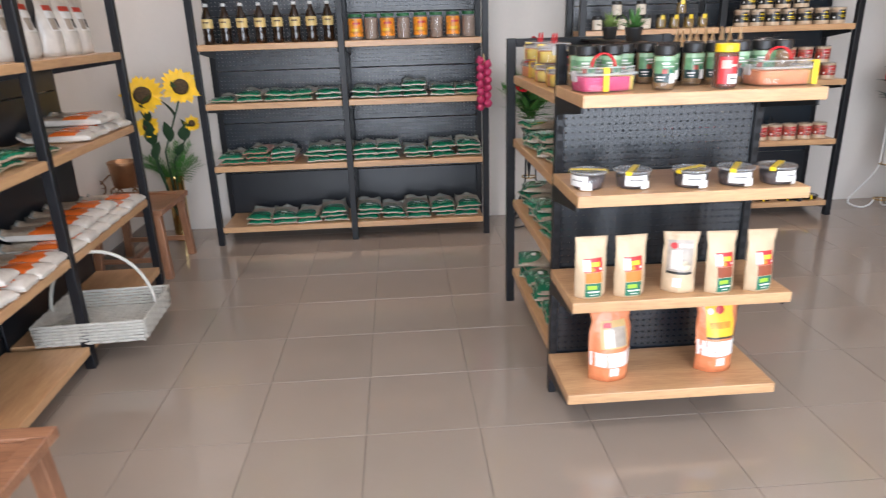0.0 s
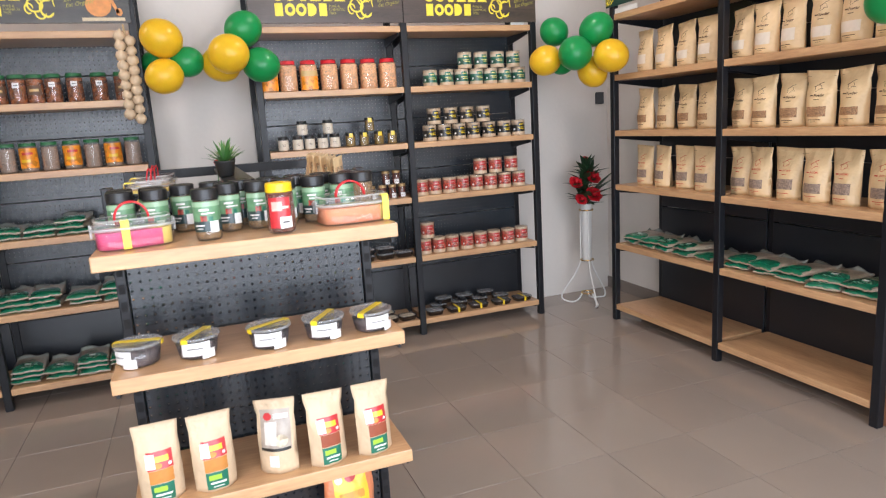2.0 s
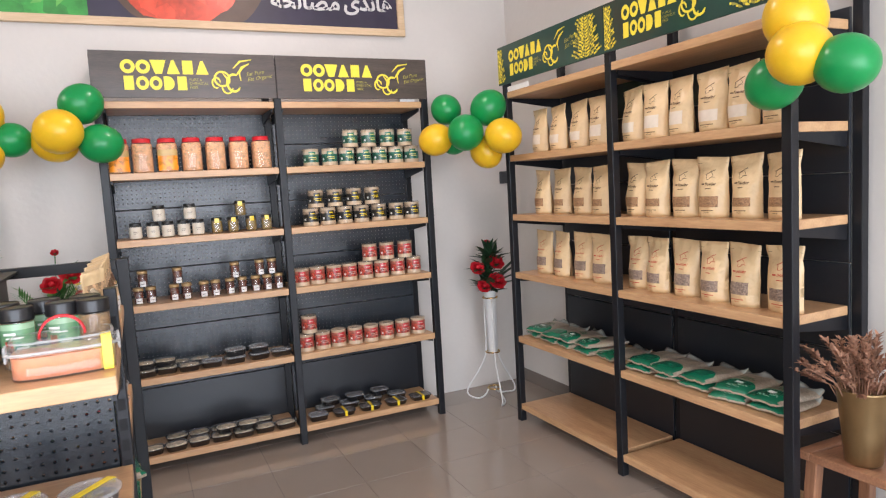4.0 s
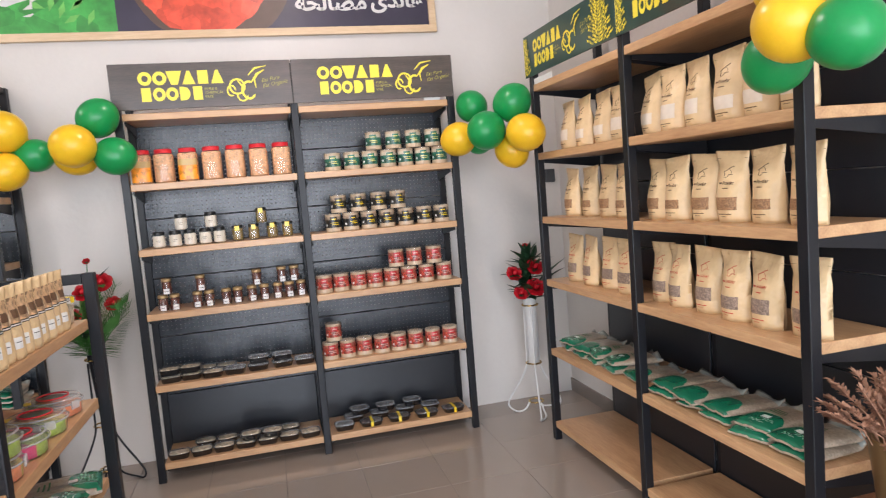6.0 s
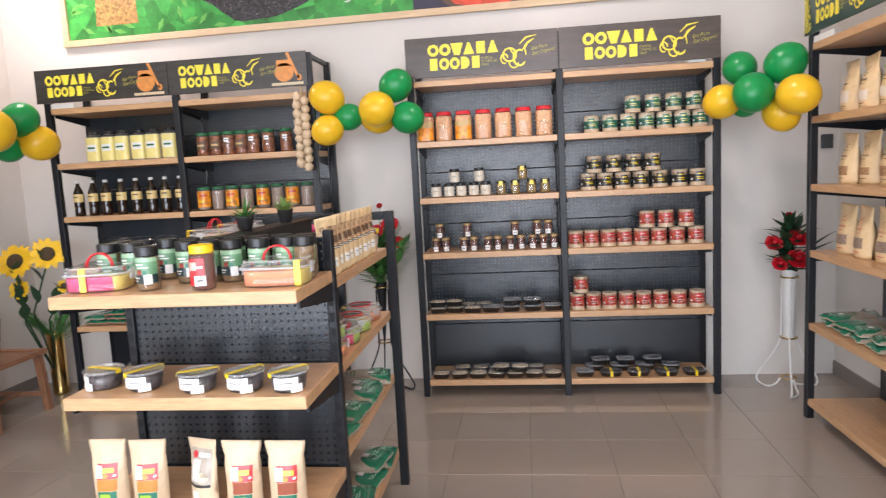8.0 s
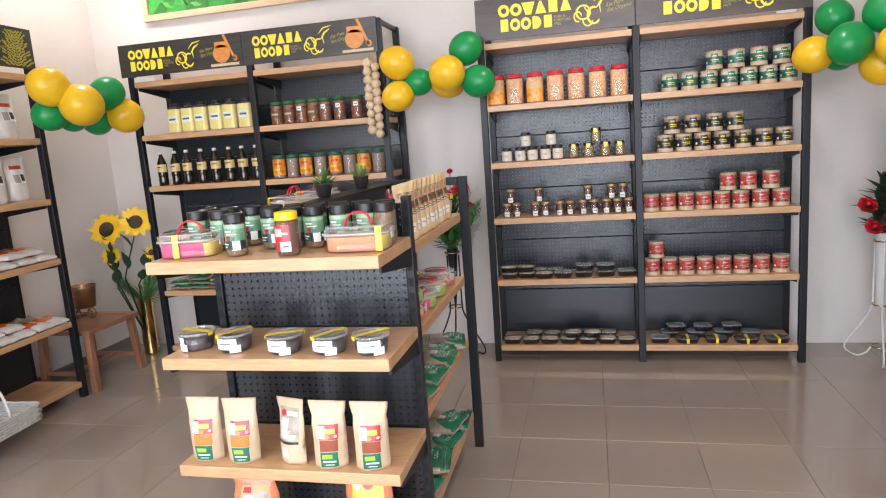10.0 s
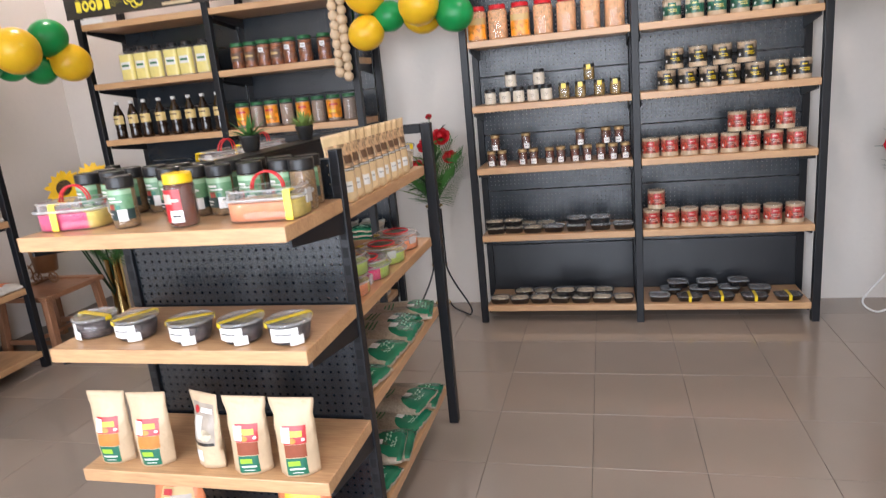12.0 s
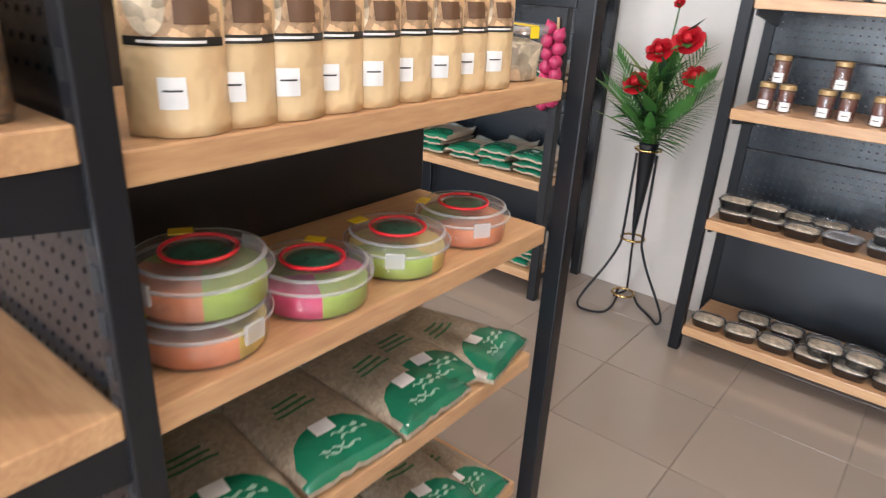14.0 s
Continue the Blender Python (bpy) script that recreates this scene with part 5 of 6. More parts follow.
def brand_block(parent, x, z, w, h, kinds):
    """A row of plain geometric shapes standing for a trade name."""
    s = w / len(kinds)
    for i, k in enumerate(kinds):
        bm = bmesh.new()
        a, b = s * 0.45, h / 2
        if k == "ring":
            ring(bm, 0, 0, s * 0.48, b, 0.46, 20)
        elif k == "up":
            poly(bm, [(-a, -b), (a, -b), (a * 0.2, b), (-a * 0.2, b)])
        elif k == "down":
            poly(bm, [(-a * 0.5, -b), (a * 0.5, -b), (a * 1.2, b), (-a * 1.2, b)])
        elif k == "half":
            poly(bm, [(-a * 0.9, -b)] + arc(-a * 0.2, 0, a * 1.1, b, -90, 90, 10) + [(-a * 0.9, b)])
        else:
            poly(bm, [(-a * 0.8, -b), (a * 0.8, -b), (a * 0.8, b), (-a * 0.8, b)])
        part("brand_shape", bm, SIGN_YELLOW, parent, "", Matrix.Translation((x + (i + 0.5) * s, -0.0016, z + h / 2)), False)


def swirl(bm, x, z, s):
    """The trade mark's looped pen strokes, as plain curves."""
    runs = [(arc(0.28, 0.42, 0.22, 0.22, 20, 380, 18), 0.06), (arc(0.62, 0.30, 0.20, 0.26, 60, 330, 14), 0.07), (arc(0.10, 0.30, 0.12, 0.16, 0, 300, 10), 0.05),
            (arc(0.42, 0.18, 0.16, 0.20, 170, 350, 10), 0.05), ([(0.72, 0.55), (0.9, 0.78), (1.12, 0.90)], 0.08), ([(0.62, 0.74), (0.85, 0.96), (1.2, 1.02)], 0.06),
            ([(0.30, 0.60), (0.42, 0.44), (0.50, 0.30)], 0.06), ([(0.84, 0.36), (0.80, 0.62), (0.95, 0.80)], 0.06)]
    for k, (pts, w) in enumerate(runs):
        stroke(bm, [(x + px * s, z + pz * s) for px, pz in pts], w * s, 0, -0.00025 * k)


def damask(bm, x, z, w, h, half=0):
    """A printed ornament of curled leaves round a stem."""
    k = 0
    for row in range(13):
        zz = z + h * (0.03 + 0.072 * row)
        span = w * 0.5 * (0.50 + 0.5 * abs(math.sin(row * 0.95 + 0.4))) * (1 - 0.035 * row)
        for sgn in ((-1, 1) if not half else (half,)):
            for f in (1.0, 0.62, 0.3):
                k += 1
                cx = x + sgn * span * f
                pts = [(cx - sgn * span * 0.30, zz - h * 0.02), (cx - sgn * span * 0.12, zz + h * 0.012), (cx, zz + h * 0.035)]
                stroke(bm, pts, 0.011, k % 2, -0.00004 * k)
                disc(bm, cx, zz + h * 0.034, 0.0055, 0.0065, 7, (k + 1) % 2, -0.00004 * k - 0.00002)
    stroke(bm, [(x, z), (x, z + h * 0.98)], 0.008, 0, -0.00004 * (k + 1))


def sign(unit, x0, x1, z0, z1, mats, text_u, honey=False, green=False, y=-0.012):
    w, h = x1 - x0, z1 - z0
    base = Matrix.Translation((x0, y, z0))
    bm = bmesh.new()
    box(bm, 0, w, 0, 0.010, 0, h, 0.0015)
    s = part("header_sign", bm, mats, unit, "printed header sign board", base)
    a, b = text_u
    brand_block(s, a * w, h * 0.52, (b - a) * w, h * 0.30, ("ring", "ring", "down", "up", "block", "up"))
    brand_block(s, a * w + 0.004, h * 0.17, (b - a) * w * 0.74, h * 0.30, ("block", "ring", "ring", "half", "block"))
    bm = bmesh.new()
    swirl(bm, (b + 0.015) * w, h * 0.12, h * 0.74)
    part("brand_mark", bm, SIGN_YELLOW, s, "", Matrix.Translation((0, -0.0020, 0)), False)
    part("tagline", writing("PURE &\nCHEMICAL\nFREE", 0.03, (b - a) * w * 0.22), SIGN_OLIVE, s, "", Matrix.Translation(((a + (b - a) * 0.87) * w, -0.0024, h * 0.32)), False)
    part("motto", writing("Eat Pure\nEat Organic", 0.03, 0.150 * w, 0.4), SIGN_OLIVE, s, "", Matrix.Translation(((b + 0.285) * w, -0.0024, h * 0.52)) @ Matrix.Rotation(radians(-10), 4, "Y"), False)
    if honey:
        cx = 0.84 * w
        bm = bmesh.new()
        disc(bm, cx, h * 0.42, 0.062, h * 0.27)
        poly(bm, [(cx - 0.05, h * 0.6), (cx + 0.05, h * 0.6), (cx + 0.045, h * 0.78), (cx - 0.045, h * 0.78)])
        part("honey_pot_print", bm, GLASS_ORANGE, s, "", Matrix.Translation((0, -0.0016, 0)), False)
        bm = bmesh.new()
        poly(bm, [(cx + 0.015, h * 0.98), (cx + 0.035, h * 0.98), (cx + 0.10, h * 0.24), (cx + 0.085, h * 0.22)])
        disc(bm, cx + 0.096, h * 0.26, 0.016, 0.020)
        part("dipper_print", bm, GLASS_ORANGE, s, "", Matrix.Translation((0, -0.0024, 0)), False)
        bm = bmesh.new()
        poly(bm, [(cx - 0.085, h * 0.05), (cx + 0.12, h * 0.05), (cx + 0.12, h * 0.13), (cx - 0.085, h * 0.13)])
        part("stand_print", bm, CREAM_PRINT, s, "", Matrix.Translation((0, -0.0020, 0)), False)
    if green:
        for ox, ow, half in ((0.87 * w, 0.24 * w, 0), (0.012 * w, 0.16 * w, 1)):
            bm = bmesh.new()
            damask(bm, ox, h * 0.04, ow, h * 0.92, half)
            tagged(part("ornament_print", bm, [SIGN_OLIVE if mats is SIGN_DARK else SIGN_YELLOW, SIGN_OLIVE], s, "", Matrix.Translation((0, -0.0028, 0)), False), kind="stuff")
    return s


for x0, x1 in ((0.002, 0.934), (0.938, 1.870)):
    sign(B2, x0, x1, 2.045, 2.285, SIGN_WOOD, (0.15, 0.62))
for x0, x1 in ((-0.036, 0.888), (0.892, 1.814)):
    sign(B1, x0, x1, 2.045, 2.258, SIGN_DARK, (0.08, 0.46), honey=True)
for x0, x1 in ((-0.02, 0.945), (0.949, 1.90)):
    sign(C, x0, x1, 2.075, 2.297, SIGN_GREEN, (0.13, 0.48), green=True)
for x0, x1 in ((0.0, 0.998), (1.002, 2.0)):
    sign(A, x0, x1, 2.06, 2.29, SIGN_DARK, (0.13, 0.48), green=True)

# ---- the long framed poster on the rear wall ----
LEAF_PRINT = mat("green_leaf_print", (0.05, 0.34, 0.06), 0.35, 0, 0.85, 7, fine=0.25, bscale=30, coat=0.25, cells=9, cell_mix=0.45)
DARK_PRINT = mat("dark_violet_print", (0.035, 0.028, 0.055), 0.35, 0, 0.4, 5, coat=0.25)
SEED_PRINT = mat("black_seed_print", (0.045, 0.042, 0.046), 0.4, 0, 0.7, 60, fine=0.3, bscale=90, cells=70, cell_mix=0.6)
TOMATO_PRINT = mat("red_stew_print", (0.80, 0.10, 0.05), 0.3, 0, 0.6, 8, fine=0.3, bscale=26, coat=0.3, cells=11, cell_mix=0.3)
JUTE_PRINT = mat("jute_print", (0.42, 0.24, 0.08), 0.4, 0, 0.4, 40, fine=0.2, cells=60, cell_mix=0.4)
BOWL_PRINT = mat("brown_bowl_print", (0.11, 0.065, 0.045), 0.4, 0, 0.3, 12)
PALE_PRINT = mat("pale_print", (0.70, 0.68, 0.66), 0.4, 0, 0.15, 10)
PW, PH = 4.43, 0.72
poster = thing("wall_poster", "long printed food poster in a pale wooden frame", "poster", pose(0.388, Y1 - 0.004, 2.485, 0, -0.34, 0))
for nm, a in (("frame_bottom", (0, PW, -0.032, 0, 0, 0.045)), ("frame_top", (0, PW, -0.032, 0, PH - 0.045, PH)), ("frame_side", (0, 0.045, -0.030, 0, 0.046, PH - 0.046)), ("frame_side", (PW - 0.045, PW, -0.030, 0, 0.046, PH - 0.046))):
    bm = bmesh.new()
    box(bm, *a, 0.003)
    part(nm, bm, PINE, poster)


def print_sheet(name, mm, y, fill):
    bm = bmesh.new()
    fill(bm)
    return part(name, bm, mm, poster, "", Matrix.Translation((0, y, 0)), False)


print_sheet("leaf_print", LEAF_PRINT, -0.010, lambda bm: poly(bm, [(0.045, 0.045), (2.54, 0.045), (2.54, PH - 0.045), (0.045, PH - 0.045)]))
print_sheet("dark_print", DARK_PRINT, -0.010, lambda bm: poly(bm, [(2.54, 0.045), (PW - 0.045, 0.045), (PW - 0.045, PH - 0.045), (2.54, PH - 0.045)]))


def clipped(bm, cx, cz, rx, rz, wob, seg=60):
    pts = []
    for i in range(seg):
        t = 2 * math.pi * i / seg
        k = 1 + wob * noise.noise(Vector((math.cos(t) * 4, math.sin(t) * 4, cx)))
        pts.append((cx + rx * k * math.cos(t), min(max(cz + rz * k * math.sin(t), 0.047), PH - 0.047)))
    poly(bm, pts)


print_sheet("pale_print", PALE_PRINT, -0.0115, lambda bm: clipped(bm, 1.94, 0.34, 0.22, 0.26, 0.5))
print_sheet("pale_print", LEAF_PRINT, -0.0125, lambda bm: clipped(bm, 1.92, 0.12, 0.26, 0.09, 0.8))
print_sheet("seed_print", SEED_PRINT, -0.0135, lambda bm: clipped(bm, 1.47, 0.52, 0.56, 0.44, 0.10))
print_sheet("jute_print", JUTE_PRINT, -0.0125, lambda bm: poly(bm, [(0.26, 0.13), (0.58, 0.13), (0.55, PH - 0.05), (0.29, PH - 0.05)]))
print_sheet("bowl_print", BOWL_PRINT, -0.0125, lambda bm: clipped(bm, 3.08, 0.44, 0.48, 0.50, 0.0))
print_sheet("stew_print", TOMATO_PRINT, -0.0135, lambda bm: clipped(bm, 3.02, 0.46, 0.40, 0.46, 0.12))
# seeds that stand apart in the pile
bm = bmesh.new()
for i in range(420):
    a, r = random.uniform(0, 6.283), math.sqrt(random.random())
    x, z = 1.47 + 0.54 * r * math.cos(a), 0.52 + 0.42 * r * math.sin(a)
    if 0.06 < z < PH - 0.06:
        t = random.uniform(0, 3.14)
        dx, dz = 0.012 * math.cos(t), 0.012 * math.sin(t)
        poly(bm, [(x - dx, z - dz), (x + dz * 0.3, z - dx * 0.3), (x + dx, z + dz), (x - dz * 0.3, z + dx * 0.3)])
tagged(part("seed_pattern", bm, mat("grey_seed_print", (0.16, 0.15, 0.15), 0.4, 0, 0.4, 50), poster, "", Matrix.Translation((0, -0.0145, 0)), False), kind="stuff")
bm = bmesh.new()
for i in range(150):
    x, z = random.uniform(0.1, 2.5), random.uniform(0.06, PH - 0.08)
    t = random.uniform(0, 3.14)
    dx, dz = 0.05 * math.cos(t), 0.05 * math.sin(t)
    if (x - 1.47) ** 2 / 0.36 + (z - 0.52) ** 2 / 0.22 > 1 and 0.06 < z - abs(dz) and z + abs(dz) < PH - 0.06:
        poly(bm, [(x - dx, z - dz), (x + dz * 0.35, z - dx * 0.35), (x + dx, z + dz), (x - dz * 0.35, z + dx * 0.35)])
tagged(part("leaf_pattern", bm, mat("light_leaf_print", (0.16, 0.48, 0.10), 0.35, 0, 0.6, 12), poster, "", Matrix.Translation((0, -0.0112, 0)), False), kind="stuff")
for word, width, wx in (("\uFEEA\uFEA4\uFEDF\uFE8E\uFEBC\uFEE3", 0.44, 3.77), ("\uFBFC\uFB89\uFEE7\uFE8E\uFEEB", 0.335, 4.185)):
    part("poster_word", writing(word, 0.2, width, bold=0.006), PALE_PRINT, poster, "white printed word", Matrix.Translation((wx, -0.0135, 0.20)), False)

# ---- balloons ----
LATEX_Y = mat("yellow_latex", (0.80, 0.49, 0.02), 0.30, 0, 0.06, 8, spec=0.4)
LATEX_G = mat("green_latex", (0.008, 0.27, 0.07), 0.30, 0, 0.06, 8, spec=0.4)
for mm in (LATEX_Y, LATEX_G):
    b = mm.node_tree.nodes["Principled BSDF"]
    b.inputs["Subsurface Weight"].default_value = 0.25
    b.inputs["Subsurface Radius"].default_value = (0.03, 0.02, 0.01)
ball_meshes = {}


def balloon(colour, loc, r, down):
    key = colour
    if key not in ball_meshes:
        bm = bmesh.new()
        prof = []
        for i in range(21):
            a = math.pi * i / 20
            prof.append((max(0.0005, math.sin(a) * (1 - 0.06 * (1 - math.cos(a)) * 0.5)), -math.cos(a) * 1.06 - (0.08 if i == 0 else 0)))
        lathe(bm, prof, 32)
        k = bmesh.new()
        lathe(k, [(0.02, -1.12), (0.05, -1.17), (0.085, -1.22), (0.06, -1.225)], 12)
        ball_meshes[key] = (mesh_of("balloon_skin", bm, LATEX_Y if colour == "y" else LATEX_G), mesh_of("knot", k, LATEX_Y if colour == "y" else LATEX_G))
    skin, knot = ball_meshes[key]
    q = Vector(down).normalized().to_track_quat("-Z", "Y")
    t = thing("balloon", "inflated %s party balloon tied in a cluster" % ("yellow" if colour == "y" else "green"), "balloon",
              Matrix.LocRotScale(loc, q, (r, r, r)), "green and yellow balloons")
    part("balloon_skin", skin, None, t)
    part("knot", knot, None, t)


def cluster(items, centre):
    for c, x, y, z, r in items:
        balloon(c, (x, y, z), r, Vector(centre) - Vector((x, y, z)))


cluster([("y", 2.440, 5.19, 1.954, 0.104), ("y", 2.431, 5.19, 1.755, 0.096), ("g", 2.556, 5.24, 1.832, 0.085), ("y", 2.771, 5.08, 1.854, 0.108),
         ("y", 2.735, 5.26, 1.818, 0.100), ("g", 2.870, 5.20, 1.998, 0.100), ("g", 2.941, 5.15, 1.798, 0.098), ("g", 2.39, 5.42, 1.85, 0.075)], (2.66, 5.25, 1.85))
cluster([("g", 4.852, 5.20, 1.964, 0.094), ("y", 4.731, 5.114, 1.773, 0.098), ("g", 4.835, 4.92, 1.796, 0.108), ("g", 5.000, 4.93, 1.940, 0.105),
         ("y", 5.011, 4.79, 1.763, 0.104), ("y", 4.997, 4.975, 1.683, 0.096), ("g", 4.86, 5.12, 1.76, 0.080)], (4.91, 5.02, 1.83))
cluster([("y", 0.511, 4.55, 1.940, 0.117), ("g", 0.425, 4.62, 1.786, 0.098), ("g", 0.43, 4.80, 1.770, 0.085), ("y", 0.622, 4.66, 1.831, 0.128),
         ("g", 0.551, 4.98, 1.920, 0.108), ("g", 0.43, 5.00, 1.766, 0.104), ("y", 0.584, 5.08, 1.778, 0.114)], (0.5, 4.85, 1.83))
cluster([("y", 5.000, 2.945, 1.962, 0.098), ("y", 4.960, 2.90, 1.842, 0.100), ("g", 5.055, 3.065, 1.780, 0.092), ("g", 4.995, 2.775, 1.790, 0.090)], (5.05, 2.94, 1.845))

# ---- strings of garlic and onions ----
GARLIC = mat("garlic_skin", (0.66, 0.50, 0.33), 0.5, 0, 0.2, 30, 0.3, 60)
ONION = mat("pink_onion_skin", (0.48, 0.035, 0.12), 0.4, 0, 0.25, 30, 0.3, 60)
ROPE = mat("twine", (0.50, 0.36, 0.2), 0.8, 0, 0.2, 60, 0.5, 200)


def string_of(name, label, x, y, z0, z1, mm, n, r):
    t = thing(name, label, "garland", pose(x, y, z0))
    bm = bmesh.new()
    tube(bm, [(0.004 * math.sin(i), 0, -i * (z0 - z1) / 14) for i in range(15)], 0.006, 6)
    part("twine", bm, ROPE, t)
    for i in range(n):
        bm = bmesh.new()
        s = 1 if i % 2 else -1
        zz = -0.12 * (z0 - z1) - 0.86 * (z0 - z1) * i / (n - 1)
        rr = r * random.uniform(0.9, 1.1)
        lathe(bm, [(0.002, -rr * 0.95), (rr * 0.6, -rr * 0.8), (rr, -rr * 0.1), (rr * 0.85, rr * 0.5), (rr * 0.3, rr * 0.95), (rr * 0.12, rr * 1.3)], 12)
        part("bulb", bm, mm, t, "", pose(s * r * 0.85, -0.012 - 0.006 * (i % 3), zz, random.uniform(-15, 15), s * 24, random.uniform(0, 90)))
    return t


string_of("garlic_garland", "hanging string of dried garlic bulbs", 2.258, 5.252, 2.035, 1.530, GARLIC, 18, 0.030)
string_of("onion_garland", "hanging string of bright pink onions", 2.290, 5.275, 1.19, 0.855, ONION, 13, 0.027)

# ---- flowers and stands ----
ROSE = mat("rose_petal", (0.50, 0.006, 0.016), 0.55, 0, 0.25, 20, fine=0.08)
LEAF = mat("artificial_leaf", (0.06, 0.19, 0.04), 0.5, 0, 0.3, 14, fine=0.1)
LEAF_DARK = mat("dark_artificial_leaf", (0.018, 0.055, 0.022), 0.5, 0, 0.3, 14, fine=0.1)
LEAF_PALE = mat("pale_leaf", (0.22, 0.33, 0.09), 0.5, 0, 0.3, 14)
SUN_PETAL = mat("sunflower_petal", (0.86, 0.52, 0.01), 0.5, 0, 0.2, 20)
SUN_DISC = mat("sunflower_disc", (0.06, 0.035, 0.012), 0.8, 0, 0.5, 60, 0.8, 120, cells=200, cell_mix=0.6)
GOLD = mat("polished_brass", (0.72, 0.50, 0.20), 0.18, 1.0, 0.1, 6)
COPPER = mat("antique_copper", (0.30, 0.17, 0.09), 0.38, 0.8, 0.3, 10)
WHITE_METAL = mat("white_metal", (0.78, 0.78, 0.76), 0.3, 0, 0.08, 10)
DRIED = mat("dried_bloom", (0.38, 0.20, 0.125), 0.8, 0, 0.3, 20)


def leaf(bm, base, tip, w, cup=0.2, m=0, n=6):
    """A pointed, cupped leaf from base to tip."""
    base, tip = Vector(base), Vector(tip)
    d = tip - base
    side = d.cross(Vector((0, 0, 1)))
    if side.length < 1e-4:
        side = Vector((1, 0, 0))
    side.normalize()
    up = side.cross(d).normalized()
    prev = None
    for i in range(n + 1):
        s = i / n
        c = base + d * s + up * (-0.12 * d.length * s * s)
        ww = w * math.sin(math.pi * min(0.999, s ** 0.8)) * 0.5 + 0.0006
        cur = (bm.verts.new(c + side * ww + up * cup * ww), bm.verts.new(c), bm.verts.new(c - side * ww + up * cup * ww))
        if prev:
            for a, b in ((0, 1), (1, 2)):
                f = bm.faces.new((prev[a], prev[b], cur[b], cur[a]))
                f.smooth, f.material_index = True, m
        prev = cur


def rose(bm, loc, r, axis, m=0):
    """A full bloom: rings of cupped petals round a closed heart."""
    q = Vector(axis).normalized().to_track_quat("Z", "Y")
    for k, (count, rad, hgt, open_) in enumerate([(3, 0.16, 0.80, 0.0), (4, 0.30, 0.84, 0.04), (5, 0.48, 0.80, 0.10), (6, 0.70, 0.66, 0.30), (7, 0.96, 0.46, 0.65)]):
        for j in range(count):
            a0 = 2 * math.pi * (j + 0.37 * k) / count
            span = 2 * math.pi / count * 0.72
            rows_ = []
            for v in range(5):
                t = v / 4
                rr = r * rad * (0.25 + 0.75 * math.sin(t * 1.45)) + r * open_ * 0.35 * t * t
                zz = r * (hgt * t - 0.35 - 0.18 * open_ * t * t)
                row = []
                for u in range(5):
                    s = -1 + u / 2
                    a = a0 + span * s * (0.55 + 0.45 * math.sin(math.pi * min(0.9, t)))
                    edge = 1 - 0.10 * s * s * t
                    p = Vector((rr * math.cos(a) * edge, rr * math.sin(a) * edge, zz + r * 0.05 * math.sin(5 * a + k) * t - r * 0.14 * s * s * t))
                    row.append(bm.verts.new(Vector(loc) + q @ p))
                rows_.append(row)
            for v in range(4):
                for u in range(4):
                    f = bm.faces.new((rows_[v][u], rows_[v][u + 1], rows_[v + 1][u + 1], rows_[v + 1][u]))
                    f.smooth, f.material_index = True, m


def frond(bm, base, tip, n, length, m=0):
    """A feathery fern frond: a curved rib with slim leaflets on both sides."""
    base, tip = Vector(base), Vector(tip)
    d = tip - base
    side = d.cross(Vector((0.2, 1, 0.1))).normalized()
    for i in range(n):
        s = 0.12 + 0.88 * i / n
        p = base + d * s + Vector((0, 0, 0.12 * d.length * math.sin(s * 2.6)))
        for sg in (-1, 1):
            t = p + (side * sg * length * (1 - 0.65 * s) + d.normalized() * length * 0.75)
            leaf(bm, p, t, 0.010, 0.1, m, 3)
    tube(bm, [base + d * s + Vector((0, 0, 0.12 * d.length * math.sin(s * 2.6))) for s in [k / 8 for k in range(9)]], 0.0022, 5, m)


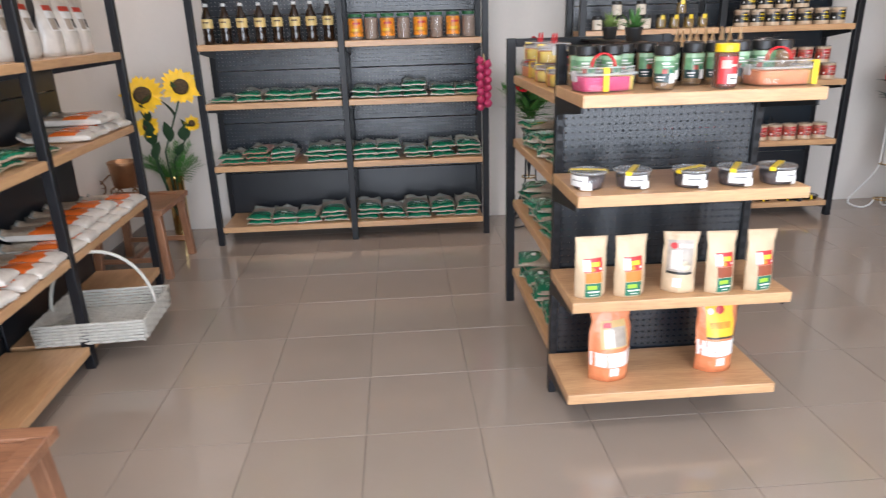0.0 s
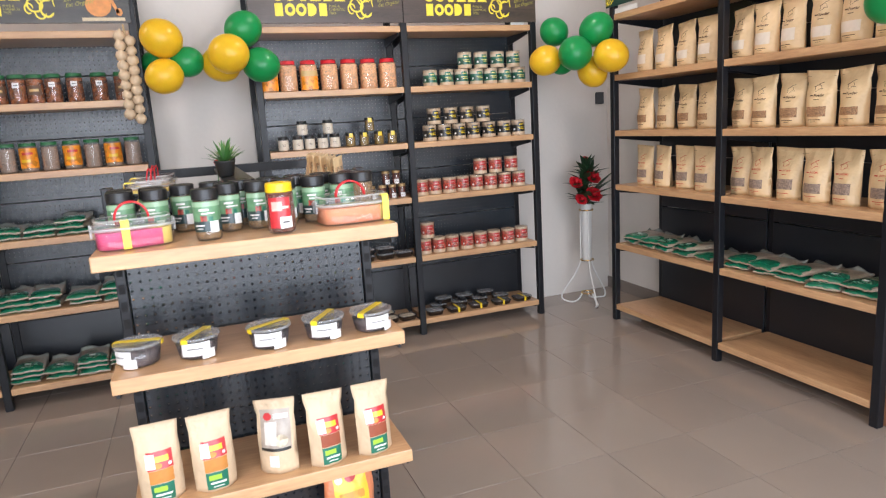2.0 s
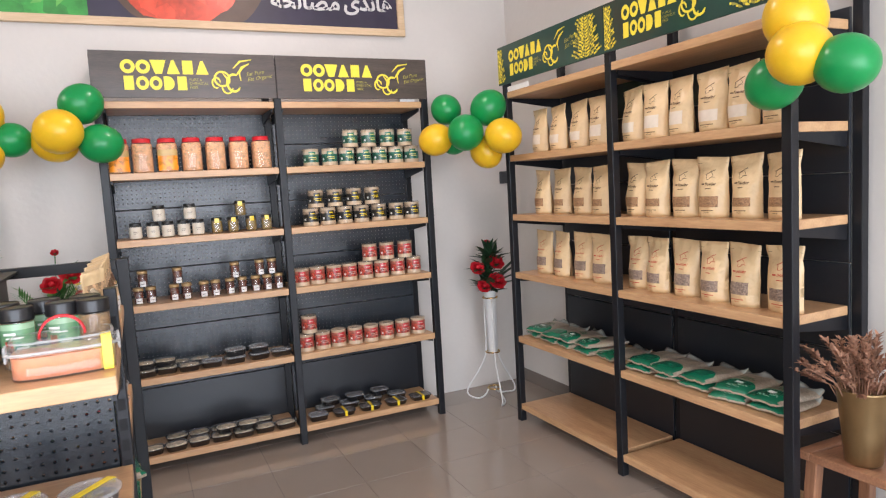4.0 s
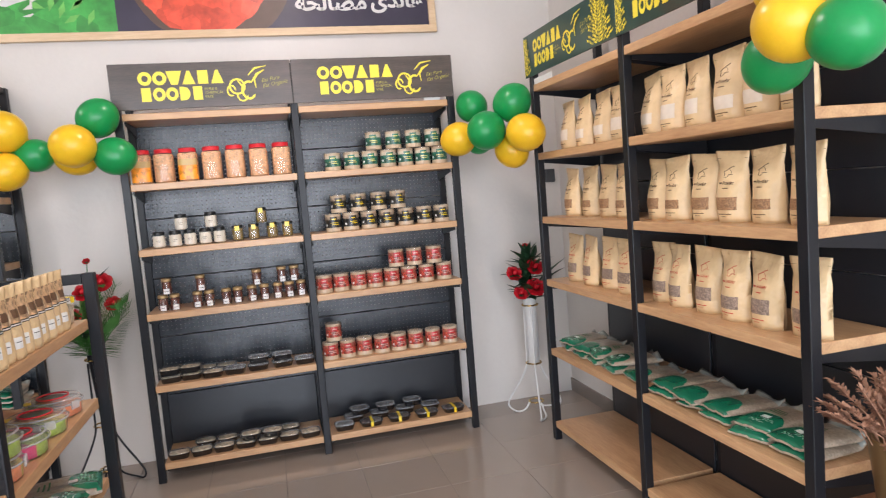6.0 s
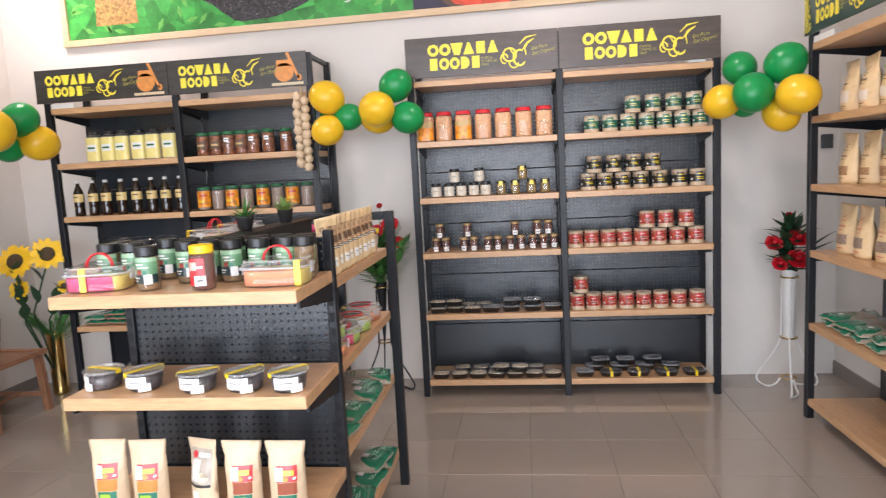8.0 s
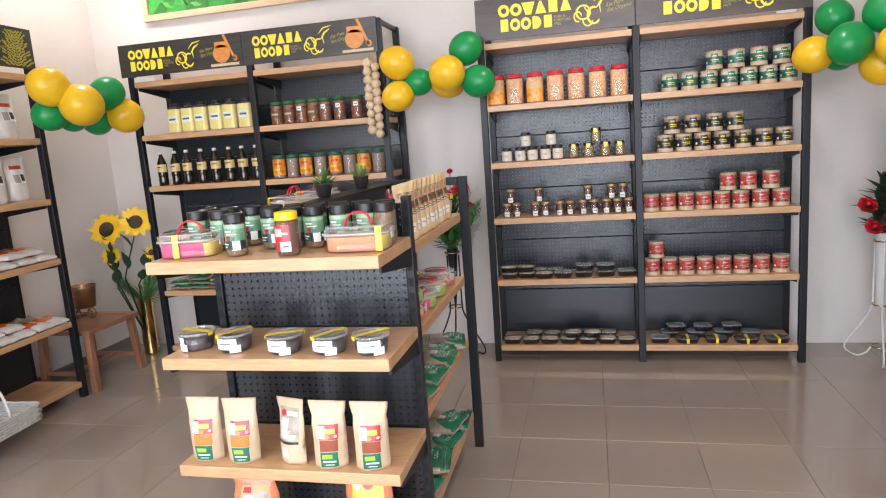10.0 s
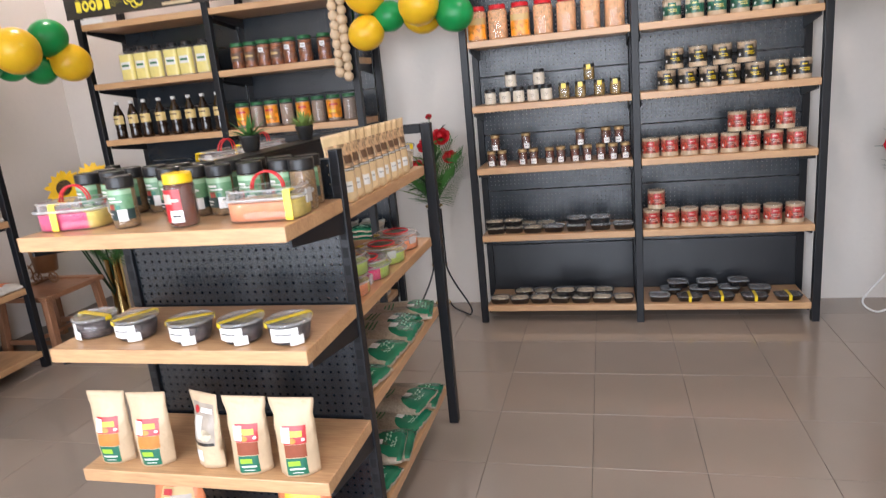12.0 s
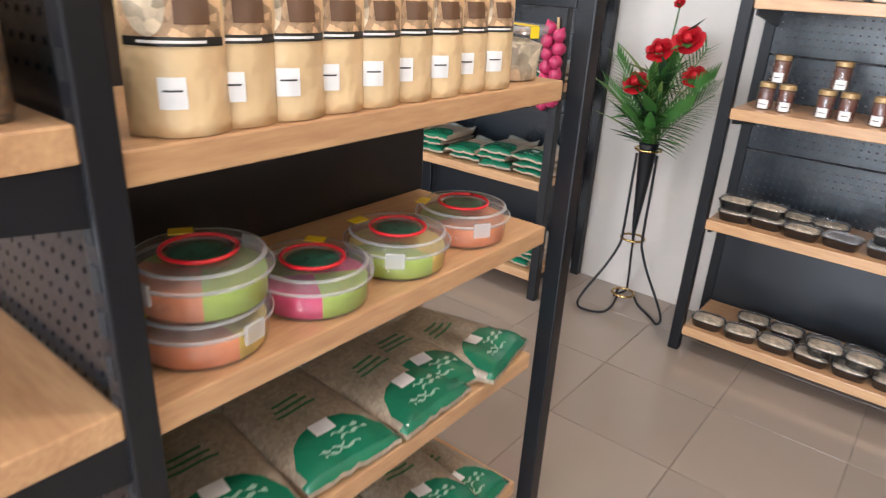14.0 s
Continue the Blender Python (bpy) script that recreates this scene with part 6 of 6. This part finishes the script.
def wire_stand(name, label, x, y, wire, cup, conical):
    t = thing(name, label, "flower stand", pose(x, y, 0))
    bm = bmesh.new()
    if conical:
        lathe(bm, [(0.004, 0.33), (0.012, 0.40), (0.036, 0.72), (0.040, 0.745), (0.034, 0.745), (0.03, 0.70)], 20)
    else:
        lathe(bm, [(0.030, 0.335), (0.034, 0.34), (0.042, 0.755), (0.046, 0.765), (0.040, 0.765), (0.036, 0.70)], 20)
    part("vase_cup", bm, cup, t)
    for k in range(3):
        a = radians(95 + 120 * k + (12 if conical else 40))
        c, s = math.cos(a), math.sin(a)
        c2, s2 = math.cos(a + 0.62), math.sin(a + 0.62)
        pts = [(0.045, 0.70), (0.046, 0.55), (0.047, 0.36), (0.055, 0.30), (0.10, 0.21), (0.16, 0.12), (0.195, 0.06), (0.20, 0.03), (0.185, 0.010)]
        line = [(r * c, r * s, z) for r, z in pts]
        back = [(0.15, 0.007, 0.35), (0.11, 0.012, 0.7), (0.07, 0.035, 0.9), (0.045, 0.075, 1.0)]
        line += [(r * (c * (1 - f) + c2 * f), r * (s * (1 - f) + s2 * f), z) for r, z, f in back]
        fine = []
        for i in range(len(line) - 1):
            for q in range(3):
                p0, p1, p2, p3 = (Vector(line[max(0, min(len(line) - 1, i + o))]) for o in (-1, 0, 1, 2))
                u = q / 3
                fine.append(0.5 * ((2 * p1) + (p2 - p0) * u + (2 * p0 - 5 * p1 + 4 * p2 - p3) * u * u + (3 * p1 - p0 - 3 * p2 + p3) * u ** 3))
        fine.append(Vector(line[-1]))
        bm = bmesh.new()
        tube(bm, fine, 0.0055, 8)
        part("wire_leg", bm, wire, t)
    for z, r in ((0.715, 0.050), (0.335, 0.048), (0.078, 0.046)):
        bm = bmesh.new()
        tube(bm, [(r * math.cos(2 * math.pi * i / 24), r * math.sin(2 * math.pi * i / 24), z + 0.003 * (i % 2)) for i in range(25)], 0.005, 6)
        part("brass_ring", bm, GOLD, t, "twisted brass ring")
    return t


def bouquet(name, label, x, y, z, heads, fronds, leaves, stems, leafmat):
    """Roses and foliage standing in a stand's cup; heads (dx, dy, dz, r)."""
    t = thing(name, label, "bouquet", pose(x, y, z))
    for dx, dy, dz, r in heads:
        bm = bmesh.new()
        rose(bm, (0, 0, 0), r, (dx * 0.8, -1.0, 0.75))
        ax = Vector((dx * 0.8, -1.0, 0.75)).normalized()
        blob(bm, r * 0.34, ax * r * 0.12, (1, 1, 1), 2, 0, 0.5)
        part("rose", bm, ROSE, t, "dark red artificial rose", pose(dx, dy, dz))
        bm = bmesh.new()
        tube(bm, [(0, 0, -0.12), (dx * 0.3, dy * 0.3, dz * 0.5), (dx, dy + 0.01, dz - r * 0.4)], 0.003, 6)
        for k in range(5):
            a = random.uniform(0, 6.28)
            leaf(bm, (dx, dy, dz - r * 0.3), (dx + r * 1.3 * math.cos(a), dy + r * 1.2 * math.sin(a), dz - r * random.uniform(0.2, 0.9)), r * 0.7, 0.2)
        part("stem", bm, leafmat, t)
    for tip, n, ln in fronds:
        bm = bmesh.new()
        frond(bm, (0, 0, -0.03), tip, n, ln)
        tagged(part("frond", bm, leafmat, t), kind="stuff")
    for k in range(58):
        a, e = random.uniform(0, 6.283), random.uniform(0.15, 1.4)
        p = Vector((random.uniform(-0.03, 0.03), random.uniform(-0.04, 0.02), random.uniform(0, 0.26)))
        q = p + Vector((math.cos(a) * math.cos(e), math.sin(a) * math.cos(e) - 0.15, math.sin(e))) * random.uniform(0.09, 0.17)
        leaves = leaves + [(p, q, random.uniform(0.03, 0.06), random.choice((leafmat, leafmat, LEAF_DARK if leafmat is LEAF_DARK else LEAF_PALE, LEAF_DARK)))]
    for k, (a, b, w, mm) in enumerate(leaves):
        bm = bmesh.new()
        leaf(bm, a, b, w, 0.25)
        part("leaf", bm, mm, t)
    return t


wire_stand("flower_stand", "black wire flower stand with cone vase, brass rings", 2.635, 5.50, STEEL, STEEL, True)
bouquet("rose_bouquet", "red artificial roses with fern fronds in a stand", 2.635, 5.50, 0.735,
        [(0.09, -0.04, 0.41, 0.052), (-0.005, -0.05, 0.365, 0.046), (-0.065, -0.08, 0.24, 0.044), (0.135, -0.03, 0.285, 0.040), (0.02, 0, 0.53, 0.018)],
        [((0.22, -0.06, 0.26), 22, 0.10), ((0.17, -0.10, 0.16), 20, 0.10), ((-0.12, -0.08, 0.22), 14, 0.06), ((0.05, -0.12, 0.20), 16, 0.08), ((0.20, 0.04, 0.20), 18, 0.10),
         ((-0.20, -0.06, 0.20), 18, 0.08), ((-0.15, -0.10, 0.31), 18, 0.08), ((0.0, -0.14, 0.28), 18, 0.09), ((0.11, -0.12, 0.31), 18, 0.09), ((-0.08, -0.13, 0.13), 16, 0.07), ((0.16, -0.02, 0.36), 18, 0.08)],
        [((-0.02, -0.02, 0.05), (-0.24, -0.05, 0.27), 0.035, LEAF_PALE), ((-0.02, -0.02, 0.02), (-0.21, -0.06, 0.13), 0.030, LEAF_PALE), ((-0.02, 0, 0.2), (-0.17, -0.03, 0.40), 0.045, LEAF_PALE),
         ((0, -0.02, 0.02), (-0.18, -0.05, 0.19), 0.03, LEAF), ((0, -0.02, 0.02), (0.03, -0.12, 0.17), 0.045, LEAF), ((0.02, 0, 0.36), (0.12, -0.02, 0.50), 0.04, LEAF_DARK), ((0, -0.02, 0.0), (-0.13, -0.09, 0.07), 0.035, LEAF), ((0, -0.02, 0.02), (0.14, -0.09, 0.06), 0.04, LEAF)],
        [], LEAF)
wire_stand("flower_stand", "white wire flower stand with tall vase, brass rings", 5.212, 5.41, WHITE_METAL, WHITE_METAL, False)
bouquet("rose_bouquet", "red artificial roses with dark leaves in a stand", 5.212, 5.41, 0.755,
        [(-0.10, -0.03, 0.180, 0.046), (0.03, -0.06, 0.21, 0.050), (0.02, -0.08, 0.085, 0.056), (-0.075, -0.06, 0.055, 0.042), (0.0, 0, 0.34, 0.022)],
        [],
        [((0.02, 0, 0.05), (0.25, 0.02, 0.26), 0.040, LEAF_DARK), ((0.02, 0, 0.05), (0.26, 0.03, 0.20), 0.040, LEAF_DARK), ((0.02, 0, 0.04), (0.25, 0.0, 0.14), 0.040, LEAF_DARK), ((0.02, 0, 0.02), (0.22, 0.0, 0.08), 0.045, LEAF_DARK),
         ((0, -0.02, 0.25), (-0.05, -0.03, 0.38), 0.07, LEAF_DARK), ((0, -0.02, 0.25), (0.05, -0.03, 0.37), 0.07, LEAF_DARK), ((0, -0.02, 0.2), (-0.11, -0.03, 0.29), 0.06, LEAF_DARK), ((0, 0, 0.2), (0.10, -0.02, 0.31), 0.06, LEAF_DARK),
         ((0, -0.02, 0.05), (-0.13, -0.05, 0.12), 0.05, LEAF_DARK), ((0, -0.02, 0.0), (0.10, -0.08, 0.03), 0.05, LEAF_DARK), ((0, 0, 0.02), (0.0, -0.11, 0.02), 0.05, LEAF_DARK), ((0, 0.02, 0.02), (-0.02, 0.12, 0.20), 0.07, LEAF_DARK)],
        [], LEAF_DARK)

# sunflowers in a brass cylinder
SX, SY = 0.200, 5.485
bm = bmesh.new()
lathe(bm, [(0.050, 0), (0.054, 0.006), (0.052, 0.02), (0.058, 0.44), (0.064, 0.455), (0.060, 0.457), (0.054, 0.44), (0.048, 0.05), (0.001, 0.05)], 32)
solid("floor_vase", "tall polished brass cylinder vase on the floor", "vase", bm, GOLD, pose(SX, SY, 0))
sunfl = thing("sunflower_bunch", "artificial sunflowers and greenery in a brass vase", "flowers", pose(SX, SY, 0.44))
for dx, dy, dz, r in ((-0.022, -0.255, 0.572, 0.122), (0.206, -0.233, 0.613, 0.112), (-0.025, -0.245, 0.377, 0.070), (0.20, -0.10, 0.37, 0.05)):
    axis = Vector((dx * 0.6 + 0.25, -1.0, 0.35)).normalized()
    q = axis.to_track_quat("Z", "Y").to_matrix().to_4x4()
    head = Matrix.Translation((dx, dy, dz)) @ q
    bm = bmesh.new()
    for k in range(22):
        a = 2 * math.pi * k / 22 + random.uniform(-0.08, 0.08)
        rr = r * random.uniform(0.9, 1.1)
        leaf(bm, (0.35 * r * math.cos(a), 0.35 * r * math.sin(a), 0), (rr * math.cos(a), rr * math.sin(a), 0.012 * (k % 3)), r * 0.34, 0.1)
    fl = part("petals", bm, SUN_PETAL, sunfl, "bright yellow petals", head)
    bm = bmesh.new()
    lathe(bm, [(0.001, -0.006), (r * 0.36, -0.004), (r * 0.44, 0.006), (r * 0.40, 0.014), (r * 0.2, 0.019), (0.001, 0.016)], 18)
    part("flower_disc", bm, SUN_DISC, fl, "dark brown seed disc")
    bm = bmesh.new()
    tube(bm, [(0, 0, -0.35), (dx * 0.25, dy, dz * 0.35), (dx * 0.75, dy, dz * 0.75), (dx, dy + 0.015, dz - 0.01)], 0.006, 7)
    for s, w in ((0.45, 0.07), (0.7, 0.08), (0.85, 0.06)):
        p = Vector((dx * s, dy, dz * s))
        leaf(bm, p, p + Vector((random.uniform(-0.05, 0.06), -0.03, random.uniform(0.09, 0.15))), w, 0.3)
    part("stem", bm, LEAF_DARK, sunfl)
for k in range(22):
    a = random.uniform(0, 6.28)
    bm = bmesh.new()
    frond(bm, (0.02 * math.cos(a), 0.02 * math.sin(a), -0.03), (0.19 * math.cos(a), 0.16 * math.sin(a), random.uniform(0.05, 0.22)), 10, 0.06)
    tagged(part("frond", bm, LEAF, sunfl), kind="stuff")

# ---- stools ----


def stool(label, x0, x1, y0, y1, h):
    t = thing("stool", label, "stool", pose((x0 + x1) / 2, (y0 + y1) / 2, 0), "low wooden stools")
    a, b = (x1 - x0) / 2, (y1 - y0) / 2
    for sx, sy in ((-1, -1), (1, -1), (1, 1), (-1, 1)):
        bm = bmesh.new()
        vs = box(bm, -0.022, 0.022, -0.022, 0.022, 0, h - 0.032, 0.004)
        for v in bm.verts:
            k = 1 - v.co.z / h
            v.co.x += sx * (a - 0.045 + 0.022 * k)
            v.co.y += sy * (b - 0.045 + 0.022 * k)
        part("leg", bm, STOOLWOOD_V, t)
    for nm, c in (("frame_rail", (-a, a, -b, -b + 0.05)), ("frame_rail", (-a, a, b - 0.05, b)), ("frame_rail", (-a, -a + 0.05, -b + 0.051, b - 0.051)), ("frame_rail", (a - 0.05, a, -b + 0.051, b - 0.051))):
        bm = bmesh.new()
        box(bm, c[0], c[1], c[2], c[3], h - 0.032, h, 0.004)
        part(nm, bm, STOOLWOOD, t)
    bm = bmesh.new()
    box(bm, -a + 0.051, a - 0.051, -b + 0.051, b - 0.051, h - 0.030, h - 0.010, 0.002)
    part("seat_panel", bm, STOOLWOOD, t)
    for sy in (-1, 1):
        bm = bmesh.new()
        box(bm, -a + 0.05, a - 0.05, sy * (b - 0.038) - 0.010, sy * (b - 0.038) + 0.010, 0.10, 0.13, 0.003)
        part("stretcher", bm, STOOLWOOD, t)
    bm = bmesh.new()
    box(bm, -0.012, 0.012, -b + 0.05, b - 0.05, 0.103, 0.127, 0.003)
    part("stretcher", bm, STOOLWOOD, t)
    return t


STOOLWOOD_V = wood("stained_wood_upright", (0.19, 0.085, 0.045), (0.38, 0.185, 0.10), 0.35, 14.0, (1, 1, 0.12))
stool("low brown wooden stool beside the brass vase", -0.07, 0.372, 4.69, 5.185, 0.42)
stool("low brown wooden stool in front of the shelf", 0.42, 0.844, 2.07, 2.493, 0.45)
stool("low brown wooden stool holding a dried bouquet", 5.20, 5.60, 2.70, 3.095, 0.45)

# copper tricycle planter on the stool
trike = thing("tricycle_planter", "small antique copper tricycle planter on a stool", "ornament", pose(0.03, 5.06, 0.42))
bm = bmesh.new()
lathe(bm, [(0.058, 0.065), (0.068, 0.070), (0.082, 0.205), (0.087, 0.222), (0.081, 0.224), (0.070, 0.10), (0.001, 0.09)], 28)
part("planter_pot", bm, COPPER, trike, "", pose(0.02, 0, 0))
for wx, wy, wr in ((-0.02, -0.05, 0.034), (0.11, -0.05, 0.034), (-0.16, 0, 0.055)):
    bm = bmesh.new()
    tube(bm, [(wr * math.cos(2 * math.pi * i / 24), 0, wr * math.sin(2 * math.pi * i / 24)) for i in range(25)], 0.005, 6)
    wheel = part("wheel", bm, COPPER, trike, "", pose(wx, wy, wr + 0.005))
    for k in range(6):
        a = math.pi * k / 3
        bm = bmesh.new()
        tube(bm, [(0, 0, 0), (wr * math.cos(a), 0, wr * math.sin(a))], 0.002, 5)
        part("spoke", bm, COPPER, wheel)
bm = bmesh.new()
tube(bm, [(0.11, -0.05, 0.039), (0.0, -0.02, 0.13), (-0.07, 0, 0.14), (-0.16, 0, 0.06)], 0.005, 6)
tube(bm, [(-0.16, 0, 0.06), (-0.175, 0, 0.22)], 0.005, 6)
tube(bm, [(-0.175, -0.05, 0.235), (-0.175, 0, 0.22), (-0.175, 0.05, 0.235)], 0.005, 6)
tube(bm, [(-0.02, -0.05, 0.039), (0.11, -0.05, 0.039)], 0.004, 6)
tube(bm, [(-0.02, -0.045, 0.039), (0.02, 0, 0.136)], 0.004, 6)
part("tricycle_frame", bm, COPPER, trike)

# dried flowers in a brass pot on the stool by the pouches
bm = bmesh.new()
lathe(bm, [(0.055, 0), (0.06, 0.01), (0.070, 0.12), (0.086, 0.26), (0.090, 0.27), (0.083, 0.268), (0.06, 0.05), (0.001, 0.05)], 28)
solid("brass_pot", "tapered brass pot standing on a wooden stool", "pot", bm, mat("aged_brass", (0.27, 0.18, 0.085), 0.38, 0.85, 0.35, 8), pose(5.285, 2.90, 0.45))
dried = thing("dried_bouquet", "dried brownish pink flower heads in a pot", "flowers", pose(5.285, 2.90, 0.68))
for k in range(64):
    a, s = random.uniform(0, 6.28), random.uniform(0.03, 0.22)
    tip = Vector((s * math.cos(a), s * math.sin(a), random.uniform(0.11, 0.24) - 0.30 * s))
    bm = bmesh.new()
    tube(bm, [(0.01 * math.cos(a), 0.01 * math.sin(a), -0.13), tip * 0.5, tip], 0.002, 5)
    for j in range(40):
        b = random.uniform(0, 6.28)
        p = tip - tip.normalized() * 0.085 * random.random()
        leaf(bm, p, p + tip.normalized() * 0.016 + Vector((0.016 * math.cos(b), 0.016 * math.sin(b), random.uniform(-0.006, 0.010))), 0.009, 0.2, 0, 3)
    tagged(part("dried_head", bm, DRIED, dried), kind="stuff")

# ---- woven basket on the bottom board ----
WICKER = mat("white_painted_wicker", (0.56, 0.55, 0.50), 0.55, 0, 0.25, 25, 0.5, 90, each=0.06)
basket = thing("wicker_basket", "white painted wicker tray basket with a hoop handle", "basket", pose(0.365, 3.835, 0.112, 0, 0, 3))
BXH, BYH, BH = 0.222, 0.195, 0.105
for k in range(7):
    z = 0.012 + k * 0.0145
    g = 1 + 0.03 * k / 7
    bm = bmesh.new()
    pts = []
    for (xa, ya), (xb, yb) in zip([(-1, -1), (1, -1), (1, 1), (-1, 1)], [(1, -1), (1, 1), (-1, 1), (-1, -1)]):
        for i in range(12):
            s = i / 12
            wv = 0.0035 * (1 if (i + k) % 2 else -1)
            x, y = (xa + (xb - xa) * s) * BXH * g, (ya + (yb - ya) * s) * BYH * g
            pts.append((x + (wv if xa == xb else 0), y + (wv if ya == yb else 0), z))
    pts.append(pts[0])
    tube(bm, pts, 0.0072, 6)
    part("woven_strand", bm, WICKER, basket)
bm = bmesh.new()
for i in range(13):
    for s in (-1, 1):
        x = -BXH + 2 * BXH * i / 12
        tube(bm, [(x, s * BYH * 1.0, 0.004), (x * 1.03, s * BYH * 1.03, BH)], 0.004, 5)
        y = -BYH + 2 * BYH * i / 12
        tube(bm, [(s * BXH, y, 0.004), (s * BXH * 1.03, y * 1.03, BH)], 0.004, 5)
tagged(part("upright_weave", bm, WICKER, basket), kind="stuff")
bm = bmesh.new()
for i in range(30):
    y = -BYH * 0.97 + 2 * BYH * 0.97 * i / 29
    tube(bm, [(-BXH * 0.98 + 2 * BXH * 0.98 * j / 16, y, 0.010 + 0.003 * (1 if (i + j) % 2 else -1)) for j in range(17)], 0.0062, 5)
tagged(part("woven_floor", bm, WICKER, basket), kind="stuff")
bm = bmesh.new()
tube(bm, [(0.225 * math.cos(math.pi * i / 20), 0.0, 0.09 + 0.27 * math.sin(math.pi * i / 20)) for i in range(21)], 0.008, 8)
part("hoop_handle", bm, WICKER, basket)

# ---- small things ----
bm = bmesh.new()
box(bm, -0.035, 0.035, -0.022, 0, -0.045, 0.045, 0.006)
sw = solid("wall_switch", "small dark grey wall switch box", "switch", bm, mat("dark_switch", (0.05, 0.055, 0.06), 0.5), pose(5.545, Y1 - 0.001, 1.532))
TERRA = mat("black_pot", (0.02, 0.02, 0.02), 0.5)
for (px, py, kind_) in ((2.610, 3.47, 0), (2.632, 3.82, 1)):
    pt = thing("potted_plant", "small potted artificial succulent on the gondola" if kind_ == 0 else "small potted artificial herb on the gondola", "plant", pose(px, py, IH - 0.02 + 0.012))
    bm = bmesh.new()
    lathe(bm, [(0.022, 0), (0.024, 0.002), (0.032, 0.045), (0.034, 0.05), (0.030, 0.05), (0.028, 0.04), (0.001, 0.04)], 18)
    part("pot", bm, TERRA, pt)
    bm = bmesh.new()
    for k in range(26 if kind_ == 0 else 60):
        a, e = random.uniform(0, 6.28), random.uniform(0.25, 1.35)
        ln = random.uniform(0.05, 0.085) if kind_ == 0 else random.uniform(0.04, 0.07)
        tip = Vector((math.cos(a) * math.cos(e), math.sin(a) * math.cos(e), math.sin(e))) * ln
        leaf(bm, (0.004 * math.cos(a), 0.004 * math.sin(a), 0.04), tip + Vector((0, 0, 0.045)), 0.012 if kind_ == 0 else 0.009, 0.3, 0, 4)
    part("foliage", bm, LEAF if kind_ == 0 else LEAF_PALE, pt)
bm = bmesh.new()
box(bm, IW / 2 - 0.045, IW / 2 + 0.045, 0.06, IL - 0.045, IH - 0.019, IH - 0.010, 0.002)
part("spine_cap", bm, STEEL, island)
SKIRT = mat("skirting_tile", (0.22, 0.19, 0.165), 0.25, 0, 0.12, 4, fine=0.04)
for nm, a in (("baseboard_1", (X0, X0 + 0.010, Y0, Y1)), ("baseboard_2", (X1 - 0.010, X1, Y0, Y1))):
    slab(nm, "grey-brown tile skirting along the wall", a[0], a[1], a[2], a[3], -0.004, 0.09, SKIRT, "baseboard")
# round ceiling lamps
LAMP_GLOW = bpy.data.materials.new("lamp_glow")
LAMP_GLOW.use_nodes = True
LAMP_GLOW.node_tree.nodes["Principled BSDF"].inputs["Emission Color"].default_value = (1, 0.86, 0.68, 1)
LAMP_GLOW.node_tree.nodes["Principled BSDF"].inputs["Emission Strength"].default_value = 12
for lx, ly in LAMPS:
    t = thing("ceiling_lamp", "round white flush ceiling lamp, switched on", "lamp", pose(lx, ly, H - 0.001), "ceiling lamps")
    bm = bmesh.new()
    lathe(bm, [(0.15, 0), (0.15, -0.03), (0.14, -0.04), (0.125, -0.04), (0.12, -0.03)], 28, caps=False)
    part("lamp_rim", bm, WHITE_PLASTIC, t)
    bm = bmesh.new()
    lathe(bm, [(0.119, -0.03), (0.06, -0.036), (0.001, -0.037)], 28, caps=False)
    part("lamp_diffuser", bm, LAMP_GLOW, t)

# ---- floor tiles ----
TX, TY, TS = 1.57, 3.016, 0.406
bm = bmesh.new()
box(bm, 0.0011, TS - 0.0011, 0.0011, TS - 0.0011, -0.008, 0, 0.001)
tile_mesh = mesh_of("tile", bm, TILE)
ix0, ix1 = math.floor((X0 - TX) / TS), math.ceil((X1 - TX) / TS)
iy0, iy1 = math.floor((Y0 - TY) / TS), math.ceil((Y1 - TY) / TS)
for i in range(ix0, ix1):
    for j in range(iy0, iy1):
        xa, xb = max(TX + i * TS, X0), min(TX + (i + 1) * TS, X1)
        ya, yb = max(TY + j * TS, Y0), min(TY + (j + 1) * TS, Y1)
        if xb - xa < 0.01 or yb - ya < 0.01:
            continue
        if xb - xa > TS - 0.001 and yb - ya > TS - 0.001:
            me = tile_mesh
        else:
            bm = bmesh.new()
            box(bm, 0.0011, xb - xa - 0.0011, 0.0011, yb - ya - 0.0011, -0.008, 0, 0.001)
            me = mesh_of("tile", bm, TILE)
        part("tile", me, TILE, floor, "", Matrix.Translation((xa, ya, 0)))
